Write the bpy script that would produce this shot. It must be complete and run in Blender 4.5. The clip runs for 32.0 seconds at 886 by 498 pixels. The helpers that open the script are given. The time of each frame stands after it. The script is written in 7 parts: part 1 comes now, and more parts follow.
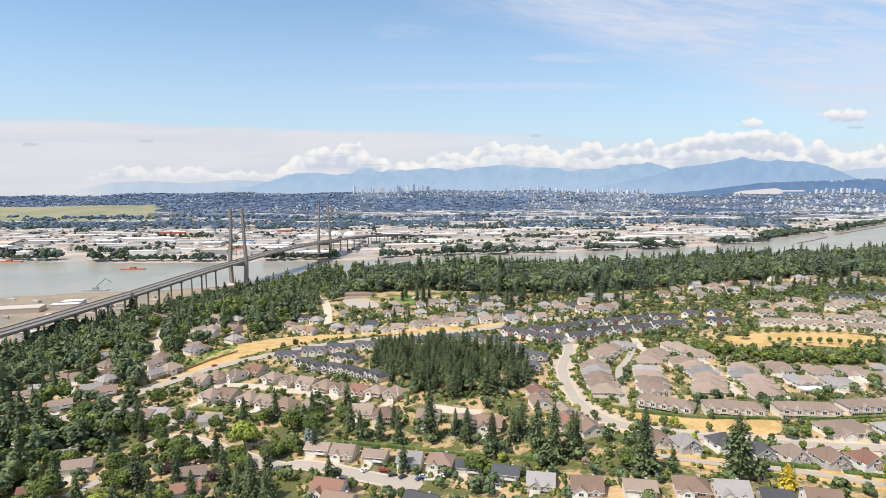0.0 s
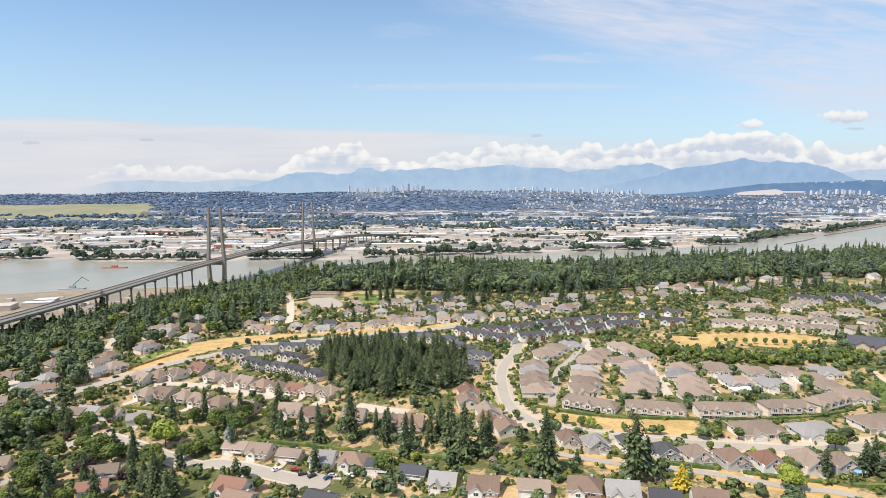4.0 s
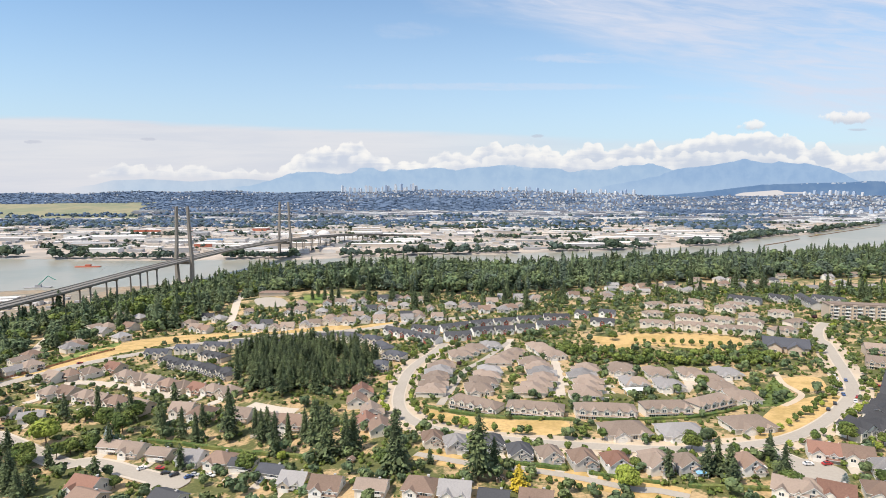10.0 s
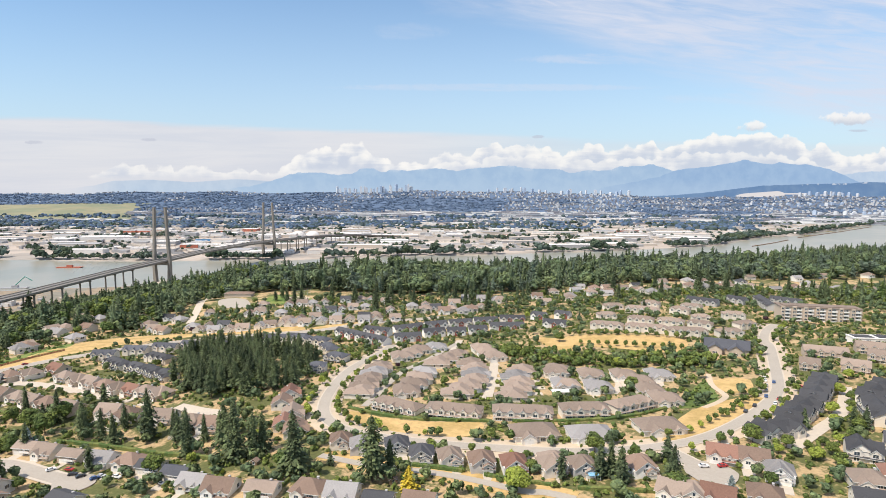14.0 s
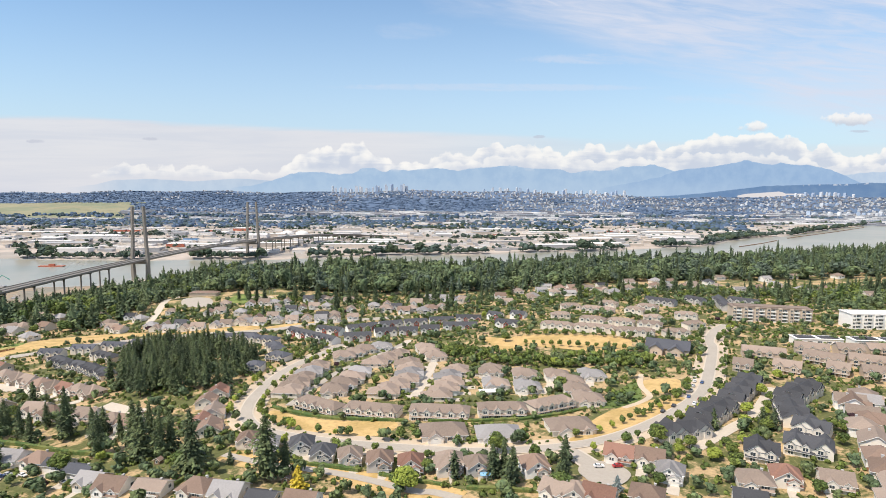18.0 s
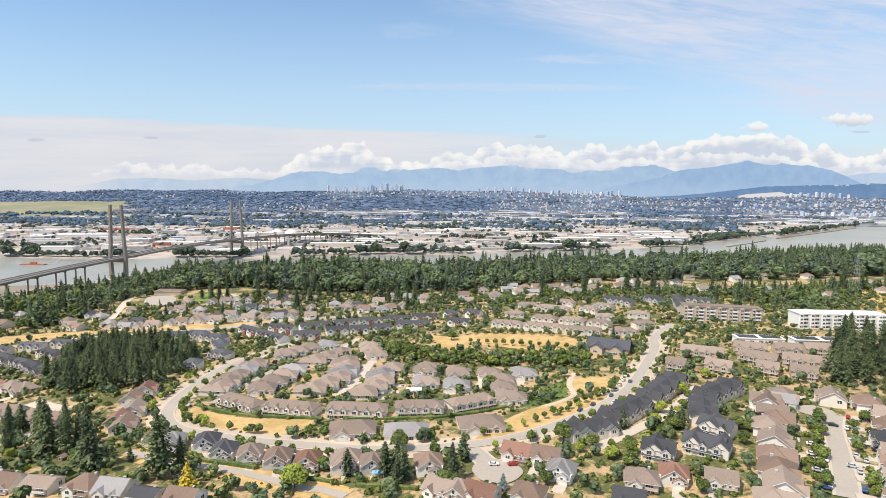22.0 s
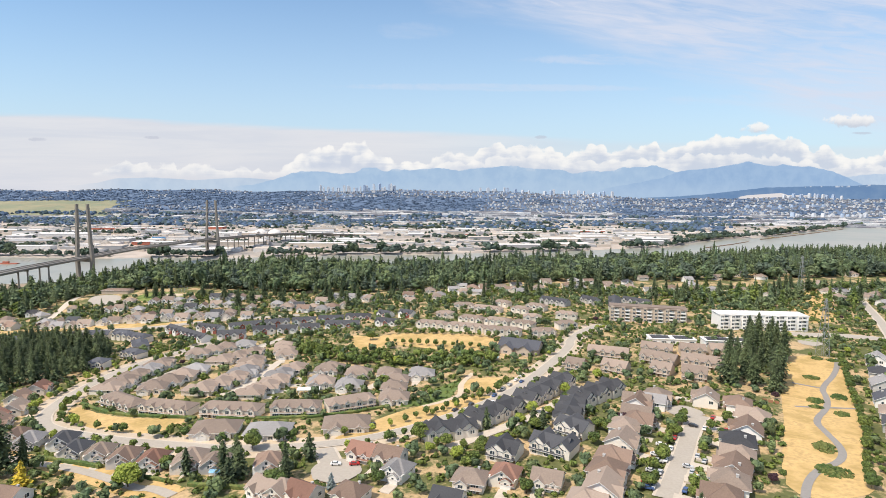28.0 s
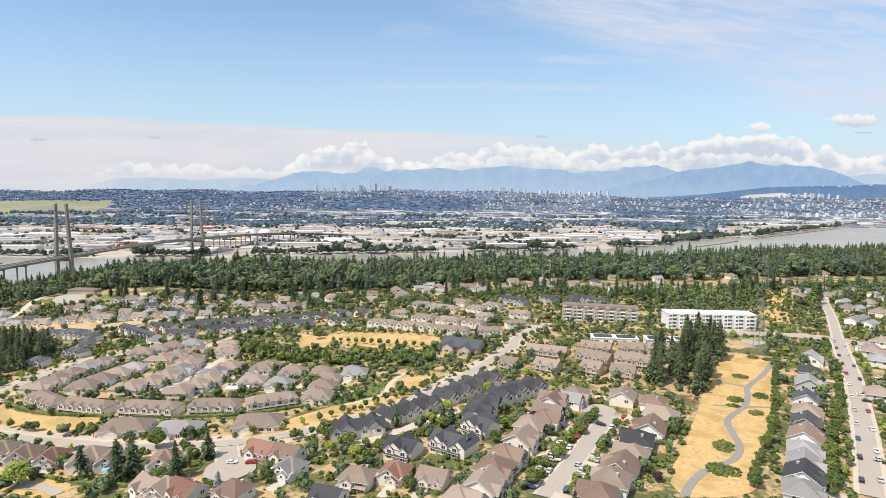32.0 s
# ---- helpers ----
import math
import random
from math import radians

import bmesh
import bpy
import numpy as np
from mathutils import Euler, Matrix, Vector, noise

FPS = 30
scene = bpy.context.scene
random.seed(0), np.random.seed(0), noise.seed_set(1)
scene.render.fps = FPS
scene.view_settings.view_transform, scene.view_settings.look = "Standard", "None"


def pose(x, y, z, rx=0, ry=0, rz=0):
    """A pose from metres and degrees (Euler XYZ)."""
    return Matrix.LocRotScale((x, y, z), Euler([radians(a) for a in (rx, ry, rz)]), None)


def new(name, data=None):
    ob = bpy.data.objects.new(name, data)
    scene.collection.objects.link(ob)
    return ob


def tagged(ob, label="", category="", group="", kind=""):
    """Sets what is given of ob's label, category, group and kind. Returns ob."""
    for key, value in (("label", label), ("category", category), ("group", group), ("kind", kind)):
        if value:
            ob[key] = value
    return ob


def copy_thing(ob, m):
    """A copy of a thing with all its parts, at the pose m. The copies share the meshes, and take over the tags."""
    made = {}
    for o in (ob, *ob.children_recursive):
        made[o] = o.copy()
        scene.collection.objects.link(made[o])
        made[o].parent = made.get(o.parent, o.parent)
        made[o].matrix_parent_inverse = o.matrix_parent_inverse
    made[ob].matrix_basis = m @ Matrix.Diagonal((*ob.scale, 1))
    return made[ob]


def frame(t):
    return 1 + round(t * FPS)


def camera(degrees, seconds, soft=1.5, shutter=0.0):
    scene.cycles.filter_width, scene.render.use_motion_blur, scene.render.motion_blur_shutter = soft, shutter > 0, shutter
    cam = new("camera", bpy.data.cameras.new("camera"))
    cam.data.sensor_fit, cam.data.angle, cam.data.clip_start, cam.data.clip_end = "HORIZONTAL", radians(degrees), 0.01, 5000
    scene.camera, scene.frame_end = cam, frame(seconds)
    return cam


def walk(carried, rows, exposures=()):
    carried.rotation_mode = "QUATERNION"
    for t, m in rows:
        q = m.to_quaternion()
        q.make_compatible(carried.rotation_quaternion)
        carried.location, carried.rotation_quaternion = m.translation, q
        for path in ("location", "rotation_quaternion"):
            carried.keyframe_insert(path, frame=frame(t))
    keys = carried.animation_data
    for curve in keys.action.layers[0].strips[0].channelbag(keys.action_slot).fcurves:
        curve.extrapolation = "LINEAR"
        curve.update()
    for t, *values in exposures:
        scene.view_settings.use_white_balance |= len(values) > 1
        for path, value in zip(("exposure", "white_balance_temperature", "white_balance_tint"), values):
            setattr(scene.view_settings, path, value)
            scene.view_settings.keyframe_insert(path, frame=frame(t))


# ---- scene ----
cam = camera(74.0, 32.0, soft=0.85)
METRES, EYE, TILT, LEAN, TURN = 352.0, 188.0, -5.9, 0.3, 0.0
ROWS = [
    (0.0, 0.0, 0.0, 0.0, 0.0, 0.0, -0.0),
    (0.5, 0.0148, 0.0, 0.0, -0.0, -0.01, -0.02),
    (1.0, 0.0297, 0.0002, -0.0004, -0.0, -0.01, -0.03),
    (1.5, 0.0447, 0.0004, -0.0004, 0.01, -0.03, -0.06),
    (2.0, 0.06, 0.0004, -0.0006, 0.01, -0.03, -0.09),
    (2.5, 0.0755, 0.0005, -0.0009, 0.0, -0.02, -0.1),
    (3.0, 0.091, 0.0007, -0.0007, -0.01, -0.02, -0.14),
    (3.5, 0.1066, 0.0007, -0.0008, -0.01, -0.01, -0.17),
    (5.5, 0.1691, 0.0008, -0.0006, 0.0, -0.01, -0.27),
    (6.0, 0.1848, 0.0007, -0.0006, 0.01, -0.02, -0.28),
    (6.5, 0.2002, 0.0009, -0.0006, 0.01, -0.03, -0.35),
    (7.0, 0.2159, 0.0008, -0.0006, 0.01, -0.03, -0.36),
    (7.5, 0.2316, 0.0008, -0.0006, 0.02, -0.04, -0.38),
    (8.0, 0.2475, 0.0005, -0.0007, 0.03, -0.04, -0.37),
    (8.5, 0.2633, 0.0005, -0.0006, 0.05, -0.03, -0.38),
    (9.0, 0.2793, 0.0004, -0.0003, 0.07, -0.04, -0.37),
    (9.5, 0.295, 0.0001, -0.0002, 0.08, -0.03, -0.36),
    (10.0, 0.3109, -0.0, 0.0, 0.09, -0.01, -0.36),
    (10.5, 0.3269, -0.0003, 0.0001, 0.11, -0.01, -0.34),
    (11.0, 0.3428, -0.0004, 0.0006, 0.12, 0.01, -0.36),
    (11.5, 0.3589, -0.0004, 0.0007, 0.12, 0.03, -0.35),
    (12.0, 0.375, -0.0005, 0.0011, 0.13, 0.04, -0.35),
    (12.5, 0.3909, -0.0005, 0.0016, 0.13, 0.03, -0.37),
    (13.0, 0.4065, -0.0005, 0.0017, 0.13, 0.04, -0.38),
    (13.5, 0.4226, -0.0004, 0.002, 0.13, 0.05, -0.4),
    (14.0, 0.4388, -0.0003, 0.0022, 0.13, 0.06, -0.4),
    (14.5, 0.455, -0.0004, 0.0027, 0.13, 0.07, -0.41),
    (16.5, 0.5193, -0.0002, 0.003, 0.2, 0.06, -0.46),
    (17.0, 0.5355, -0.0001, 0.0028, 0.2, 0.05, -0.47),
    (17.5, 0.5515, 0.0001, 0.0029, 0.2, 0.05, -0.5),
    (18.0, 0.5675, 0.0004, 0.0028, 0.21, 0.04, -0.53),
    (18.5, 0.5835, 0.0005, 0.0027, 0.22, 0.04, -0.54),
    (19.0, 0.5996, 0.0007, 0.0026, 0.24, 0.02, -0.55),
    (19.5, 0.6155, 0.001, 0.0025, 0.24, 0.01, -0.58),
    (20.0, 0.6314, 0.0012, 0.0022, 0.25, -0.0, -0.59),
    (20.5, 0.6474, 0.0015, 0.002, 0.25, 0.01, -0.62),
    (21.0, 0.6634, 0.0016, 0.0019, 0.26, -0.01, -0.65),
    (21.5, 0.6794, 0.0016, 0.0019, 0.26, 0.0, -0.67),
    (22.0, 0.6955, 0.0018, 0.0017, 0.26, -0.0, -0.68),
    (22.5, 0.7115, 0.0019, 0.0017, 0.26, -0.01, -0.71),
    (23.0, 0.7275, 0.0021, 0.0017, 0.26, -0.01, -0.74),
    (23.5, 0.7436, 0.0023, 0.0017, 0.26, -0.01, -0.75),
    (24.0, 0.7598, 0.0025, 0.0019, 0.25, 0.01, -0.76),
    (24.5, 0.776, 0.0027, 0.0021, 0.24, 0.03, -0.77),
    (25.0, 0.7921, 0.0029, 0.0025, 0.26, 0.02, -0.78),
    (25.5, 0.8082, 0.0031, 0.0027, 0.26, 0.03, -0.79),
    (27.5, 0.8721, 0.0032, 0.0032, 0.3, 0.04, -0.81),
    (28.0, 0.888, 0.0035, 0.0032, 0.32, 0.03, -0.81),
    (28.5, 0.9041, 0.0036, 0.0033, 0.34, 0.01, -0.8),
    (29.0, 0.9202, 0.0037, 0.0033, 0.34, 0.02, -0.81),
    (29.5, 0.9362, 0.0039, 0.0032, 0.35, 0.02, -0.81),
    (30.0, 0.9517, 0.0042, 0.0032, 0.36, 0.01, -0.81),
    (30.5, 0.9677, 0.0045, 0.0031, 0.39, 0.0, -0.8),
    (31.0, 0.9838, 0.0047, 0.0032, 0.4, 0.01, -0.8),
    (31.5, 0.9999, 0.0049, 0.0032, 0.42, 0.01, -0.8),
]
walk(cam, [(t, pose(0, 0, EYE, TILT, LEAN, TURN) @ pose(METRES * x, METRES * y, METRES * z, 90 + pitch, roll, yaw)) for t, x, y, z, yaw, pitch, roll in ROWS])

# ---- light: a high sun behind the camera's left shoulder, a blue sky with thin cloud ----
SUN_WAY = Vector((0.60, 0.42, -1.08)).normalized()
sun = new("sun", bpy.data.lights.new("sun", "SUN"))
sun.data.energy, sun.data.angle, sun.data.color = 5.0, radians(0.6), (1.0, 0.885, 0.735)
sun.rotation_mode = "QUATERNION"
sun.rotation_quaternion = SUN_WAY.to_track_quat("-Z", "Y")
scene.view_settings.exposure = 0.0


class Nodes:
    """Short hand for node trees."""

    def __init__(self, tree):
        self.tree = tree
        tree.nodes.clear()

    def add(self, kind, links=(), **props):
        n = self.tree.nodes.new(kind)
        for key, value in props.items():
            setattr(n, key, value)
        for socket, value in dict(links).items():
            if isinstance(value, bpy.types.NodeSocket):
                self.tree.links.new(value, n.inputs[socket])
            else:
                n.inputs[socket].default_value = value
        return n

    def math(self, op, a, b=0.0, c=None):
        ins = {0: a, 1: b}
        if c is not None:
            ins[2] = c
        return self.add("ShaderNodeMath", ins, operation=op).outputs[0]

    def mix(self, f, a, b):
        n = self.add("ShaderNodeMix", {0: f}, data_type="RGBA", clamp_factor=True)
        for i, v in ((6, a), (7, b)):
            if isinstance(v, bpy.types.NodeSocket):
                self.tree.links.new(v, n.inputs[i])
            else:
                n.inputs[i].default_value = (*v, 1)
        return n.outputs[2]

    def step(self, v, a, b):
        return self.add("ShaderNodeMapRange", {0: v, 1: a, 2: b, 3: 0.0, 4: 1.0}, interpolation_type="SMOOTHSTEP", clamp=True).outputs[0]

    def noise(self, vec, scale, detail=4.0, rough=0.55, dist=0.0):
        return self.add("ShaderNodeTexNoise", {"Vector": vec, "Scale": scale, "Detail": detail, "Roughness": rough, "Distortion": dist}).outputs[0]


world = bpy.data.worlds.new("sky")
scene.world = world
world.use_nodes = True
W = Nodes(world.node_tree)
sky = W.add("ShaderNodeTexSky", sky_type="NISHITA", sun_disc=False, sun_elevation=math.asin(-SUN_WAY.z), sun_rotation=math.atan2(-SUN_WAY.x, -SUN_WAY.y),
            air_density=1.0, dust_density=0.6, ozone_density=2.0, altitude=100.0)
way = W.add("ShaderNodeTexCoord").outputs["Generated"]
sep = W.add("ShaderNodeSeparateXYZ", {0: way})
ahead = W.math("MAXIMUM", W.math("ABSOLUTE", sep.outputs[1]), 0.05)
u = W.math("DIVIDE", sep.outputs[0], ahead)          # sideways and upward slope of the view
v = W.math("DIVIDE", sep.outputs[2], ahead)
plane = W.add("ShaderNodeCombineXYZ", {0: u, 1: v, 2: 0.0}).outputs[0]


def profile(points):
    """A height over the slope sideways, linear between (u, thousandths) points."""
    r = W.add("ShaderNodeValToRGB", {0: W.math("MULTIPLY_ADD", u, 0.625, 0.5)})
    while len(r.color_ramp.elements) < len(points):
        r.color_ramp.elements.new(0.5)
    for e, (at, high) in zip(r.color_ramp.elements, points):
        k = max(high, 0) / 120
        e.position, e.color = at * 0.625 + 0.5, (k, k, k, 1)
    return W.math("MULTIPLY", r.outputs[0], 0.120)


def span(a, b, soft):
    """1 where a < u < b, with soft ends."""
    return W.math("MULTIPLY", W.step(u, a - soft, a + soft), W.step(u, b + soft, b - soft))


def lens_cloud(mid, half, at, thick, rough=0.6):
    """A flat oval of cloud with a ragged edge."""
    p = W.math("POWER", W.math("ABSOLUTE", W.math("DIVIDE", W.math("SUBTRACT", u, mid), half)), 2.0)
    q = W.math("POWER", W.math("ABSOLUTE", W.math("DIVIDE", W.math("SUBTRACT", v, at), thick)), 2.0)
    r = W.math("MULTIPLY_ADD", W.math("SUBTRACT", small, 0.5), 3.2 * rough, W.math("SUBTRACT", 1.0, W.math("ADD", p, q)))
    r = W.math("MULTIPLY_ADD", W.math("SUBTRACT", ragged, 0.5), 4.5 * rough, r)
    return W.step(r, 0.0, 0.8)


ahead_only = W.step(sep.outputs[1], 0.0, 0.1)
ragged = W.noise(plane, 30.0, 6.0, 0.6, 0.3)
small = W.noise(plane, 85.0, 4.0, 0.6, 0.2)
flat = W.add("ShaderNodeCombineXYZ", {0: W.math("MULTIPLY", u, 1.5), 1: W.math("MULTIPLY_ADD", v, 11.0, W.math("MULTIPLY", u, 1.2)), 2: 0.3}).outputs[0]
streak = W.noise(flat, 1.6, 7.0, 0.56, 0.5)
fine = W.noise(flat, 6.0, 6.0, 0.6, 0.8)
level = W.noise(W.add("ShaderNodeCombineXYZ", {0: u, 1: W.math("MULTIPLY", v, 14.0), 2: 2.0}).outputs[0], 3.0, 6.0, 0.6, 0.4)
SKY_GAIN = 0.165
blue = W.add("ShaderNodeVectorMath", {0: sky.outputs[0], "Scale": SKY_GAIN}, operation="SCALE").outputs[0]
blue = W.add("ShaderNodeVectorMath", {0: blue, 1: (0.87, 1.00, 1.05)}, operation="MULTIPLY").outputs[0]
haze = W.math("POWER", W.math("SUBTRACT", 1.0, W.math("DIVIDE", W.math("MINIMUM", W.math("MAXIMUM", v, 0.0), 0.42), 0.42)), 1.5)
air = W.mix(W.math("MULTIPLY", haze, 0.93), blue, (0.585, 0.705, 0.825))
# high thin cloud fanning out to the right, and a few separate streaks
edge = W.math("MULTIPLY_ADD", W.math("ADD", u, 0.04), -0.33, 0.325)
fan = W.step(W.math("ADD", W.math("SUBTRACT", v, edge), W.math("MULTIPLY", W.math("SUBTRACT", streak, 0.5), 0.12)), -0.015, 0.06)
fan = W.math("MULTIPLY", fan, W.math("MULTIPLY_ADD", W.step(fine, 0.30, 0.70), 0.42, W.math("MULTIPLY_ADD", W.step(streak, 0.32, 0.66), 0.38, 0.16)))
fan = W.math("MULTIPLY", fan, W.step(W.math("MULTIPLY_ADD", u, 0.08, v), 0.10, 0.21))
for mid, half, at, thick, dense in ((0.08, 0.30, 0.168, 0.0075, 0.34), (0.29, 0.20, 0.214, 0.010, 0.40), (0.44, 0.075, 0.228, 0.012, 0.40), (-0.06, 0.07, 0.258, 0.016, 0.16), (0.55, 0.22, 0.150, 0.012, 0.25)):
    fan = W.math("MAXIMUM", fan, W.math("MULTIPLY", lens_cloud(mid, half, at, thick, 0.25), W.math("MULTIPLY", dense, W.step(fine, 0.25, 0.6))))
air = W.mix(fan, air, (0.700, 0.740, 0.860))
# a pale sheet of cloud low on the left
sheet = W.math("SUBTRACT", profile(((-0.80, 120), (-0.60, 119), (-0.50, 115), (-0.46, 110), (-0.18, 98), (0.11, 91), (0.30, 84), (0.80, 76))), v)
sheet = W.step(W.math("ADD", sheet, W.math("MULTIPLY", W.math("SUBTRACT", level, 0.5), 0.022)), -0.004, 0.010)
sheet = W.math("MULTIPLY", sheet, W.math("MULTIPLY_ADD", W.step(u, 0.32, -0.15), 0.52, 0.30))
air = W.mix(W.math("MULTIPLY", sheet, ahead_only), air, W.mix(W.step(level, 0.3, 0.7), (0.70, 0.70, 0.765), (0.80, 0.775, 0.80)))
for mid, half, at, thick in ((-0.497, 0.016, 0.0815, 0.0035), (-0.691, 0.020, 0.077, 0.004), (0.690, 0.022, 0.0978, 0.0028), (0.155, 0.012, 0.0870, 0.003)):
    air = W.mix(W.math("MULTIPLY", lens_cloud(mid, half, at, thick, 0.5), 0.55), air, (0.52, 0.55, 0.65))
# fair-weather heaps over the mountains: the tops of three chains, billowing edges, greyer towards the base
CHAIN_LEFT = ((-0.60, 20), (-0.583, 31), (-0.572, 35), (-0.560, 43), (-0.539, 46), (-0.530, 37), (-0.512, 42), (-0.501, 36), (-0.479, 39), (-0.462, 42), (-0.457, 33), (-0.441, 40), (-0.420, 41), (-0.415, 34),
              (-0.396, 39), (-0.381, 29), (-0.365, 27), (-0.355, 36), (-0.339, 39), (-0.333, 31), (-0.317, 37), (-0.306, 30), (-0.291, 28), (-0.269, 37), (-0.253, 36), (-0.22, 40), (-0.12, 42), (-0.04, 40))
CHAIN_MID = ((-0.272, 36), (-0.266, 44), (-0.256, 50), (-0.245, 58), (-0.230, 65), (-0.192, 71), (-0.180, 66), (-0.173, 77), (-0.140, 78), (-0.128, 64), (-0.113, 60), (-0.100, 47), (-0.035, 45), (-0.021, 53),
             (0.003, 67), (0.012, 60), (0.026, 64), (0.043, 59), (0.060, 73), (0.080, 79), (0.100, 72), (0.116, 78), (0.150, 77), (0.160, 66), (0.175, 72), (0.200, 57))
CHAIN_RIGHT = ((0.185, 40), (0.200, 59), (0.213, 63), (0.230, 72), (0.259, 79), (0.272, 63), (0.287, 71), (0.308, 76), (0.321, 70), (0.336, 80), (0.350, 82), (0.361, 68), (0.374, 70), (0.388, 78), (0.421, 87),
               (0.449, 93), (0.485, 91), (0.496, 96), (0.529, 98), (0.563, 89), (0.572, 93), (0.587, 89), (0.609, 69), (0.620, 76), (0.637, 80), (0.653, 61), (0.676, 58), (0.714, 61), (0.732, 69), (0.78, 64))
puffs = W.add("ShaderNodeTexVoronoi", {"Vector": W.add("ShaderNodeVectorMath", {0: plane, 1: W.add("ShaderNodeVectorMath", {0: W.add("ShaderNodeTexNoise", {"Vector": plane, "Scale": 60.0}).outputs[1], "Scale": 0.012}, operation="SCALE").outputs[0]}).outputs[0], "Scale": 50.0, "Smoothness": 0.5}, feature="SMOOTH_F1").outputs["Distance"]
swell = W.math("ADD", W.math("MULTIPLY", W.math("SUBTRACT", ragged, 0.5), 0.014), W.math("ADD", W.math("MULTIPLY", W.math("SUBTRACT", 0.42, puffs), 0.013), W.math("MULTIPLY", W.math("SUBTRACT", small, 0.5), 0.012)))
layers = W.noise(W.add("ShaderNodeCombineXYZ", {0: W.math("MULTIPLY", u, 9.0), 1: W.math("MULTIPLY", v, 45.0), 2: 7.0}).outputs[0], 1.2, 5.0, 0.6, 0.6)
front_mid = [(p + 0.019, 12 + h * 0.60) for p, h in CHAIN_MID]
front_right = [(p - 0.023, 14 + h * 0.52) for p, h in CHAIN_RIGHT]
for chain, base, dense, a, b in ((CHAIN_LEFT, 0.016, 0.66, -0.60, -0.03), (CHAIN_MID, 0.026, 0.88, -0.272, 0.20), (CHAIN_RIGHT, 0.022, 0.92, 0.198, 0.78), (front_mid, 0.022, 0.62, -0.16, 0.20), (front_right, 0.020, 0.70, 0.19, 0.75)):
    deep = W.math("ADD", W.math("SUBTRACT", profile(chain), v), swell)
    body = W.math("MULTIPLY", W.step(deep, 0.0, 0.0045), W.math("MULTIPLY", span(a, b, 0.006), W.step(W.math("ADD", v, W.math("MULTIPLY", layers, 0.012)), base, base + 0.016)))
    lit = W.step(W.math("ADD", deep, W.math("ADD", W.math("MULTIPLY", layers, 0.046), W.math("MULTIPLY", puffs, 0.030))), 0.066, 0.036)
    low = W.math("MULTIPLY_ADD", W.step(deep, 0.022, 0.050), -0.25, 1.0)
    air = W.mix(W.math("MULTIPLY", W.math("MULTIPLY", body, ahead_only), W.math("MULTIPLY", low, dense)), air, W.mix(lit, (0.60, 0.655, 0.765), (0.97, 0.95, 0.92)))
for mid, half, at, thick in ((0.517, 0.026, 0.104, 0.0105), (0.672, 0.047, 0.118, 0.0115)):
    puff = lens_cloud(mid, half, at, thick, 0.7)
    air = W.mix(W.math("MULTIPLY", W.math("MULTIPLY", puff, ahead_only), 0.85), air, W.mix(W.step(W.math("MULTIPLY_ADD", small, 0.010, W.math("SUBTRACT", v, at)), -0.004, 0.010), (0.60, 0.63, 0.71), (0.95, 0.93, 0.91)))
# the far mountains, tens of kilometres off, range before range: height of the crest by slope sideways
CREST_LEFT = ((-0.66, 0), (-0.629, 1), (-0.595, 5), (-0.561, 13), (-0.499, 15), (-0.427, 11), (-0.356, 16), (-0.327, 15), (-0.26, 10), (-0.20, 4))
CREST_MID = ((-0.37, 0), (-0.332, 4), (-0.293, 13), (-0.264, 24), (-0.245, 27), (-0.217, 28), (-0.179, 23.5), (-0.158, 25), (-0.145, 32), (-0.135, 35), (-0.119, 34), (-0.104, 26.5), (-0.093, 32), (-0.059, 31), (-0.012, 35),
             (0.022, 30.5), (0.041, 34), (0.088, 38), (0.110, 39), (0.141, 34.5), (0.193, 33.5), (0.212, 26), (0.236, 31), (0.279, 32), (0.293, 38), (0.331, 39), (0.347, 43), (0.374, 34), (0.42, 20), (0.46, 5))
CREST_BACK = ((0.62, 15), (0.660, 22), (0.697, 29), (0.726, 31), (0.78, 29))
CREST_RIGHT = ((0.25, 0), (0.318, 12), (0.363, 22), (0.393, 33), (0.440, 38), (0.487, 45), (0.501, 50), (0.530, 45), (0.549, 42), (0.563, 46), (0.592, 41), (0.606, 43), (0.649, 34), (0.689, 17), (0.718, 5), (0.74, 0))
crag = W.math("MULTIPLY_ADD", W.noise(plane, 60.0, 5.0, 0.65), 0.007, -0.0035)
fold = W.noise(W.add("ShaderNodeCombineXYZ", {0: u, 1: W.math("MULTIPLY", v, 0.9), 2: 4.0}).outputs[0], 46.0, 5.0, 0.62, 0.2)
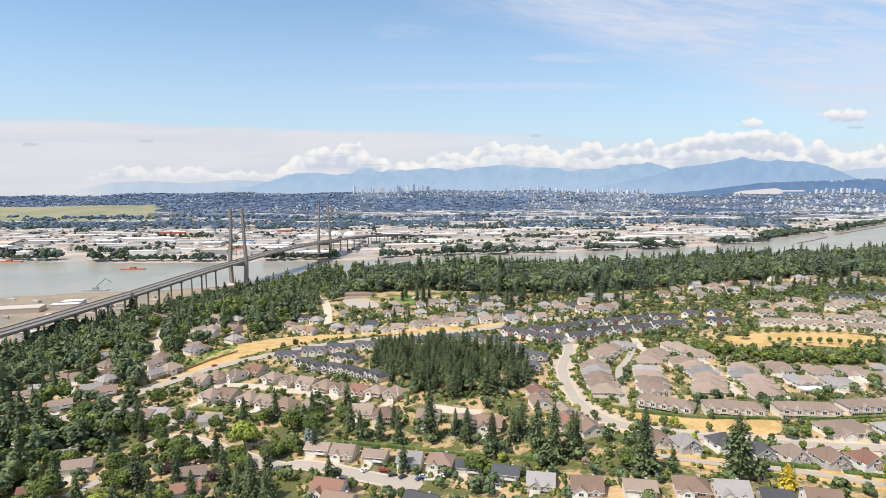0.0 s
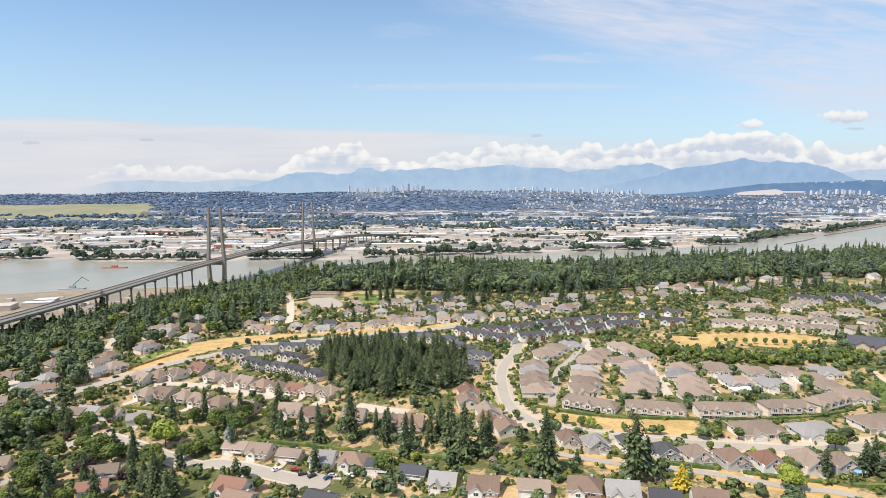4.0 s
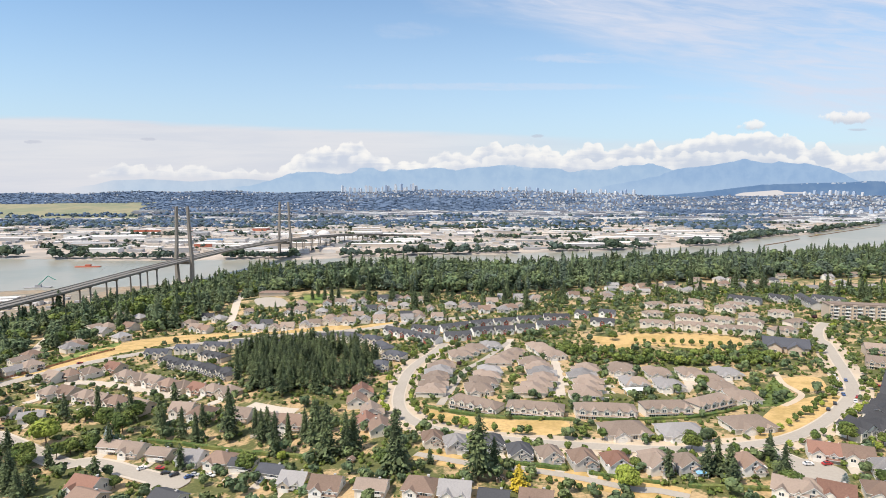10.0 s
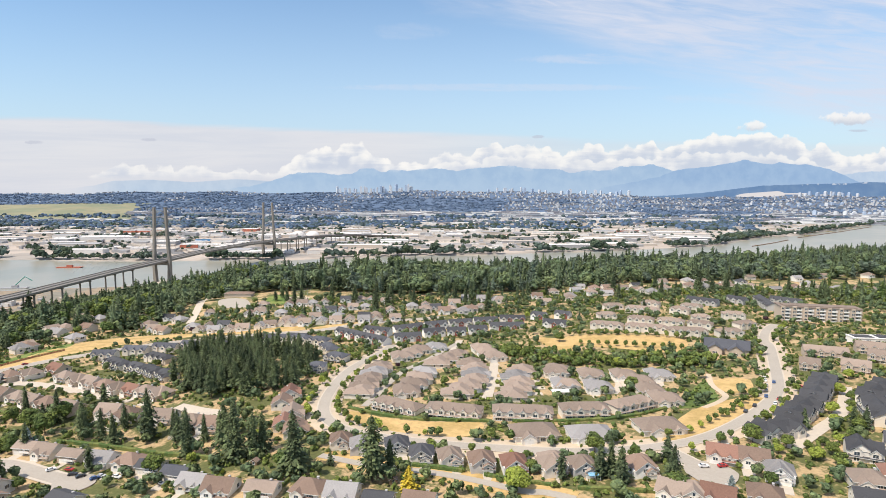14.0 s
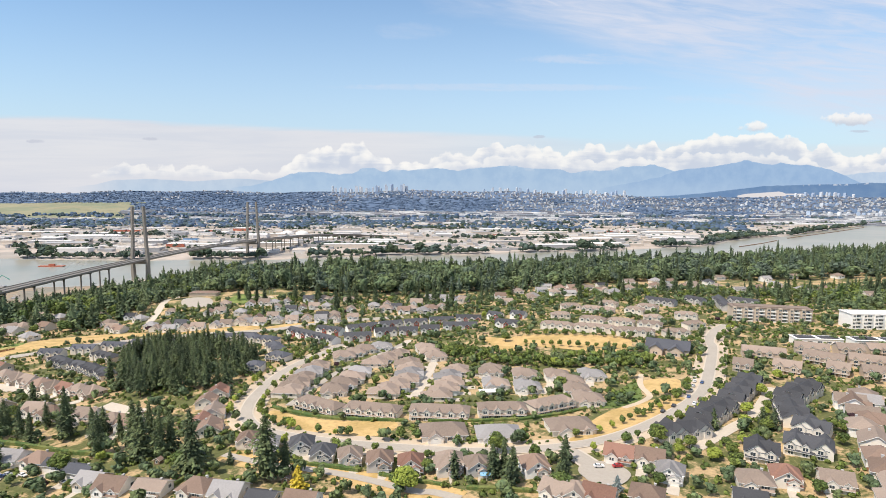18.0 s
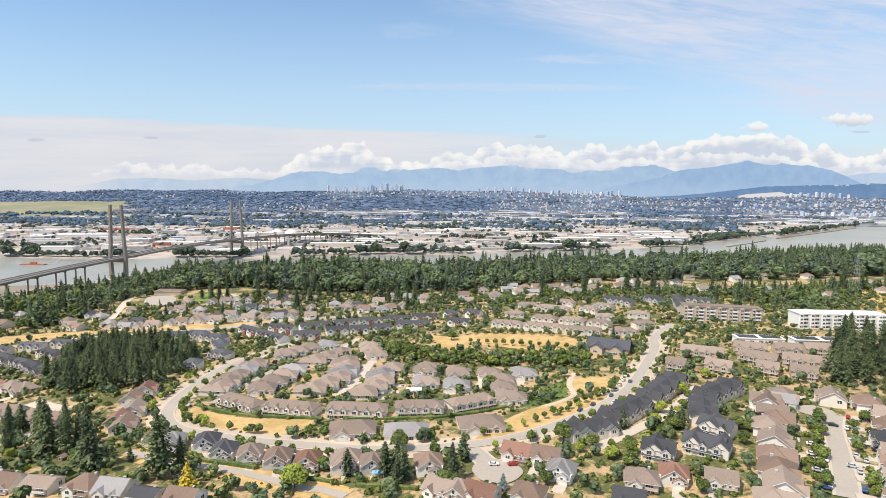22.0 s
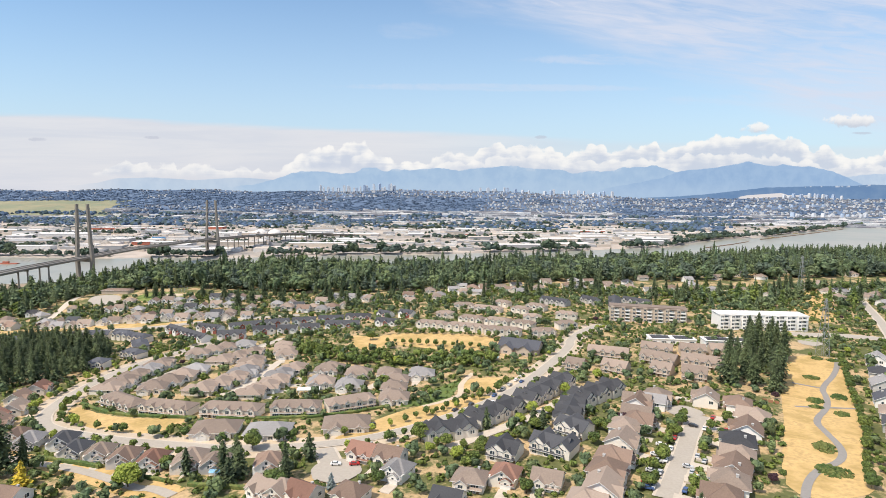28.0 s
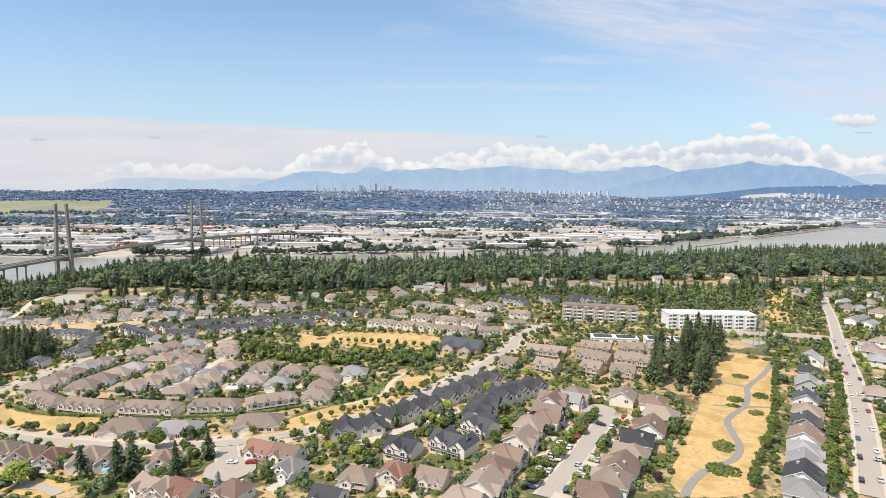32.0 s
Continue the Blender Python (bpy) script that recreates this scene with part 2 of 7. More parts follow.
# haze is painted into each range: blue rock, paler towards the foot
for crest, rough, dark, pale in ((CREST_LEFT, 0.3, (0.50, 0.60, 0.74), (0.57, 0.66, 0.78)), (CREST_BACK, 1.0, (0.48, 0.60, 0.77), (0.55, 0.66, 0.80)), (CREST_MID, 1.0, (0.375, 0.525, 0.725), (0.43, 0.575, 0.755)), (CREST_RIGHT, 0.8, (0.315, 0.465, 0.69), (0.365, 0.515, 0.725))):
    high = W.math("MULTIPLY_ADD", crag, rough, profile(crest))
    hazed_stone = W.mix(W.step(fold, 0.35, 0.65), dark, pale)
    hazed_stone = W.mix(W.math("MULTIPLY", W.step(v, 0.022, -0.006), 0.40), hazed_stone, (0.50, 0.63, 0.78))
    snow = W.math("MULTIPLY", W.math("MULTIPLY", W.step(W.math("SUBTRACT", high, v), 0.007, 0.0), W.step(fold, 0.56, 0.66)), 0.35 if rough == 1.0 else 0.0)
    hazed_stone = W.mix(snow, hazed_stone, (0.72, 0.76, 0.84))
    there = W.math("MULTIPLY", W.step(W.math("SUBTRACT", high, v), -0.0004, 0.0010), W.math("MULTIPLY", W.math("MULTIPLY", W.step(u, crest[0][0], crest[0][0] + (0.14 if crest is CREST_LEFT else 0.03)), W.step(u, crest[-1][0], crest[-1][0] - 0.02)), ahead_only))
    air = W.mix(there, air, hazed_stone)
# a wooded spur before them on the right, with a pale quarry and a few white roofs
spur = W.math("SUBTRACT", profile(((0.33, 0), (0.376, 1.2), (0.442, 7), (0.490, 12.8), (0.537, 18.5), (0.623, 21.5), (0.680, 22.5), (0.717, 25), (0.78, 23))), W.math("ADD", v, 0.012))
there = W.math("MULTIPLY", W.step(W.math("ADD", spur, W.math("MULTIPLY", W.math("SUBTRACT", small, 0.5), 0.003)), -0.0004, 0.0008), W.step(u, 0.33, 0.345))
# the woods' strong blue is distance haze painted into their colour
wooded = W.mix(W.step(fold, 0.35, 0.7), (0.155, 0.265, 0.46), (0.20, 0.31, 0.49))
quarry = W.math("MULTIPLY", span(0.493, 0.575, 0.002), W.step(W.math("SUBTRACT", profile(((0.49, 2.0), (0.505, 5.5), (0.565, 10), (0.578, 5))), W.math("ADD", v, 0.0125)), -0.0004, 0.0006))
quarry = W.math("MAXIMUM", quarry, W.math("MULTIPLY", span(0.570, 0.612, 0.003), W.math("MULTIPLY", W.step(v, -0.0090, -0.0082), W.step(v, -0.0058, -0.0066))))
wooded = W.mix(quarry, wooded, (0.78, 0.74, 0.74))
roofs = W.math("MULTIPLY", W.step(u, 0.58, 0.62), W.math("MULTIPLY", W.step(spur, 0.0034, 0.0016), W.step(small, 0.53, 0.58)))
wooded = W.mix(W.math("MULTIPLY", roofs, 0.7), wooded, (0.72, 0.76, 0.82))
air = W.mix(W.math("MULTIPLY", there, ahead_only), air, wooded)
# below the horizon: hazy distance, painted as one flat blue
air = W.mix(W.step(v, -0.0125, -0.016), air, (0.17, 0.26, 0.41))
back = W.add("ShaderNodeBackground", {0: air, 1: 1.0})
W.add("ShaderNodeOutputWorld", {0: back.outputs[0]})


# ---- materials ----
def material(name, base, rough=0.8, vary=0.25, grain=0.6, broad=0.03, tint=None, by="", bump=0.0, metal=0.0, gloss=0.3, share=0.5):
    """A surface with variation at two scales (per metre: grain, broad); by: 'object' or 'island' adds variation piece by piece."""
    m = bpy.data.materials.new(name)
    m.use_nodes = True
    n = Nodes(m.node_tree)
    where = n.add("ShaderNodeNewGeometry").outputs["Position"]
    a, b = n.noise(where, grain, 4.0), n.noise(where, broad, 3.0)
    val = n.math("MULTIPLY_ADD", n.math("SUBTRACT", a, 0.5), vary * 2.2, n.math("MULTIPLY_ADD", n.math("SUBTRACT", b, 0.5), vary * 1.6, 1.0))
    if by:
        r = n.add("ShaderNodeObjectInfo").outputs["Random"] if by == "object" else n.add("ShaderNodeNewGeometry").outputs["Random Per Island"]
        val = n.math("ADD", val, n.math("MULTIPLY", n.math("SUBTRACT", r, 0.5), vary * 2.0))
    col = n.mix(n.step(n.math("MULTIPLY_ADD", a, 0.35, b), 0.755 - 0.3 * share, 0.895 - 0.3 * share), base, tint or base)
    col = n.add("ShaderNodeVectorMath", {0: col, "Scale": n.math("MAXIMUM", val, 0.15)}, operation="SCALE").outputs[0]
    s = n.add("ShaderNodeBsdfPrincipled", {"Base Color": col, "Roughness": rough, "Metallic": metal, "Specular IOR Level": gloss})
    if bump:
        bu = n.add("ShaderNodeBump", {"Height": a, "Distance": bump, "Strength": 0.6})
        n.tree.links.new(bu.outputs[0], s.inputs["Normal"])
    n.add("ShaderNodeOutputMaterial", {0: s.outputs[0]})
    return m


GROUND = material("ground_cover", (0.125, 0.135, 0.050), 0.95, 0.45, 0.6, 0.06, (0.42, 0.305, 0.17), share=0.44)
DRY = material("dry_grass", (0.59, 0.408, 0.182), 0.95, 0.42, 0.5, 0.07, (0.41, 0.288, 0.115), share=0.42)
LAWN = material("lawn_green", (0.12, 0.19, 0.045), 0.95, 0.3, 0.6, 0.06, (0.20, 0.24, 0.07))
REED = material("reed_green", (0.150, 0.200, 0.058), 0.95, 0.4, 0.8, 0.09, (0.095, 0.140, 0.040))
ASPHALT = material("worn_asphalt", (0.40, 0.362, 0.315), 0.9, 0.14, 0.9, 0.05)
CONCRETE = material("pale_concrete", (0.53, 0.47, 0.395), 0.85, 0.14, 0.8, 0.06)
GRAVEL = material("sandy_gravel", (0.58, 0.48, 0.36), 0.95, 0.15, 0.5, 0.02, (0.48, 0.40, 0.31))
WATER = material("silty_river_water", (0.33, 0.31, 0.25), 0.3, 0.06, 0.02, 0.004, (0.27, 0.27, 0.22), gloss=0.5)
BRIDGE = material("bridge_concrete", (0.24, 0.22, 0.195), 0.8, 0.12, 0.3, 0.05)
ROADWAY = material("dark_roadway", (0.20, 0.19, 0.18), 0.9, 0.12, 0.3, 0.03)
CABLE = material("stay_cable_steel", (0.30, 0.30, 0.30), 0.5, 0.05)
BARK = material("bark", (0.13, 0.09, 0.06), 0.95, 0.3, 2.0)
# extra blue in FIR and WOODS stands in for haze over distant trees
FIR = material("fir_needles", (0.068, 0.093, 0.046), 0.85, 0.5, 0.35, 0.05, (0.096, 0.124, 0.055), "island")
WOODS = material("mixed_wood_leaves", (0.145, 0.186, 0.078), 0.85, 0.5, 0.25, 0.05, (0.088, 0.126, 0.064), "island")
LEAF = material("leaf_green", (0.150, 0.190, 0.044), 0.8, 0.48, 0.6, 0.06, (0.078, 0.116, 0.032), "island")
LIME = material("leaf_yellow_green", (0.26, 0.31, 0.055), 0.8, 0.28, 0.6, 0.2, None, "island")
GOLD = material("leaf_gold", (0.50, 0.38, 0.04), 0.8, 0.25, 0.6, 0.2, None, "island")
PATH = material("grey_path", (0.27, 0.255, 0.24), 0.9, 0.12, 0.9, 0.05)
SILVER = material("needles_silver_blue", (0.20, 0.25, 0.25), 0.85, 0.3, 0.5, 0.1, None, "island")
PLUM = material("leaf_plum", (0.055, 0.028, 0.035), 0.8, 0.3, 0.6, 0.2, None, "island")
HEDGE = material("hedge_green", (0.075, 0.125, 0.035), 0.85, 0.45, 0.9, 0.12, (0.14, 0.16, 0.05))
FIR_LIGHT = material("fir_needles_light", (0.134, 0.172, 0.086), 0.85, 0.5, 0.35, 0.05, (0.096, 0.134, 0.072), "island")
FIR_BLUE = material("fir_needles_grey_green", (0.088, 0.120, 0.084), 0.85, 0.42, 0.35, 0.05, None, "island")
WALLS = {k: material("siding_" + k, c, 0.75, 0.06, 0.7, 0.1, None, "object") for k, c in
         (("cream", (0.73, 0.675, 0.60)), ("white", (0.83, 0.81, 0.78)), ("grey", (0.46, 0.45, 0.44)), ("brick_red", (0.27, 0.09, 0.07)), ("beige", (0.52, 0.435, 0.355)))}
ROOFS = {k: material("shingles_" + k, c, 0.9, 0.22, 1.6, 0.08, None, "object", 0.02) for k, c in
         (("tan", (0.278, 0.220, 0.182)), ("brown", (0.225, 0.160, 0.126)), ("red", (0.235, 0.132, 0.100)), ("grey", (0.275, 0.265, 0.265)), ("dark", (0.068, 0.070, 0.078)), ("blue", (0.095, 0.100, 0.118)))}
# roof edge colour for gutters together with the shadow line under the eaves
GUTTER_SHADE = material("gutter_and_eave_shade", (0.15, 0.15, 0.165), 0.6, 0.05)
TRIM = material("white_trim", (0.80, 0.79, 0.76), 0.6, 0.03)
GLASS = material("window_glass", (0.05, 0.065, 0.08), 0.08, 0.1, 0.2, 0.05, gloss=0.7)
GARAGE = material("garage_door_white", (0.74, 0.72, 0.68), 0.6, 0.05)
WOOD = material("weathered_wood", (0.22, 0.15, 0.10), 0.85, 0.2, 1.0)
TYRE = material("tyre_rubber", (0.03, 0.03, 0.03), 0.9, 0.1)
STEEL = material("galvanised_steel", (0.42, 0.43, 0.44), 0.5, 0.1, metal=0.6)
PAINT = {k: material("car_paint_" + k, c, 0.3, 0.02, gloss=0.6) for k, c in
         (("white", (0.80, 0.80, 0.80)), ("black", (0.03, 0.03, 0.035)), ("silver", (0.5, 0.51, 0.52)), ("red", (0.42, 0.03, 0.03)), ("blue", (0.05, 0.10, 0.25)))}
SHED = {k: material("shed_" + k, c, 0.7, 0.08, 0.1, 0.01, None, "object") for k, c in
        (("white", (0.67, 0.65, 0.63)), ("sand", (0.52, 0.46, 0.40)), ("grey", (0.36, 0.36, 0.37)), ("red", (0.42, 0.14, 0.09)), ("blue", (0.12, 0.30, 0.55)))}
# far woods and slope: blue distance haze is put into these base colours
FARWOOD_HAZED = material("far_wood_hazed", (0.100, 0.150, 0.240), 0.95, 0.14, 0.03, 0.004, (0.115, 0.165, 0.250), "island")
FARDARK_HAZED = material("far_wood_dark_hazed", (0.082, 0.128, 0.205), 0.95, 0.14, 0.03, 0.004, None, "island")
# town walls dulled and blued in the colour, standing in for haze
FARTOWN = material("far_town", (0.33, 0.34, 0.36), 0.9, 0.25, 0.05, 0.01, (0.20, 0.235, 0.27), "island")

# ---- the lie of the land: z is 0 at the river ----
SPOTS = [(-10, 268, 49), (-112, 316, 46), (-205, 417, 46), (127, 241, 64), (140, 228, 66), (260, 237, 70), (55, 534, 52), (55, 360, 58),
         (227, 280, 66), (360, 451, 64), (464, 527, 67), (530, 495, 71), (-27, 742, 55), (415, 250, 73), (449, 210, 77), (535, 377, 70),
         (559, 375, 76), (476, 245, 76), (532, 337, 72), (-160, 627, 35), (-137, 473, 45), (-107, 710, 52), (124, 614, 49), (226, 361, 59),
         (-200, 300, 40), (-300, 600, 40), (-330, 450, 38), (200, 860, 52), (600, 860, 58), (900, 700, 66), (-200, 800, 34), (600, 200, 82)]


def smooth(a, b, v):
    s = np.clip((v - a) / (b - a), 0, 1)
    return s * s * (3 - 2 * s)


def land(x, y):
    """Height of the ground at x, y (numbers or arrays)."""
    x, y = np.asarray(x, float), np.asarray(y, float)
    top = weight = 0
    for sx, sy, sz in SPOTS:
        w = 1 / (((x - sx) ** 2 + (y - sy) ** 2) / 3600 + 0.6) ** 1.7
        top, weight = top + w * sz, weight + w
    top = top / weight
    # the plateau falls to the river flats behind the wood and under the viaduct
    away = smooth(930, 1180, y + 0.10 * np.minimum(x, 200) - 0.27 * np.clip(x - 200, 0, 1800))
    west = smooth(-290, -480, x - 0.28 * (y - 560))
    top = top * (1 - np.maximum(away, west)) + 3.0 * np.maximum(away, west)
    # river bed, then the flats and the far slope
    near, far = shore(x)
    bed = smooth(near - 8, near + 10, y) * (1 - smooth(far - 10, far + 8, y))
    top = np.where(y > near, 3.0, top)
    t = np.clip((y - 3300) / 1640, 0, 1)
    top = top + t ** 1.25 * (148 - 24 * smooth(1200, 2300, x) + 10 * np.sin(x / 420) + 22 * np.exp(-((x + 300) / 750) ** 2) + 6 * np.sin(x / 130 + 2))
    return top * (1 - bed) - 4 * bed


def shore(x):
    """y of the near and the far bank at x."""
    x = np.asarray(x, float)
    near = np.interp(x, [-5000, -800, -690, -540, -330, 150, 480, 900, 1500, 2300, 5000], [900, 1015, 1040, 1090, 1160, 1300, 1400, 1500, 1750, 2300, 3600]) + 6 * np.sin(x / 60)
    far = np.interp(x, [-5000, -1050, -860, -350, 160, 600, 810, 1030, 1200, 1400, 1600, 1830, 2470, 5000], [1700, 1560, 1510, 1525, 1650, 1760, 1848, 1925, 2115, 2290, 2380, 2605, 3160, 4400]) + 8 * np.sin(x / 70 + 1)
    return near, far
# ---- end of the land ----

# ---- mesh helpers ----
class Shape:
    """Collects faces of one mesh."""

    def __init__(self):
        self.v, self.f, self.m = [], [], []

    def face(self, pts, mat=0):
        k = len(self.v)
        self.v += [tuple(p) for p in pts]
        self.f.append(tuple(range(k, k + len(pts))))
        self.m.append(mat)

    def box(self, x0, y0, z0, x1, y1, z1, mat=0):
        k = len(self.v)
        self.v += [(x0, y0, z0), (x1, y0, z0), (x1, y1, z0), (x0, y1, z0), (x0, y0, z1), (x1, y0, z1), (x1, y1, z1), (x0, y1, z1)]
        for q in ((3, 2, 1, 0), (4, 5, 6, 7), (0, 1, 5, 4), (1, 2, 6, 5), (2, 3, 7, 6), (3, 0, 4, 7)):
            self.f.append(tuple(k + i for i in q))
            self.m.append(mat)

    def prism(self, profile, a, b, axis="x", mat=0):
        """A profile of (across, up) points drawn from a to b along an axis."""
        k, n = len(self.v), len(profile)
        for at in (a, b):
            self.v += [((at, p, q) if axis == "x" else (p, at, q)) for p, q in profile]
        for i in range(n):
            j = (i + 1) % n
            self.f.append((k + i, k + j, k + n + j, k + n + i))
            self.m.append(mat)
        self.f += [tuple(range(k + n - 1, k - 1, -1)), tuple(range(k + n, k + 2 * n))]
        self.m += [mat, mat]

    def tube(self, pts, radius, sides=6, mat=0):
        """A round bar through the points."""
        k = len(self.v)
        for i, p in enumerate(pts):
            p = Vector(p)
            d = (Vector(pts[min(i + 1, len(pts) - 1)]) - Vector(pts[max(i - 1, 0)])).normalized()
            s = d.orthogonal().normalized()
            w = d.cross(s)
            r = radius[i] if isinstance(radius, (list, tuple)) else radius
            for j in range(sides):
                a = 2 * math.pi * j / sides
                self.v.append(tuple(p + r * (math.cos(a) * s + math.sin(a) * w)))
        for i in range(len(pts) - 1):
            for j in range(sides):
                a, b = k + i * sides + j, k + i * sides + (j + 1) % sides
                self.f.append((a, b, b + sides, a + sides))
                self.m.append(mat)
        self.f += [tuple(range(k + sides - 1, k - 1, -1)), tuple(range(k + (len(pts) - 1) * sides, k + len(pts) * sides))]
        self.m += [mat, mat]

    def mesh(self, name, *mats):
        me = bpy.data.meshes.new(name)
        me.from_pydata(self.v, [], self.f)
        for m in mats:
            me.materials.append(m)
        if len(mats) > 1:
            me.polygons.foreach_set("material_index", self.m)
        bm = bmesh.new()
        bm.from_mesh(me)
        bmesh.ops.recalc_face_normals(bm, faces=bm.faces)
        bm.to_mesh(me)
        bm.free()
        return me


def part(name, me, parent, label="", at=None):
    ob = new(name, me)
    ob.parent = parent
    if at is not None:
        ob.matrix_basis = at
    return tagged(ob, label)


def arrays(name, verts, tris, *mats, index=None):
    """A large mesh from numpy arrays."""
    me = bpy.data.meshes.new(name)
    me.vertices.add(len(verts))
    me.vertices.foreach_set("co", np.asarray(verts, np.float32).ravel())
    me.loops.add(tris.size)
    me.loops.foreach_set("vertex_index", np.asarray(tris, np.int32).ravel())
    me.polygons.add(len(tris))
    me.polygons.foreach_set("loop_start", np.arange(0, tris.size, tris.shape[1], dtype=np.int32))
    for m in mats:
        me.materials.append(m)
    if index is not None:
        me.polygons.foreach_set("material_index", index)
    me.update(calc_edges=True)
    me.shade_flat()
    return me


HX, HY, HS = -720.0, 100.0, 4.0
HEIGHTS = land(*np.meshgrid(HX + HS * np.arange(520), HY + HS * np.arange(330)))


def z(x, y):
    """Height of the ground, from a table near the walk."""
    i, j = (x - HX) / HS, (y - HY) / HS
    if not (0 <= i < 518 and 0 <= j < 328):
        return float(land(x, y))
    a, b = int(i), int(j)
    i, j = i - a, j - b
    h = HEIGHTS
    return float((h[b, a] * (1 - i) + h[b, a + 1] * i) * (1 - j) + (h[b + 1, a] * (1 - i) + h[b + 1, a + 1] * i) * j)


# ---- ground: one sheet, fine near the walk and coarse far off ----
def lines(*spans):
    out = []
    for a, b, s in spans:
        out += list(np.arange(a, b, s))
    return np.array(out + [spans[-1][1]])


gx = lines((-4960, -1200, 120), (-1200, -460, 30), (-460, 760, 8), (760, 1500, 30), (1500, 4960, 120))
gy = lines((-900, 140, 60), (140, 780, 8), (780, 1250, 15), (1250, 2400, 30), (2400, 4940, 40))
mx, my = np.meshgrid(gx, gy)
mz = land(mx, my)
grid = np.stack([mx, my, mz], -1).reshape(-1, 3)
i = np.arange(len(gx) - 1)[None, :] + len(gx) * np.arange(len(gy) - 1)[:, None]
quads = np.stack([i, i + 1, i + 1 + len(gx), i + len(gx)], -1).reshape(-1, 4)
mid = grid[quads].mean(1)
zone = np.zeros(len(quads), np.int32)
near_bank, far_bank = shore(mid[:, 0])
zone[(mid[:, 1] > far_bank - 40)] = 1
zone[(mid[:, 1] < near_bank + 40) & (mid[:, 2] < 9) & (mid[:, 1] > 500)] = 4
uneven = np.array([noise.noise((p[0] / 500, p[1] / 160, 0)) for p in mid])
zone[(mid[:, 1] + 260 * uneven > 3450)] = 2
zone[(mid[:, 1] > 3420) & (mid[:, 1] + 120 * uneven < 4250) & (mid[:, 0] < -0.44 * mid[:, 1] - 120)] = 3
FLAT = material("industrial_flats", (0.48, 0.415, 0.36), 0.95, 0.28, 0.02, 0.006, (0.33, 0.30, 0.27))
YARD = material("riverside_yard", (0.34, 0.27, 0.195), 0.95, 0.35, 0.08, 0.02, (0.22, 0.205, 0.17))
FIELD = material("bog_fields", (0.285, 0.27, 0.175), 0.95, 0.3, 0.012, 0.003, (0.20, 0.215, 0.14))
ground = tagged(new("ground", arrays("ground", grid, quads, GROUND, FLAT, FARWOOD_HAZED, FIELD, YARD, index=zone)), "grassy suburban hill falling to river flats and far slopes", "ground", kind="structure")
ground.data.polygons.foreach_set("use_smooth", [True] * len(quads))


# river
s = Shape()
xs = list(np.arange(-5000, 5001, 100))
for a, b in zip(xs, xs[1:]):
    na, fa = shore(a)
    nb, fb = shore(b)
    s.face([(a, na - 15, 0), (b, nb - 15, 0), (b, fb + 15, 0), (a, fa + 15, 0)])
water = tagged(new("water", s.mesh("water", WATER)), "wide silty grey-green river with calm surface", "river", kind="structure")


def ribbon(points, half, lift=0.25, step=6.0):
    """A strip along a smoothed line of x, y points, lying on the ground."""
    pts = [Vector((*p, 0)) for p in points]
    for _ in range(2):
        pts = [pts[0]] + [q for a, b in zip(pts, pts[1:]) for q in (a.lerp(b, 0.25), a.lerp(b, 0.75))] + [pts[-1]]
    line = []
    for a, b in zip(pts, pts[1:]):
        n = max(1, int((b - a).length / step))
        line += [a.lerp(b, i / n) for i in range(n)]
    line.append(pts[-1])
    s = Shape()
    rows = []
    for i, p in enumerate(line):
        d = line[min(i + 1, len(line) - 1)] - line[max(i - 1, 0)]
        w = Vector((-d.y, d.x, 0)).normalized() * half
        rows.append([(*(p + w * k).xy, z(*(p + w * k).xy) + lift) for k in (1, 0.5, 0, -0.5, -1)])
    for a, b in zip(rows, rows[1:]):
        for j in range(4):
            s.face([a[j], a[j + 1], b[j + 1], b[j]])
    return s, line


class Discs:
    """Places already taken, as discs x, y, radius, kept in squares of 20 m."""

    def __init__(self):
        self.cells = {}

    def append(self, d):
        x, y, r = d
        for i in range(int((x - r) // 20), int((x + r) // 20) + 1):
            for j in range(int((y - r) // 20), int((y + r) // 20) + 1):
                self.cells.setdefault((i, j), []).append(d)

    def near(self, x, y):
        return self.cells.get((int(x // 20), int(y // 20)), ())


taken = Discs()
open_view = Discs()      # ground kept free of tall planting


def road(name, points, half, mat, label, category="road", lift=0.25, kerb=0.0):
    if kerb:
        s, _ = ribbon(points, half + kerb, lift + 0.12)
        tagged(new("pavement", s.mesh("pavement", CONCRETE)), "pale concrete pavement along the " + category, "pavement", kind="structure")
        lift += 0.16
    s, line = ribbon(points, half, lift)
    for p in line:
        taken.append((p.x, p.y, half + kerb + 1.0))
    return tagged(new(name, s.mesh(name, mat)), label, category, kind="structure")


def inside(poly, x, y):
    hit = np.zeros(np.shape(x), bool)
    for (ax, ay), (bx, by) in zip(poly, poly[1:] + poly[:1]):
        if ay != by:
            hit ^= ((ay > y) != (by > y)) & (x < (bx - ax) * (y - ay) / (by - ay) + ax)
    return hit


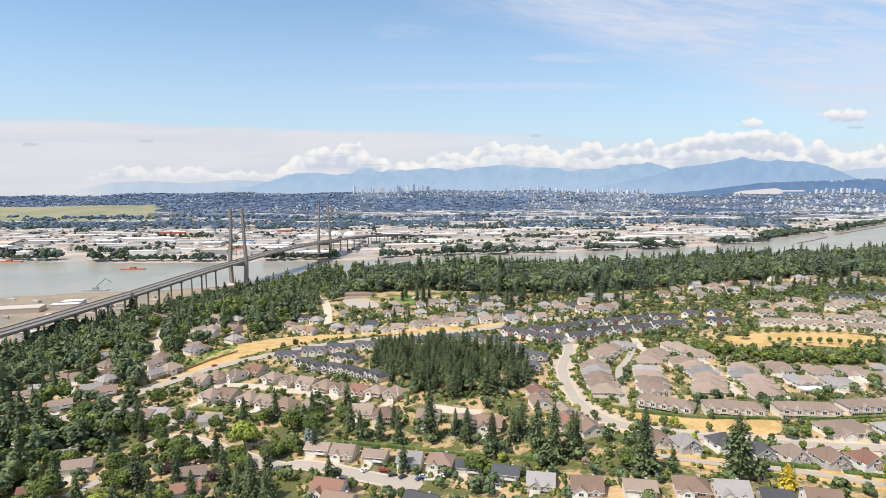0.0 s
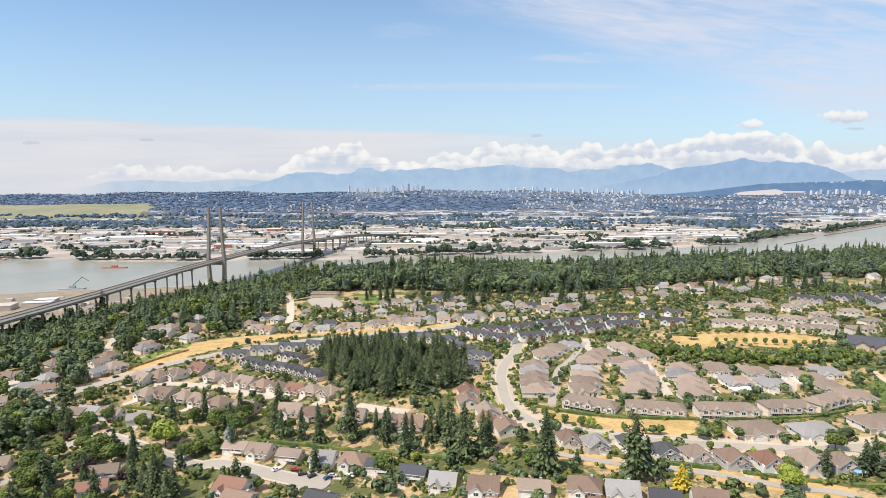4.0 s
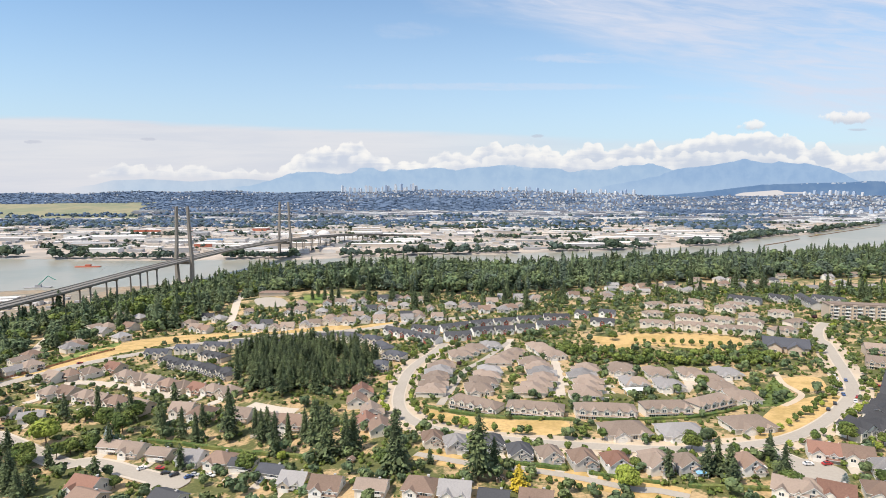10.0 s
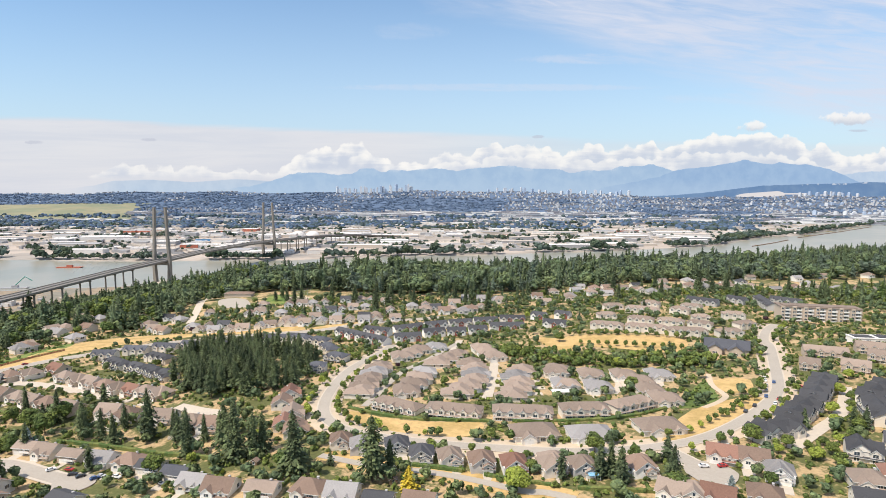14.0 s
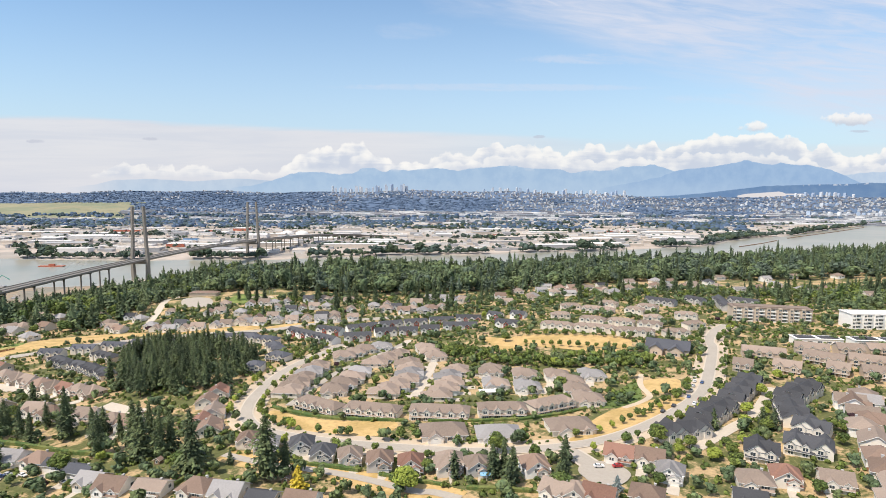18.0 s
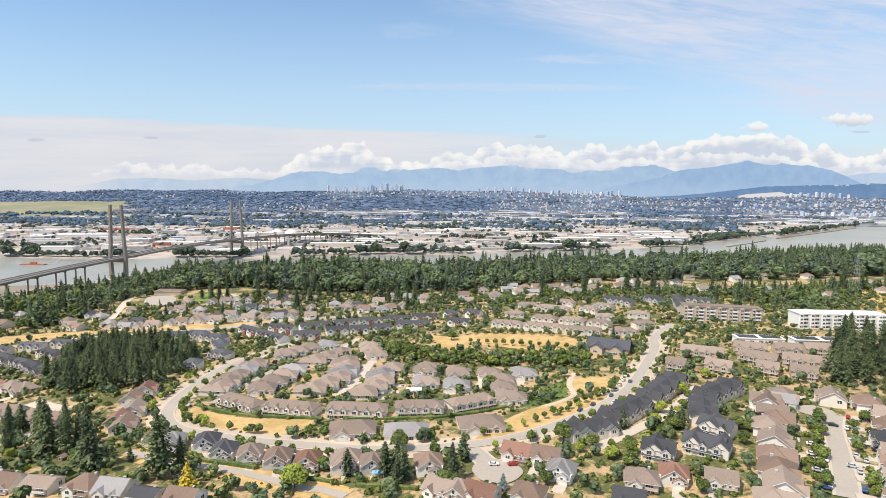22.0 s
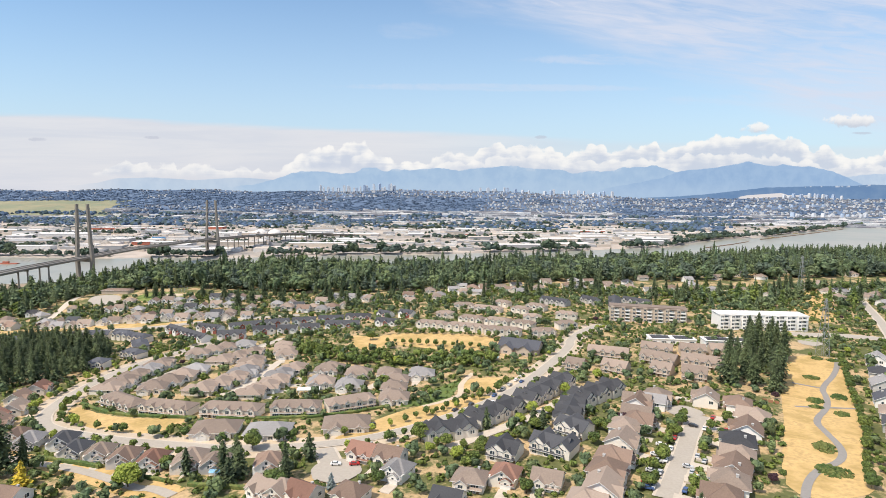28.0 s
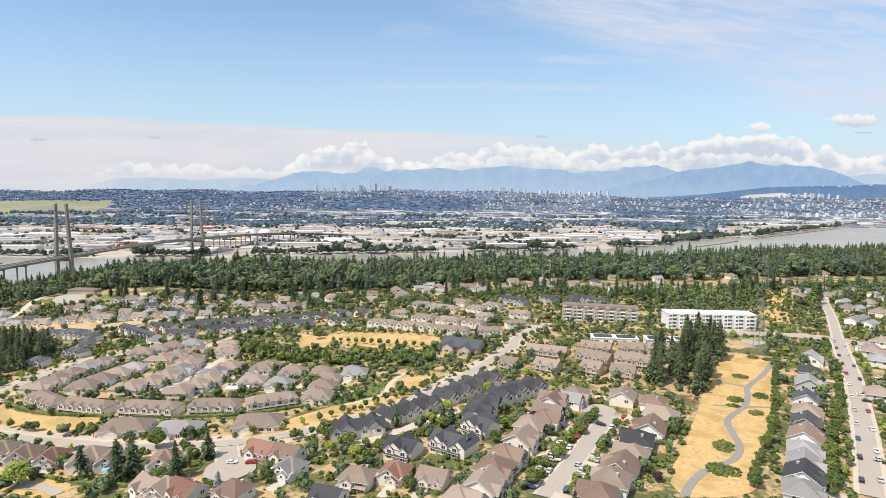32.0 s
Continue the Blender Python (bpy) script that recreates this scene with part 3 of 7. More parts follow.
def patch(name, poly, mat, label, category, lift=0.14, grow=1.0, step=5.0):
    """A piece of ground cover inside an outline, lying on the ground, with a softly uneven edge."""
    from mathutils import geometry
    pts = [Vector((*p, 0)) for p in poly]
    for _ in range(2):
        pts = [q for a, b in zip(pts, pts[1:] + pts[:1]) for q in (a.lerp(b, 0.25), a.lerp(b, 0.75))]
    edge = []
    for a, b in zip(pts, pts[1:] + pts[:1]):
        n = max(1, int((b - a).length / step))
        edge += [a.lerp(b, i / n) for i in range(n)]
    edge = [Vector((p.x + 1.2 * noise.noise((p.x / 7, p.y / 7, 3)), p.y + 1.2 * noise.noise((p.x / 7, p.y / 7, 9)))) for p in edge]
    xs, ys = [p.x for p in edge], [p.y for p in edge]
    fx, fy = np.meshgrid(np.arange(min(xs), max(xs), step), np.arange(min(ys), max(ys), step))
    ok = inside([(p.x, p.y) for p in edge], fx.ravel(), fy.ravel())
    pool = edge + [Vector((float(a), float(b))) for a, b in zip(fx.ravel()[ok], fy.ravel()[ok])]
    n = len(edge)
    got = geometry.delaunay_2d_cdt(pool, [(i, (i + 1) % n) for i in range(n)], [], 1, 0.01)
    s = Shape()
    s.v = [(p.x, p.y, z(p.x, p.y) + lift) for p in got[0]]
    s.f = [tuple(f) for f in got[2]]
    s.m = [0] * len(s.f)
    return tagged(new(name, s.mesh(name, mat)), label, category, kind="structure")


def along_line(points, gap, off):
    """Places beside a line, every gap metres, off metres to its left (minus: right)."""
    out, carry = [], gap / 2
    for (ax, ay), (bx, by) in zip(points, points[1:]):
        d = math.hypot(bx - ax, by - ay)
        while carry < d:
            k = carry / d
            out.append((ax + (bx - ax) * k - (by - ay) / d * off, ay + (by - ay) * k + (bx - ax) / d * off))
            carry += gap
        carry -= d
    return out



# ---- trees ----
def fir_arrays(seed, high, wide, tiers, arms, sprays=3, bare=0.09, taper=0.66):
    """Needle tree: sprays of needles on drooping boughs of uneven length round a ragged core. Returns vertices and triangles."""
    r = np.random.RandomState(seed)
    v, f = [], []
    lean = r.rand(arms) * 0.5 + 0.72
    bulge = r.rand(7) * 0.5 + 0.75            # lumps and hollows up the crown
    few = sprays < 3
    for k in range(tiers):
        t = (k + 0.3) / tiers
        lump = np.interp(t, np.linspace(0, 1, 7), bulge)
        rad = wide * min(1.0, 0.62 + 2.2 * t) * (1 - t) ** taper * lump + 0.35
        for j in range(arms):
            if r.rand() < 0.10:
                continue
            a = 2 * math.pi * (j + r.rand() * 0.9) / arms + k
            zz = high * (bare + (0.98 - bare) * t) + high / tiers * r.uniform(-0.7, 0.7)
            rr = rad * (0.45 + 0.72 * r.rand()) * lean[(j + 2 * k) % arms]
            drop = rr * (0.05 + 0.45 * r.rand())
            for q in range(sprays):
                s = (q + 1) / sprays
                size = (rr / max(sprays, 2.9) * 0.95 + 0.28) * (0.7 + 0.6 * r.rand()) * (1.35 if few else 1.0)
                d = a + r.uniform(-0.9, 0.9)
                c, e = math.cos(d), math.sin(d)
                off = r.uniform(-0.25, 0.25) * rr * s
                x, y, h = math.cos(a) * rr * s - math.sin(a) * off, math.sin(a) * rr * s + math.cos(a) * off, zz - drop * s * s + r.uniform(-0.35, 0.35) * size
                w = size * (0.40 + 0.3 * r.rand())
                b = len(v)
                v += [(x - c * size * 0.6, y - e * size * 0.6, h + size * r.uniform(0.1, 0.5)), (x - e * w, y + c * w, h - size * r.uniform(-0.2, 0.4)), (x + c * size * 0.6, y + e * size * 0.6, h - size * r.uniform(0.05, 0.45)),
                      (x + e * w, y - c * w, h - size * r.uniform(-0.2, 0.4))]
                f += [(b, b + 1, b + 2), (b, b + 2, b + 3)]
    b, n = len(v), 7
    for zz, rr in ((bare, 0.34), (0.3, 0.46), (0.6, 0.28), (0.85, 0.12)):
        for j in range(n):
            a = 2 * math.pi * j / n
            q = rr * wide * (0.7 + 0.6 * r.rand())
            v.append((q * math.cos(a), q * math.sin(a), zz * high))
    v.append((0, 0, high * 1.01))
    for k in range(3):
        for j in range(n):
            p, q = b + k * n + j, b + k * n + (j + 1) % n
            f += [(p, q, q + n), (p, q + n, p + n)]
    for j in range(n):
        f.append((b + 3 * n + j, b + 3 * n + (j + 1) % n, b + 4 * n))
    return np.array(v), np.array(f)


def leafy_arrays(seed, high, wide, clumps, side=6):
    """Broad-leaved crown: bent leaf clumps over several lobes, and a dark uneven heart."""
    r = np.random.RandomState(seed)
    v, f = [], []
    lobes = [(0, 0, 0.58 * high, 0.36 * wide, 0.30 * high)]
    for k in range(side):
        a = 2 * math.pi * k / max(1, side) + r.rand()
        lobes.append((0.22 * wide * math.cos(a), 0.22 * wide * math.sin(a), high * (0.42 + 0.3 * r.rand()), wide * (0.20 + 0.1 * r.rand()), high * (0.16 + 0.08 * r.rand())))
    size = 1.35 * wide / math.sqrt(clumps)
    for _ in range(clumps):
        x, y, zz, rx, rz = lobes[r.randint(len(lobes))]
        d = r.randn(3)
        d /= np.linalg.norm(d)
        if d[2] < -0.4:
            d[2] *= -1
        p = np.array((x + d[0] * rx, y + d[1] * rx, zz + d[2] * rz))
        n = d + 0.42 * r.randn(3)
        n /= np.linalg.norm(n)
        a = np.cross(n, r.randn(3))
        a /= np.linalg.norm(a)
        c = np.cross(n, a)
        q = size * (0.6 + 0.7 * r.rand())
        b = len(v)
        v += [p - a * q, p - c * q * 0.8 + n * q * 0.15, p + a * q, p + c * q * 0.8 + n * q * 0.15, p + n * q * 0.45]
        f += [(b, b + 1, b + 4), (b + 1, b + 2, b + 4), (b + 2, b + 3, b + 4), (b + 3, b, b + 4)]
    for x, y, zz, rx, rz in lobes:
        b, n = len(v), 6
        for lev in (-0.75, 0, 0.75):
            q = math.sqrt(1 - lev * lev) * 0.88
            for j in range(n):
                a = 2 * math.pi * j / n + lev
                v.append((x + rx * q * math.cos(a), y + rx * q * math.sin(a), zz + lev * rz))
        v.append((x, y, zz + rz * 0.9))
        for k in range(2):
            for j in range(n):
                p, q = b + k * n + j, b + k * n + (j + 1) % n
                f += [(p, q, q + n), (p, q + n, p + n)]
        f += [(b + 2 * n + j, b + 2 * n + (j + 1) % n, b + 3 * n) for j in range(n)]
    return np.array(v, float), np.array(f)


def crown_mesh(name, data, mat):
    return arrays(name, data[0], data[1], mat)


def trunk_mesh(name, high, r, limbs=0):
    s = Shape()
    s.tube([(0, 0, -0.6), (0.05 * r, 0, high * 0.4), (0, 0, high)], [r, r * 0.75, r * 0.25], 7)
    for k in range(limbs):
        a = 2 * math.pi * k / max(1, limbs)
        s.tube([(0, 0, high * (0.45 + 0.06 * k)), (1.3 * math.cos(a), 1.3 * math.sin(a), high * 0.8)], [r * 0.4, r * 0.15], 5)
    return s.mesh(name, BARK)


FIR_TRUNK, LEAF_TRUNK, SLIM_TRUNK = trunk_mesh("fir_trunk", 20, 0.42), trunk_mesh("leafy_trunk", 5.5, 0.22, 5), trunk_mesh("slim_trunk", 3.2, 0.09, 4)
TALL = [crown_mesh("fir_crown", fir_arrays(k, 28, 5.9 + 0.7 * (k % 3), 34, 12, 5, (0.06, 0.20, 0.12, 0.09)[k]), FIR) for k in range(4)]
GROVE_CROWNS = [crown_mesh("fir_crown", fir_arrays(10 + k, 28, 6.4 + 0.8 * (k % 2), 24, 11, 4, 0.10, 0.5), FIR) for k in range(3)]
LOW_OTHER = {}
LOW = [crown_mesh("spruce_crown", fir_arrays(20 + k, 14, 3.4, 24, 11, 3), FIR) for k in range(3)]
ROUND = {m.name: [crown_mesh("leafy_crown", leafy_arrays(40 + k, 9, 9, 560), m) for k in range(3)] for m in (LEAF, LIME, PLUM, GOLD)}
YOUNG = {m.name: [crown_mesh("young_crown", leafy_arrays(60 + k, 5, 3.6, 130), m) for k in range(3)] for m in (LEAF, LIME, PLUM)}


def tree(kind, x, y, size=1.0, mat=None, label="", group="", clear=2.0):
    mat = mat or LEAF
    crown, trunk, name = {"grove": (random.choice(GROVE_CROWNS), FIR_TRUNK, "fir_tree"), "fir": (random.choice(TALL), FIR_TRUNK, "fir_tree"), "spruce": (random.choice(LOW), SLIM_TRUNK, "spruce_tree"),
                          "round": (random.choice(ROUND.get(mat.name, ROUND["leaf_green"])), LEAF_TRUNK, "leafy_tree"),
                          "young": (random.choice(YOUNG.get(mat.name, YOUNG["leaf_green"])), SLIM_TRUNK, "street_tree")}[kind]
    if kind == "spruce" and mat in (GOLD, SILVER):
        crown = LOW_OTHER.setdefault(mat.name, crown_mesh("spruce_crown", fir_arrays(24, 14, 3.6, 26, 12, 3), mat))
    base = new(name, trunk)
    k = size * random.uniform(0.92, 1.08)
    base.matrix_basis = pose(x, y, z(x, y), 0, 0, random.uniform(0, 360)) @ Matrix.Diagonal((k, k, size, 1))
    part("crown", crown, base)
    taken.append((x, y, clear))
    words = {"grove": "tall dark fir in a dense grove", "fir": "tall dark green fir on grassy ground", "spruce": "dense dark green spruce among the houses", "round": "broad leafy green tree in a garden", "young": "young slender street tree on the verge"}
    return tagged(base, label or words[kind], "tree", group)


def free(x, y, gap=0.0):
    return all((a - x) ** 2 + (b - y) ** 2 >= (r + gap) ** 2 for a, b, r in taken.near(x, y))


def wood(name, spots, kinds, mats, label, category="woodland"):
    """Many trees as one mesh: spots are (x, y, scale), kinds are vertex and triangle arrays; each tree takes one of the materials."""
    mats = mats if isinstance(mats, (list, tuple)) else [mats]
    vs, fs, ms, k = [], [], [], 0
    for x, y, s in spots:
        v, f = kinds[random.randrange(len(kinds))]
        a = random.uniform(0, 6.28)
        c, d = math.cos(a) * s, math.sin(a) * s
        vs.append(np.stack([v[:, 0] * c - v[:, 1] * d + x, v[:, 0] * d + v[:, 1] * c + y, v[:, 2] * s * random.uniform(0.8, 1.2) + z(x, y) - 0.3], -1))
        fs.append(f + k)
        ms.append(np.full(len(f), random.randrange(len(mats)), np.int32))
        k += len(v)
    return tagged(new(name, arrays(name, np.concatenate(vs), np.concatenate(fs), *mats, index=np.concatenate(ms))), label, category, kind="stuff")


# ---- houses ----
def gable(s, x0, x1, y0, y1, eave, rise, axis, over=0.5, thick=0.28, mat=0):
    """A pitched roof slab over a rectangle, its ridge along an axis."""
    a0, a1, b0, b1 = (y0, y1, x0, x1) if axis == "x" else (x0, x1, y0, y1)
    mid_, half = (a0 + a1) / 2, (a1 - a0) / 2
    slope = rise / half
    e = eave - over * slope
    prof = [(a0 - over, e), (mid_, eave + rise), (a1 + over, e), (a1 + over, e + thick), (mid_, eave + rise + thick), (a0 - over, e + thick)]
    k = len(s.m)
    s.prism(prof, b0 - over, b1 + over, axis, mat)
    for i in (2, 5, 6, 7):
        s.m[k + i] = 1      # fascia boards


def hip(s, x0, x1, y0, y1, eave, rise, over=0.5, thick=0.25, mat=0):
    X0, X1, Y0, Y1 = x0 - over, x1 + over, y0 - over, y1 + over
    h = min(X1 - X0, Y1 - Y0) / 2
    lo = [(X0, Y0, eave - 0.1), (X1, Y0, eave - 0.1), (X1, Y1, eave - 0.1), (X0, Y1, eave - 0.1)]
    hi = [(p, q, eave - 0.1 + thick) for p, q, _ in lo]
    t = eave + rise
    if X1 - X0 >= Y1 - Y0:
        a, b = (X0 + h * 0.92, (Y0 + Y1) / 2, t), (X1 - h * 0.92, (Y0 + Y1) / 2, t)
        top = ((0, 1, b, a), (1, 2, b), (2, 3, a, b), (3, 0, a))
    else:
        a, b = ((X0 + X1) / 2, Y0 + h * 0.92, t), ((X0 + X1) / 2, Y1 - h * 0.92, t)
        top = ((0, 1, a), (1, 2, b, a), (2, 3, b), (3, 0, a, b))
    s.face(lo[::-1], mat)
    for i in range(4):
        s.face([lo[i], lo[(i + 1) % 4], hi[(i + 1) % 4], hi[i]], 1)
    for q in top:
        s.face([hi[p] if isinstance(p, int) else p for p in q], mat)


def panelled(name, w, h, cols, rows, rim, sink, *mats):
    """A flat frame whose front is divided into recessed fields, one closed piece; its foot at z = 0, its front towards -y."""
    bm = bmesh.new()
    xs = [-w / 2 + w * i / cols for i in range(cols + 1)]
    zs = [h * i / rows for i in range(rows + 1)]
    front = {(i, j): bm.verts.new((p, -0.08, q)) for i, p in enumerate(xs) for j, q in enumerate(zs)}
    fields = [bm.faces.new([front[i, j], front[i + 1, j], front[i + 1, j + 1], front[i, j + 1]]) for i in range(cols) for j in range(rows)]
    got = bmesh.ops.extrude_edge_only(bm, edges=[e for e in bm.edges if len(e.link_faces) == 1])
    bmesh.ops.translate(bm, vec=(0, 0.2, 0), verts=[v for v in got["geom"] if isinstance(v, bmesh.types.BMVert)])
    bmesh.ops.inset_individual(bm, faces=fields, thickness=rim, depth=-sink)
    for f in fields:
        f.material_index = len(mats) - 1
    bmesh.ops.recalc_face_normals(bm, faces=bm.faces)
    me = bpy.data.meshes.new(name)
    bm.to_mesh(me)
    bm.free()
    for m in mats:
        me.materials.append(m)
    return me


WIN_WIDE, WIN, WIN_SMALL = (panelled("window", w, h, c, 1, 0.11, 0.05, TRIM, GLASS) for w, h, c in ((3.2, 1.7, 3), (2.1, 1.7, 2), (1.2, 1.4, 1)))
GARAGE_DOOR, FRONT_DOOR = panelled("garage_door", 4.8, 2.2, 4, 4, 0.08, 0.03, GARAGE), panelled("front_door", 1.1, 2.1, 1, 2, 0.14, 0.03, WOOD)
DRIVE = Shape()
DRIVE.box(-2.7, -8.0, -2.0, 2.7, -0.05, 0.06)
DRIVE = DRIVE.mesh("driveway", CONCRETE)
CHIMNEY = Shape()
CHIMNEY.box(-0.45, -0.45, -2.2, 0.45, 0.45, 0.7)
CHIMNEY.box(-0.55, -0.55, 0.68, 0.55, 0.55, 0.9)
CHIMNEY = CHIMNEY.mesh("chimney", WALLS["grey"])
BALCONY = Shape()
BALCONY.prism([(-1.9, 0), (0, 0), (0, 0.2), (-1.75, 0.2), (-1.75, 1.1), (-1.9, 1.1)], -2.8, 2.8, "x")
BALCONY = BALCONY.mesh("balcony", TRIM)
protos = {}


SKIRTS = {}


def skirt(width, depth, roof):
    """A lean-to roof slab along a front, its upper edge at y = 0, z = 0."""
    key = (round(width, 1), depth, roof.name)
    if key not in SKIRTS:
        s = Shape()
        s.prism([(-depth, -0.55), (0.0, 0.0), (0.0, 0.22), (-depth, -0.33)], -width / 2, width / 2, "x")
        s.m[0], s.m[3] = 0, 1
        SKIRTS[key] = s.mesh("porch_roof", roof, TRIM)
    return SKIRTS[key]


def make_house(style, wall, roof, far=False, rear=True):
    """One house at the origin, its front towards -y."""
    W_, D_, E_ = {"hip": (13.2, 12.0, 4.2), "gable": (11.8, 13.4, 3.9), "cross": (13.0, 12.0, 4.2), "bungalow": (22.0, 15.0, 3.0), "rancher": (13.0, 9.5, 4.2), "slim": (10.2, 14.0, 4.4), "cluster": (16.5, 13.0, 3.4)}[style]
    x, y = W_ / 2, D_ / 2
    root = new("house")
    ws, rs = Shape(), Shape()
    ws.box(-x, -y, -3.0, x, y, E_)
    gables = []
    rise = 0.0
    if style == "hip":
        rise = 4.0
        hip(rs, -x, x, -y, y, E_, rise, 0.8)
        gables = [(-2.6, 5.6, -y - 1.6, 1.9)]
    elif style == "cluster":
        rise = 3.7
        hip(rs, -x, x, -y, y, E_, rise, 0.7)
        ws.box(-x + 1.0, y - 0.5, -3.0, 2.0, y + 5.0, E_ - 0.3)
        hip(rs, -x + 1.0, 2.0, y - 5.5, y + 5.0, E_ - 0.3, 3.0, 0.7)
        gables = [(-3.6, 6.4, -y - 2.0, 2.1), (4.2, 4.6, -y - 0.9, 1.6)]
    elif style == "bungalow":
        rise = 4.2
        hip(rs, -x, x, -y, y, E_, rise, 0.8)
        gables = [(-4.5, 7.5, -y - 2.2, 2.4), (6.5, 5.0, -y - 0.8, 1.6)]
    elif style == "gable":
        rise = 4.2
        # half-hipped: the gable end is cut back at the ridge
        hip(rs, -x, x, -y + 2.6, y, E_, rise, 0.7)
        gable(rs, -x + 1.0, x - 1.0, -y, 0, E_ + 0.1, 3.5, "y", 0.6)
        ws.prism([(-x + 1.0, E_), (0, E_ + 3.5), (x - 1.0, E_)], -y, 0, "y")
        gables = [(2.0, 4.4, -y - 1.2, 1.3)]
    elif style == "slim":
        rise = 3.2
        gable(rs, -x, x, -y, y, E_, rise, "y")
        ws.prism([(-x, E_), (0, E_ + rise), (x, E_)], -y, y, "y")
        gables = [(-1.6, 4.2, -y - 1.0, 1.5)]
    elif style == "cross":
        rise = 3.7
        gable(rs, -x, x, -y, y, E_, rise, "x", 0.7)
        ws.prism([(-y, E_), (0, E_ + rise - 0.05), (y, E_)], -x, x, "x")
        gables = [(-2.8, 5.6, -y - 1.4, 2.2), (3.4, 3.6, -y - 0.4, 1.5)]
    else:
        rise = 2.2
        gable(rs, -x, x, -y, y, E_, rise, "x", 0.7)
        ws.prism([(-y, E_), (0, E_ + rise), (y, E_)], -x, x, "x")
    part("wall", ws.mesh("wall", wall), root)
    part("roof", rs.mesh("roof", roof, TRIM), root)
    for gx_, gw, gy_, gr in gables[:1] if far else gables:
        g, gs = Shape(), Shape()
        g.box(gx_ - gw / 2, gy_, -3.0, gx_ + gw / 2, -y + 0.02, E_ - 0.4)
        g.prism([(gx_ - gw / 2, E_ - 0.4), (gx_, E_ - 0.4 + gr), (gx_ + gw / 2, E_ - 0.4)], gy_, -y + 1.5, "y")
        bay = part("front_bay", g.mesh("front_bay", wall), root)
        gable(gs, gx_ - gw / 2, gx_ + gw / 2, gy_, -y + 3.4, E_ - 0.4, gr, "y", 0.4, 0.22)
        part("bay_roof", gs.mesh("bay_roof", roof, TRIM), bay)
        part("window", WIN if gw > 4.5 else WIN_SMALL, bay, at=pose(gx_, gy_ - 0.02, min(2.9, E_ - 2.2)))
    fy = (gables[0][2] if gables else -y) - 0.03
    fx = gables[0][0] if gables else -x + 3.6
    if not far:
        part("garage_door", GARAGE_DOOR, root, at=pose(fx, fy, 0.05))
        part("driveway", DRIVE, root, at=pose(fx, fy, 0))
        part("front_door", FRONT_DOOR, root, at=pose(x - 2.2, -y - 0.03, 0.05))
        part("window", WIN_WIDE, root, at=pose(x * 0.28, -y - 0.02, 0.5))
        if E_ > 3.8:
            part("porch_roof", skirt(W_ * 0.55, 1.5, roof), root, at=pose(x * 0.42, -y + 0.02, 2.50))
        if style == "gable":
            part("window", WIN, root, at=pose(-0.6, -y - 0.02, 2.75))
            part("gable_window", WIN_SMALL, root, at=pose(0, -y - 0.02, 5.0))
    up = min(2.45, E_ - 1.85)
    for wx, side, m in ((x - 3.6, "s", WIN_WIDE), (-x * 0.5, "n", WIN_WIDE), (-y * 0.4, "w", WIN), (y * 0.45, "e", WIN), (y * 0.45, "w", WIN_SMALL)):
        at = {"s": pose(wx, -y - 0.02, up), "n": pose(wx, y + 0.02, up, 0, 0, 180), "w": pose(-x - 0.02, wx, up, 0, 0, -90), "e": pose(x + 0.02, wx, up, 0, 0, 90)}[side]
        if side == "s" or not (far or (side == "n" and not rear)):
            part("window", m, root, at=at)
    if style == "rancher" and not far:
        part("balcony", BALCONY, root, at=pose(2.6, -y, 2.3))
    if style in ("hip", "cross", "rancher") and not far:
        part("chimney", CHIMNEY, root, at=pose(x * 0.45, y * 0.35, E_ + rise * 0.7))
    return root


ROOF_WORDS = {"tan": "sandy tan", "brown": "brown", "red": "reddish brown", "grey": "light grey", "dark": "dark grey", "blue": "slate blue"}
WALL_WORDS = {"cream": "cream", "white": "white", "grey": "grey", "brick_red": "red", "beige": "beige"}


def house(style, x, y, turn, roof, wall="cream", group="", scale=1.0):
    words = {"hip": "two-storey house with hipped", "gable": "two-storey house with gabled", "cross": "two-storey house with cross-gabled", "bungalow": "wide bungalow with hipped", "rancher": "low house with long pitched", "slim": "narrow two-storey house with gabled", "cluster": "low clustered home with many-hipped"}[style]
    label = f"{WALL_WORDS[wall]} {words} {ROOF_WORDS[roof]} shingle roof"
    r = {"hip": 7.5, "gable": 7.5, "cross": 7.5, "bungalow": 12, "rancher": 8, "slim": 7, "cluster": 9}[style] * scale
    rear = abs((turn + 180) % 360 - 180) > 50
    key = (style, wall, roof, y > 480, rear)
    m = pose(x, y, min(z(x, y), z(x - 4, y - 4), z(x + 4, y - 4), z(x, y - 6)) + 0.25, 0, 0, turn) @ Matrix.Diagonal((scale, scale, scale, 1))
    if key not in protos:
        protos[key] = tagged(make_house(style, WALLS[wall], ROOFS[roof], y > 480, rear), label, "house", group)
        protos[key].matrix_basis = m
        ob = protos[key]
    else:
        ob = copy_thing(protos[key], pose(0, 0, 0))
        ob.matrix_basis = m
        tagged(ob, label, "house", group)
    taken.append((x, y, r))
    if y > 370:             # low planting only before the farther houses, so the camera sees them
        for d in (11, 20):
            open_view.append((x - 0.00075 * d * (x - 170), y - 0.9 * d, 5.0))
    return ob


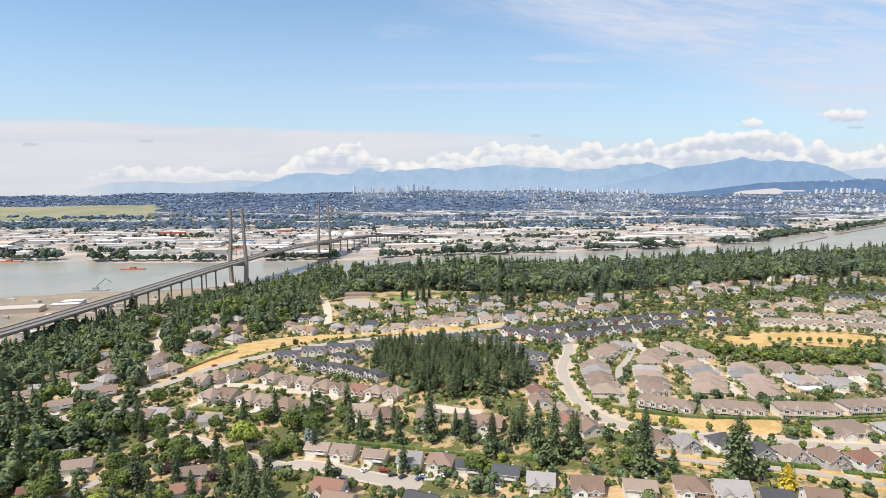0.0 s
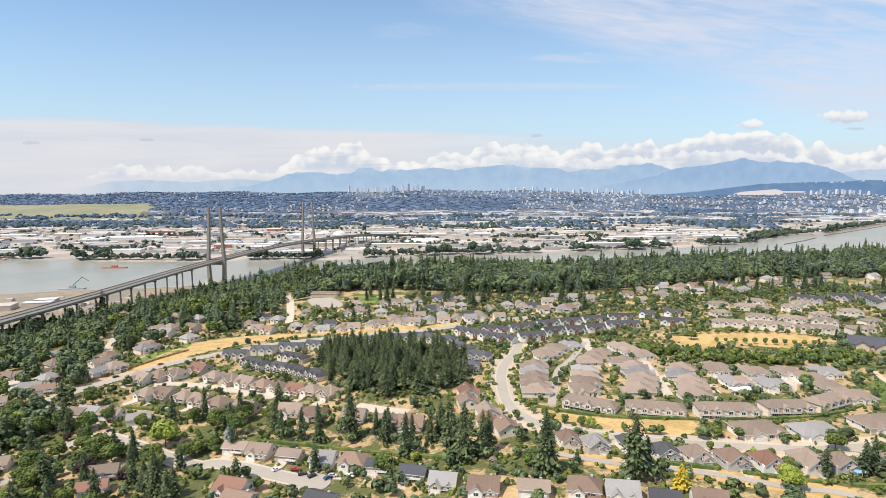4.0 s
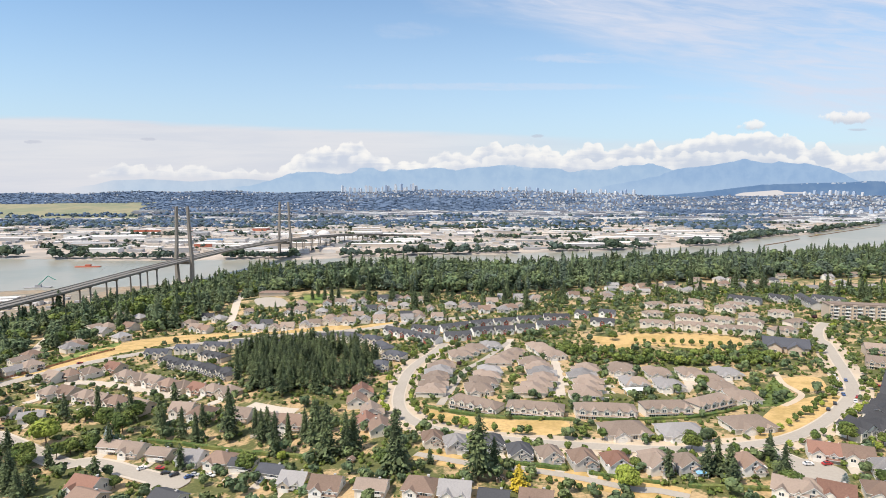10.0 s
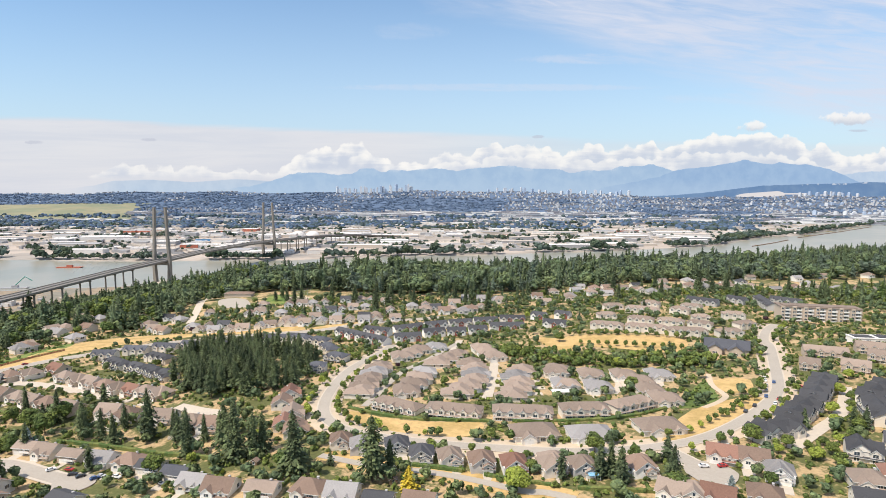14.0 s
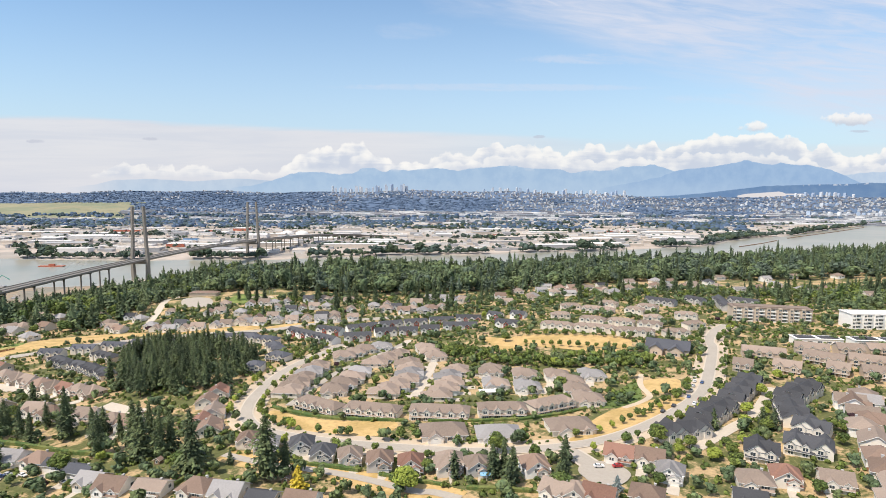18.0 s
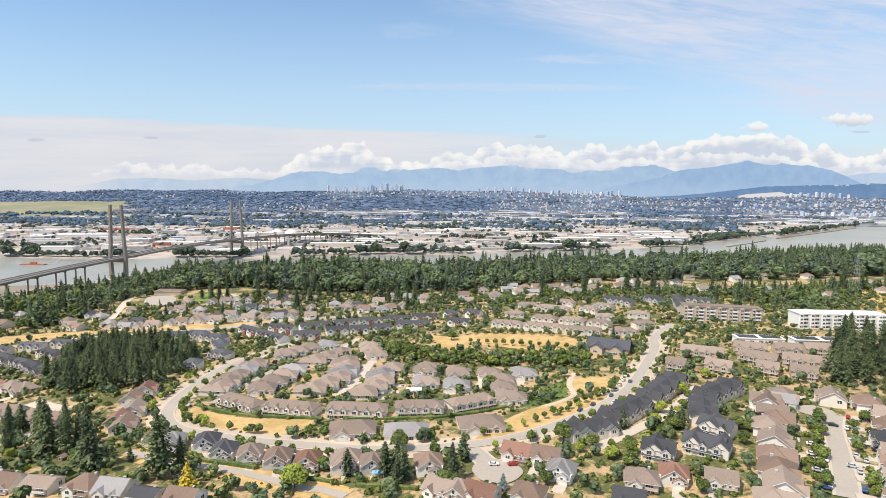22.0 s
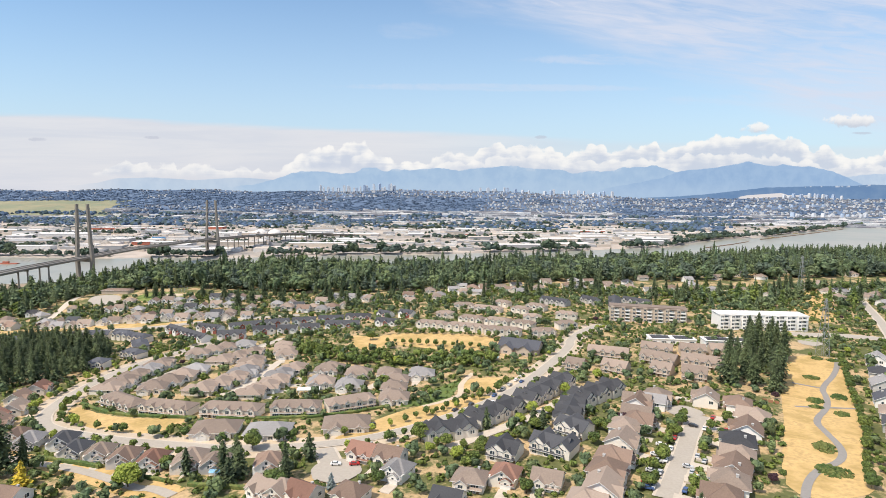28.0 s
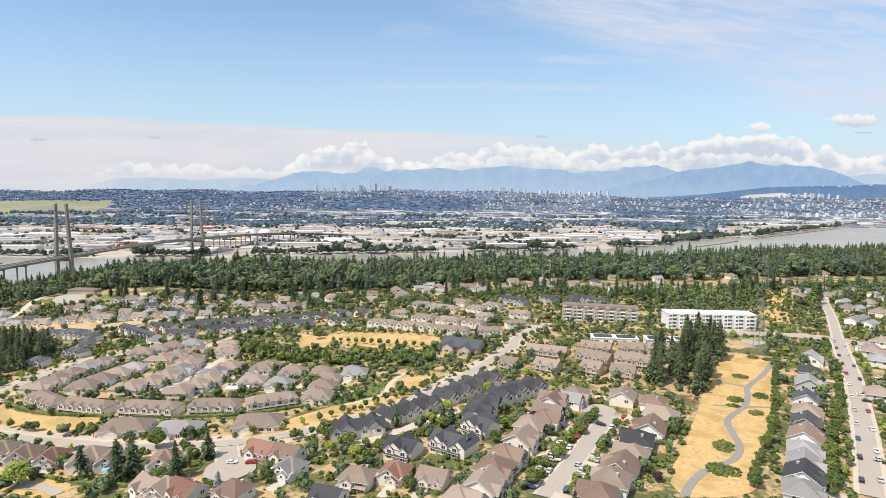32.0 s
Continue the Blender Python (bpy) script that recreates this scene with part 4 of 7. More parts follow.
def house_row(points, styles, roofs, walls, group, face=None, scale=1.0, turn_by=0):
    """Houses at the points; fronts turned to a heading, or square to the row on its near side."""
    n = len(points)
    for i, (x, y) in enumerate(points):
        a, b = points[max(i - 1, 0)], points[min(i + 1, n - 1)]
        turn = face if face is not None else math.degrees(math.atan2(b[1] - a[1], b[0] - a[0])) + turn_by
        house(styles[i % len(styles)], x, y, turn + random.uniform(-4, 4), roofs[i % len(roofs)], walls[i % len(walls)], group, scale * random.uniform(0.95, 1.05))


def terrace(a, b, depth, roof, wall, group, kind="gabled", bays="", both=False, eave=4.9, unit=6.6):
    """A block of terraced houses between two points: one wall, one roof, and a gable, door and windows for each unit."""
    a, b = Vector(a), Vector(b)
    d = b - a
    length = max(d.length, unit)
    n = max(1, round(length / unit))
    x, y = length / 2, depth / 2
    root = new("terrace_block")
    ws, rs = Shape(), Shape()
    ws.box(-x, -y, -4, x, y, eave)
    rise = depth * 0.27
    if kind == "hipped":
        hip(rs, -x, x, -y, y, eave, rise)
    else:
        gable(rs, -x, x, -y, y, eave, rise, "x")
        ws.prism([(-y, eave), (0, eave + rise), (y, eave)], -x, x, "x")
    step = length / n
    if both:                # stepped cross gables over every other home
        for k in range(0, n, 2):
            cx, w = -x + (k + 0.75) * step, step * 0.62
            gable(rs, cx - w, cx + w, -y - 0.5, y + 0.5, eave + 0.3, rise * 0.97, "y", 0.4)
            ws.prism([(cx - w, eave), (cx, eave + 0.3 + rise * 0.95), (cx + w, eave)], -y - 0.45, y + 0.45, "y")
            ws.box(cx - w, -y - 0.45, -4, cx + w, y + 0.45, eave + 0.02)
    part("wall", ws.mesh("wall", WALLS[wall]), root)
    part("roof", rs.mesh("roof", ROOFS[roof], GUTTER_SHADE), root)
    gw = step * 0.62
    g, gs = Shape(), Shape()
    g.box(-gw / 2, -y - 0.9, -4, gw / 2, -y + 0.02, eave - 0.1)
    g.prism([(-gw / 2, eave - 0.1), (0, eave - 0.1 + gw * 0.42), (gw / 2, eave - 0.1)], -y - 0.9, -y + 1.6, "y")
    gable(gs, -gw / 2, gw / 2, -y - 0.9, -y + 2.6, eave - 0.1, gw * 0.42, "y", 0.35, 0.2)
    gm, gsm = [g.mesh("front_bay", WALLS[w]) for w in (wall, bays or wall)], gs.mesh("bay_roof", ROOFS[roof], TRIM)
    for k in range(n):
        cx = -x + (k + 0.5) * step
        bay = part("front_bay", gm[k % 2], root, at=pose(cx, 0, 0))
        part("bay_roof", gsm, bay)
        part("window", WIN, bay, at=pose(0, -y - 0.92, 3.0))
        if both:
            rear = part("rear_bay", gm[0], root, at=pose(cx, 0, 0, 0, 0, 180))
            part("bay_roof", gsm, rear)
            part("window", WIN, rear, at=pose(0, -y - 0.92, 3.0))
    c = (a + b) / 2
    if c.y < 460:
        part("porch_roof", skirt(length * 0.97, 1.7, ROOFS[roof]), root, at=pose(0, -y + 0.02, 2.85))
        for k in range(n):
            cx = -x + (k + 0.5) * step
            part("window", WIN_WIDE if kind == "hipped" else WIN, root, at=pose(cx, -y - 0.93, 0.6))
            part("front_door", FRONT_DOOR, root, at=pose(cx + step * 0.42, -y - 0.03, 0.05))
    root.matrix_basis = pose(c.x, c.y, min(z(a.x, a.y), z(b.x, b.y), z(c.x, c.y)) + 0.2, 0, 0, math.degrees(math.atan2(d.y, d.x)))
    for k in range(int(length / 5) + 1):
        p = a.lerp(b, k / max(1, int(length / 5)))
        taken.append((p.x, p.y, depth * 0.62))
    return tagged(root, f"{WALL_WORDS[wall]} terrace of {n} homes with {ROOF_WORDS[roof]} {kind} roof", "townhouse", group)

# ---- streets and paths ----
road("road", [(-252, 320), (-250, 334), (-247, 352), (-236, 368), (-224, 384), (-219, 395), (-209, 416), (-197, 436), (-187, 458), (-173, 477), (-153, 494), (-134, 513), (-111, 535), (-74, 544), (-28, 546), (18, 548), (42, 560), (72, 588), (108, 611), (154, 626)], 4.6, ASPHALT, "grey asphalt road below a dry bank", "road", kerb=1.0)
road("road", [(109, 500), (103, 471), (90, 434), (83, 401), (81, 371), (81, 346), (86, 322), (100, 299), (115, 288), (131, 281), (154, 274), (183, 268), (211, 262), (237, 263), (260, 266), (278, 273), (300, 288), (328, 312), (350, 335), (364, 359), (391, 413), (411, 454), (411, 464), (430, 496), (451, 518)], 3.3, ASPHALT, "curving grey asphalt parkway with pale verges", "road", kerb=0.9)
road("road", [(-177, 320), (-168, 320), (-159, 332), (-136, 318), (-115, 305), (-82, 284), (-76, 289), (-61, 283), (-44, 274), (-26, 266), (-12, 262)], 4.2, ASPHALT, "grey asphalt residential street with parked cars", "road", kerb=1.5)
road("road", [(-181, 268), (-178, 278), (-173, 286)], 3.6, ASPHALT, "short grey asphalt side street", "road", kerb=0)
road("road", [(257, 260), (260, 253), (263, 245), (268, 236)], 4.2, ASPHALT, "grey asphalt cul-de-sac", "road", kerb=1.2)
road("lane", [(96, 265), (116, 254), (138, 248), (155, 243), (173, 235), (189, 226), (194, 227), (206, 220)], 2.3, ASPHALT, "narrow pale asphalt lane between dry verges", "lane", kerb=0)
road("road", [(394, 208), (404, 225), (416, 246), (431, 274), (442, 289)], 3.7, ASPHALT, "straight grey asphalt residential street", "road", kerb=1.2)
road("road", [(442, 289), (438, 295), (432, 298)], 3.6, ASPHALT, "grey asphalt street end", "road", kerb=0)
road("lane", [(107, 337), (119, 388), (126, 413), (137, 429), (156, 473), (165, 496)], 2.5, ASPHALT, "pale lane between clustered homes", "lane", kerb=0)
road("lane", [(181, 349), (189, 401), (191, 423)], 3.0, CONCRETE, "pale lane between clustered homes", "lane", kerb=0)
road("lane", [(259, 355), (270, 371), (269, 387)], 3.0, CONCRETE, "pale lane between clustered homes", "lane", kerb=0)
road("lane", [(151, 427), (161, 463), (168, 509)], 3.0, CONCRETE, "pale lane between clustered homes", "lane", kerb=0)
road("road", [(513, 207), (538, 245), (568, 291), (604, 350), (636, 408), (662, 453)], 3.8, ASPHALT, "grey asphalt road with pavements and parked cars", "road", kerb=1.8)
road("road", [(587, 476), (613, 470), (645, 465), (662, 453), (679, 426)], 6.0, ASPHALT, "wide grey asphalt crossing road", "road", kerb=2.0)
road("road", [(662, 453), (716, 543), (778, 654)], 3.0, ASPHALT, "grey asphalt street climbing between houses", "road", kerb=1.5)
road("drive", [(314, 260), (338, 279), (360, 295), (381, 322), (394, 342)], 3.4, CONCRETE, "pale shared drive between terraces", "drive", kerb=0)
road("drive", [(-167, 414), (-154, 419), (-129, 411), (-98, 399), (-70, 383)], 4.5, CONCRETE, "pale shared court between houses", "drive", kerb=0)
road("drive", [(-11, 352), (10, 339), (22, 335)], 4.5, CONCRETE, "pale shared court between houses", "drive", kerb=0)
road("path", [(444, 206), (452, 218), (463, 229), (477, 236), (486, 248), (491, 268), (495, 283), (516, 305), (527, 323), (533, 338), (559, 364), (581, 396)], 1.6, PATH, "winding grey park path", "path", kerb=0)
road("path", [(499, 306), (518, 305), (531, 304)], 1.1, PATH, "narrow grey park path", "path", kerb=0)
road("path", [(533, 338), (522, 348)], 1.1, PATH, "narrow grey park path", "path", kerb=0)
road("path", [(331, 383), (322, 360), (322, 344), (321, 336), (310, 326), (300, 320)], 1.8, GRAVEL, "sandy path round a wet meadow", "path", kerb=0)
road("drive", [(-128, 639), (-137, 686), (-183, 840)], 4.5, CONCRETE, "pale drive up to the school", "drive", kerb=0)
road("lane", [(-245, 495), (-265, 526), (-291, 591), (-401, 848)], 3.5, CONCRETE, "pale residential lane among trees", "lane", kerb=0)
road("lane", [(-236, 590), (-249, 638), (-258, 678)], 3.5, CONCRETE, "pale residential lane among trees", "lane", kerb=0)
road("lane", [(-269, 404), (-282, 432), (-300, 457)], 4.5, CONCRETE, "pale residential lane among trees", "lane", kerb=0)

# ---- ground cover ----
s, _ = ribbon([(109, 500), (103, 471), (90, 434), (83, 401), (81, 371), (81, 346), (86, 322), (100, 299), (115, 288), (131, 281), (154, 274), (183, 268), (211, 262), (237, 263), (260, 266), (278, 273), (300, 288), (328, 312), (350, 335), (364, 359), (391, 413), (411, 454), (411, 464), (430, 496), (451, 518)], 10.5, 0.12)
tagged(new("verge", s.mesh("verge", GRAVEL)), "pale sandy verges along the parkway", "verge", kind="structure")
s, _ = ribbon([(96, 265), (116, 254), (138, 248), (155, 243), (173, 235), (189, 226), (194, 227), (206, 220)], 6.5, 0.10)
tagged(new("verge", s.mesh("verge", DRY)), "dry golden verges along the gravel lane", "verge", kind="structure")
patch("verge", [(98, 333), (109, 323), (125, 312), (142, 305), (165, 304), (178, 301), (169, 281), (148, 285), (126, 293), (111, 304), (99, 317)], DRY, "sunburnt yellow grass verge", "verge")
patch("meadow", [(328, 372), (354, 372), (340, 341), (322, 344), (323, 357)], DRY, "sunburnt yellow meadow", "meadow")
patch("field", [(257, 500), (288, 498), (328, 491), (351, 483), (353, 464), (332, 433), (300, 447), (268, 463), (254, 473)], DRY, "sunburnt yellow park field", "field")
patch("field", [(239, 499), (267, 481), (261, 449), (242, 450), (229, 502)], DRY, "sunburnt yellow park field", "field")
patch("bank", [(-221, 412), (-205, 447), (-180, 502), (-171, 476), (-200, 444), (-214, 400)], DRY, "dry golden grass bank", "bank")
patch("bank", [(-206, 448), (-202, 508), (-180, 576), (-138, 593), (-87, 577), (-80, 560), (-122, 558), (-159, 513), (-187, 474), (-203, 444)], DRY, "dry golden grass bank beside the road", "bank")
patch("bank", [(-87, 577), (-25, 574), (15, 578), (20, 554), (-18, 550), (-80, 560)], DRY, "dry golden grass strip", "bank")
patch("bank", [(22, 571), (71, 599), (107, 626), (108, 611), (72, 583), (25, 558)], DRY, "dry golden grass strip", "bank")
patch("slope", [(-216, 477), (-199, 556), (-185, 514), (-208, 462)], LAWN, "green grass slope", "slope")
patch("park_lawn", [(435, 206), (470, 264), (529, 374), (557, 408), (581, 400), (582, 391), (525, 291), (507, 265), (481, 225), (470, 206)], DRY, "sunburnt yellow park lawn with a winding path", "park lawn")
patch("ball_field", [(-72, 727), (-48, 740), (-17, 723), (-1, 701), (-16, 685), (-55, 683)], LAWN, "green baseball field", "ball field")
patch("yard", [(-131, 730), (-94, 725), (-77, 693), (-74, 672), (-111, 676)], ASPHALT, "pale school yard", "yard")
patch("meadow", [(283, 320), (310, 357), (325, 373), (319, 342), (312, 329), (296, 320)], REED, "green reedy meadow", "meadow")
patch("verge", [(289, 316), (316, 331), (342, 337), (332, 316), (306, 296), (281, 280), (259, 270), (260, 277)], DRY, "dry verge with young trees", "verge")
patch("verge", [(589, 467), (610, 459), (614, 450), (603, 443), (588, 452)], LAWN, "green grass verge beside the crossing road", "verge")
patch("clearing", [(728, 700), (771, 735), (790, 720), (712, 600), (660, 515), (630, 520), (665, 597)], DRY, "dry grass clearing under the power line", "clearing")
patch("car_park", [(582, 452), (603, 457), (600, 438), (584, 430)], ASPHALT, "pale car park", "car park")
for x, y, r in ((267, 237, 11), (436, 295, 9), (-20, 263, 10)):
    patch("turning_circle", [(x + r * math.cos(k * 0.524), y + r * math.sin(k * 0.524)) for k in range(12)], ASPHALT, "round grey asphalt end of a street", "turning circle", lift=0.45)
    taken.append((x, y, r))

# ---- houses ----
house_row([(-67, 301), (-52, 294), (-35, 288), (-17, 283), (-2, 280), (12, 274), (29, 264), (43, 250), (60, 237), (80, 230), (100, 227), (114, 223), (129, 218), (145, 215)], ['rancher', 'cross', 'rancher', 'cross', 'hip', 'rancher', 'rancher', 'cross', 'cross', 'rancher', 'hip', 'cross', 'rancher', 'cross'], ['tan', 'tan', 'tan', 'grey', 'brown', 'dark', 'blue', 'grey', 'brown', 'tan', 'brown', 'grey', 'dark', 'brown'], ['cream', 'cream', 'beige', 'white', 'cream'], "houses of the near street row", -12, scale=0.92)
house_row([(-52, 254), (-46, 244), (-10, 242)], ['cross', 'rancher', 'rancher'], ['red', 'brown', 'dark'], ['cream', 'beige'], "houses of the near corner", -20)
house_row([(104, 276), (115, 269), (132, 268), (144, 258), (157, 255), (171, 250), (185, 247), (202, 247), (201, 244), (214, 243), (238, 240)], ['gable'], ['brown', 'grey', 'dark', 'dark', 'tan', 'brown', 'red', 'tan', 'tan', 'tan', 'brown'], ['cream', 'grey', 'white', 'cream'], "houses of the parkway row", 6, scale=0.9)
house_row([(244, 218), (259, 214)], ['cross'], ['tan', 'red'], ['cream'], "houses of the cul de sac west", -30, scale=0.9)
house_row([(277, 250), (289, 246), (293, 233), (277, 214)], ['cross', 'cross', 'gable', 'hip'], ['red', 'brown', 'grey', 'brown'], ['cream', 'cream', 'white'], "houses of the cul de sac east", -25, scale=0.9)
house_row([(58, 357), (57, 341), (68, 323), (67, 309), (76, 298)], ['cross'], ['red', 'brown', 'tan'], ['cream'], "houses of the oval west row", 100, scale=0.92)
house_row([(-50, 348), (-35, 339), (-9, 332), (11, 322), (25, 316)], ['cross', 'hip'], ['tan', 'brown', 'tan'], ['cream'], "houses of the court row", -10)
house_row([(-178, 421), (-169, 426), (-158, 431), (-145, 443), (-127, 425), (-112, 416), (-97, 408), (-83, 400), (-71, 394), (-56, 386), (-45, 382), (-32, 374)], ['cross', 'hip', 'gable'], ['tan', 'brown', 'tan', 'red', 'tan', 'tan'], ['cream', 'beige'], "houses of the tan upper row", -30, scale=0.97)
house_row([(-158, 388), (-146, 388), (-130, 381), (-115, 373), (-102, 368), (-81, 358)], ['hip', 'cross'], ['tan', 'brown', 'tan'], ['cream', 'beige'], "houses of the tan lower row", -28, scale=1.0)
house_row([(-96, 589), (-77, 578), (-59, 573), (-46, 573), (-29, 576), (-20, 580), (-9, 584), (4, 582), (-1, 580), (14, 581), (29, 589), (43, 591), (56, 600), (71, 598), (84, 605), (102, 612)], ['gable', 'cross'], ['tan', 'grey', 'tan'], ['cream', 'white'], "houses of the field front row", 5, scale=0.9)
house_row([(180, 654), (181, 714), (196, 661), (218, 811), (238, 828), (266, 712), (302, 684), (354, 710), (395, 713), (217, 698), (271, 668)], ['hip', 'cross', 'gable'], ['tan', 'grey', 'tan', 'brown'], ['cream', 'white'], "houses of the mid rows", 0, scale=0.9)
house_row([(-154, 613), (-113, 612), (-93, 604), (-75, 601), (-9, 602), (5, 600), (18, 611), (42, 612), (-201, 663), (-160, 660), (-113, 661), (-63, 642), (-51, 646), (-25, 634), (11, 650), (28, 645), (-57, 675), (-26, 671), (-11, 676), (0, 677), (14, 680), (69, 615), (80, 623), (39, 652), (50, 662), (64, 664), (94, 648), (36, 697), (53, 701), (65, 702), (84, 697), (117, 670), (132, 676), (144, 665), (162, 656)], ["cross", "hip", "slim"], ["tan", "grey", "tan", "dark", "tan", "brown"], ["white", "cream", "white"], "houses above the dry strip", 5, scale=0.9)
house_row([(292, 737), (322, 743), (361, 740), (334, 713), (403, 757), (445, 781), (487, 798), (507, 802), (521, 761), (560, 798), (596, 844), (655, 830), (692, 884), (707, 854), (747, 875), (764, 840), (826, 889), (873, 883), (901, 851), (785, 706), (681, 662), (638, 776)], ["hip", "rancher", "cross"], ["tan", "grey", "brown", "tan", "dark"], ["cream", "white"], "houses among the eastern trees", 10)
house_row([(133, 654), (154, 645), (175, 642), (166, 685), (185, 650), (200, 705), (221, 694), (267, 706), (305, 691)], ['hip', 'cross'], ['tan', 'brown', 'grey'], ['cream', 'white'], "houses of the ridge row", 0)
house_row([(304, 694), (350, 701), (468, 744), (520, 739), (478, 723), (391, 715), (427, 721), (333, 771), (346, 742), (381, 741), (401, 691), (509, 748), (546, 744), (562, 717), (598, 738), (620, 731), (641, 721), (671, 732), (672, 707)], ['hip', 'rancher'], ['tan', 'grey', 'brown'], ['cream', 'white'], "houses of the ridge row east", 0)
house_row([(-169, 632), (-139, 599), (-143, 649), (-255, 652), (-220, 515), (-235, 579), (-242, 603), (-221, 607), (-232, 647), (-425, 809), (-421, 840)], ['hip', 'cross'], ['tan', 'brown', 'grey'], ['cream'], "houses of the west bank row", -20)
house_row([(-299, 406), (-298, 421), (-301, 445), (-285, 448), (-251, 407), (-237, 400), (-254, 377)], ['rancher'], ['tan', 'grey', 'brown'], ['cream'], "houses of the west row low", 25)
house_row([(-296, 504), (-278, 474), (-264, 447), (-251, 426), (-237, 466), (-239, 484), (-221, 437), (-214, 448)], ['rancher', 'hip'], ['grey', 'tan', 'brown'], ['cream'], "houses of the west row up", 60)
house_row([(-254, 598), (-246, 568), (-230, 526), (-221, 508), (-256, 700), (-202, 555), (-406, 826), (-416, 809)], ['rancher', 'hip'], ['tan', 'grey'], ['cream'], "houses of the west row far", 60)
house_row([(-203, 362), (-189, 360), (-181, 361), (-165, 356)], ['rancher'], ['grey', 'tan'], ['cream'], "houses of the nordel row", -10)
house_row([(-192, 295), (-196, 268), (-208, 308), (-231, 297), (-125, 278), (-121, 262), (-143, 347)], ['rancher'], ['tan', 'red', 'grey', 'dark'], ['cream', 'white'], "houses of the left corner", 20)
house_row([(427, 310), (413, 299), (406, 276), (397, 269), (391, 252), (383, 236), (377, 225), (372, 212), (364, 202)], ['hip', 'cross', 'gable'], ['tan', 'brown', 'brown', 'tan'], ['cream', 'white'], "houses of the avenue west", 62, scale=1.0)
house_row([(414, 303), (422, 303), (408, 285)], ['slim'], ['tan', 'grey'], ['white'], "houses of the avenue west back", 62)
house_row([(452, 307), (465, 298), (462, 278), (451, 262), (441, 249), (434, 236), (426, 223), (420, 213), (412, 203)], ['cross', 'hip', 'gable'], ['tan', 'brown', 'tan', 'brown', 'dark'], ['cream', 'white'], "houses of the avenue east", 242, scale=1.0)
house_row([(353, 221), (337, 227), (323, 224), (314, 210), (250, 216)], ['cross', 'gable', 'hip'], ['tan', 'red', 'tan', 'dark', 'tan'], ['cream'], "houses of the near court", -20, scale=0.9)
house_row([(598, 383), (580, 355), (566, 333), (550, 309), (538, 288), (527, 271), (516, 253), (507, 239), (500, 227), (493, 216), (486, 205)], ['cross', 'hip', 'cross'], ['grey', 'dark', 'grey', 'blue', 'tan', 'dark', 'brown', 'grey'], ['white', 'cream', 'grey'], "houses of the park east row", 58, scale=0.98)
house_row([(654, 405), (642, 381), (594, 316)], ['hip'], ['tan', 'grey'], ['cream'], "houses of the park east far", 60)
house_row([(840, 701), (812, 713), (802, 617), (841, 649), (794, 758), (719, 519), (682, 434), (658, 416), (773, 562), (722, 503), (750, 652), (783, 694), (788, 664), (781, 626), (757, 583), (765, 581), (809, 675), (732, 529), (769, 700), (850, 677)], ['hip', 'rancher'], ['tan', 'grey'], ['cream', 'white'], "houses of the northeast row", 30)
house_row([(231, 395), (232, 369), (234, 399), (254, 387), (275, 384), (297, 379), (233, 369), (252, 362), (281, 353), (283, 331), (281, 370)], ['cluster'], ['tan', 'grey', 'tan', 'tan', 'tan', 'grey'], ['cream', 'white', 'cream'], "houses of the oval centre", 0, scale=0.95)
house_row([(199, 282), (226, 279), (263, 287)], ['bungalow'], ['tan', 'grey', 'tan'], ['cream', 'white'], "bungalows by the parkway", 5)
house_row([(round(x), round(y)) for x, y in along_line([(103, 352), (105, 390), (110, 419)], 13.5, 0)], ["cluster"], ["tan", "tan", "tan", "grey", "tan", "tan"], ["cream", "white"], "clustered homes of the oval", 90, scale=0.94)
house_row([(round(x), round(y)) for x, y in along_line([(129, 349), (138, 379), (143, 403)], 13.5, 0)], ["cluster"], ["tan", "tan", "tan", "grey", "tan", "tan"], ["cream", "white"], "clustered homes of the oval", 10, scale=0.94)
house_row([(round(x), round(y)) for x, y in along_line([(146, 414), (166, 443)], 13.5, 0)], ["cluster"], ["tan", "tan", "tan", "grey", "tan", "tan"], ["cream", "white"], "clustered homes of the oval", 90, scale=0.94)
house_row([(round(x), round(y)) for x, y in along_line([(119, 436), (134, 463), (155, 477)], 13.5, 0)], ["cluster"], ["tan", "tan", "tan", "grey", "tan", "tan"], ["cream", "white"], "clustered homes of the oval", 10, scale=0.94)
house_row([(round(x), round(y)) for x, y in along_line([(161, 346), (175, 374), (178, 396), (173, 421)], 13.5, 0)], ["cluster"], ["tan", "tan", "tan", "grey", "tan", "tan"], ["cream", "white"], "clustered homes of the oval", 90, scale=0.94)
house_row([(round(x), round(y)) for x, y in along_line([(183, 465), (188, 445), (197, 422)], 13.5, 0)], ["cluster"], ["tan", "tan", "tan", "grey", "tan", "tan"], ["cream", "white"], "clustered homes of the oval", 10, scale=0.94)
house_row([(round(x), round(y)) for x, y in along_line([(193, 341), (204, 366), (203, 385), (213, 409)], 13.5, 0)], ["cluster"], ["tan", "tan", "tan", "grey", "tan", "tan"], ["cream", "white"], "clustered homes of the oval", 90, scale=0.94)

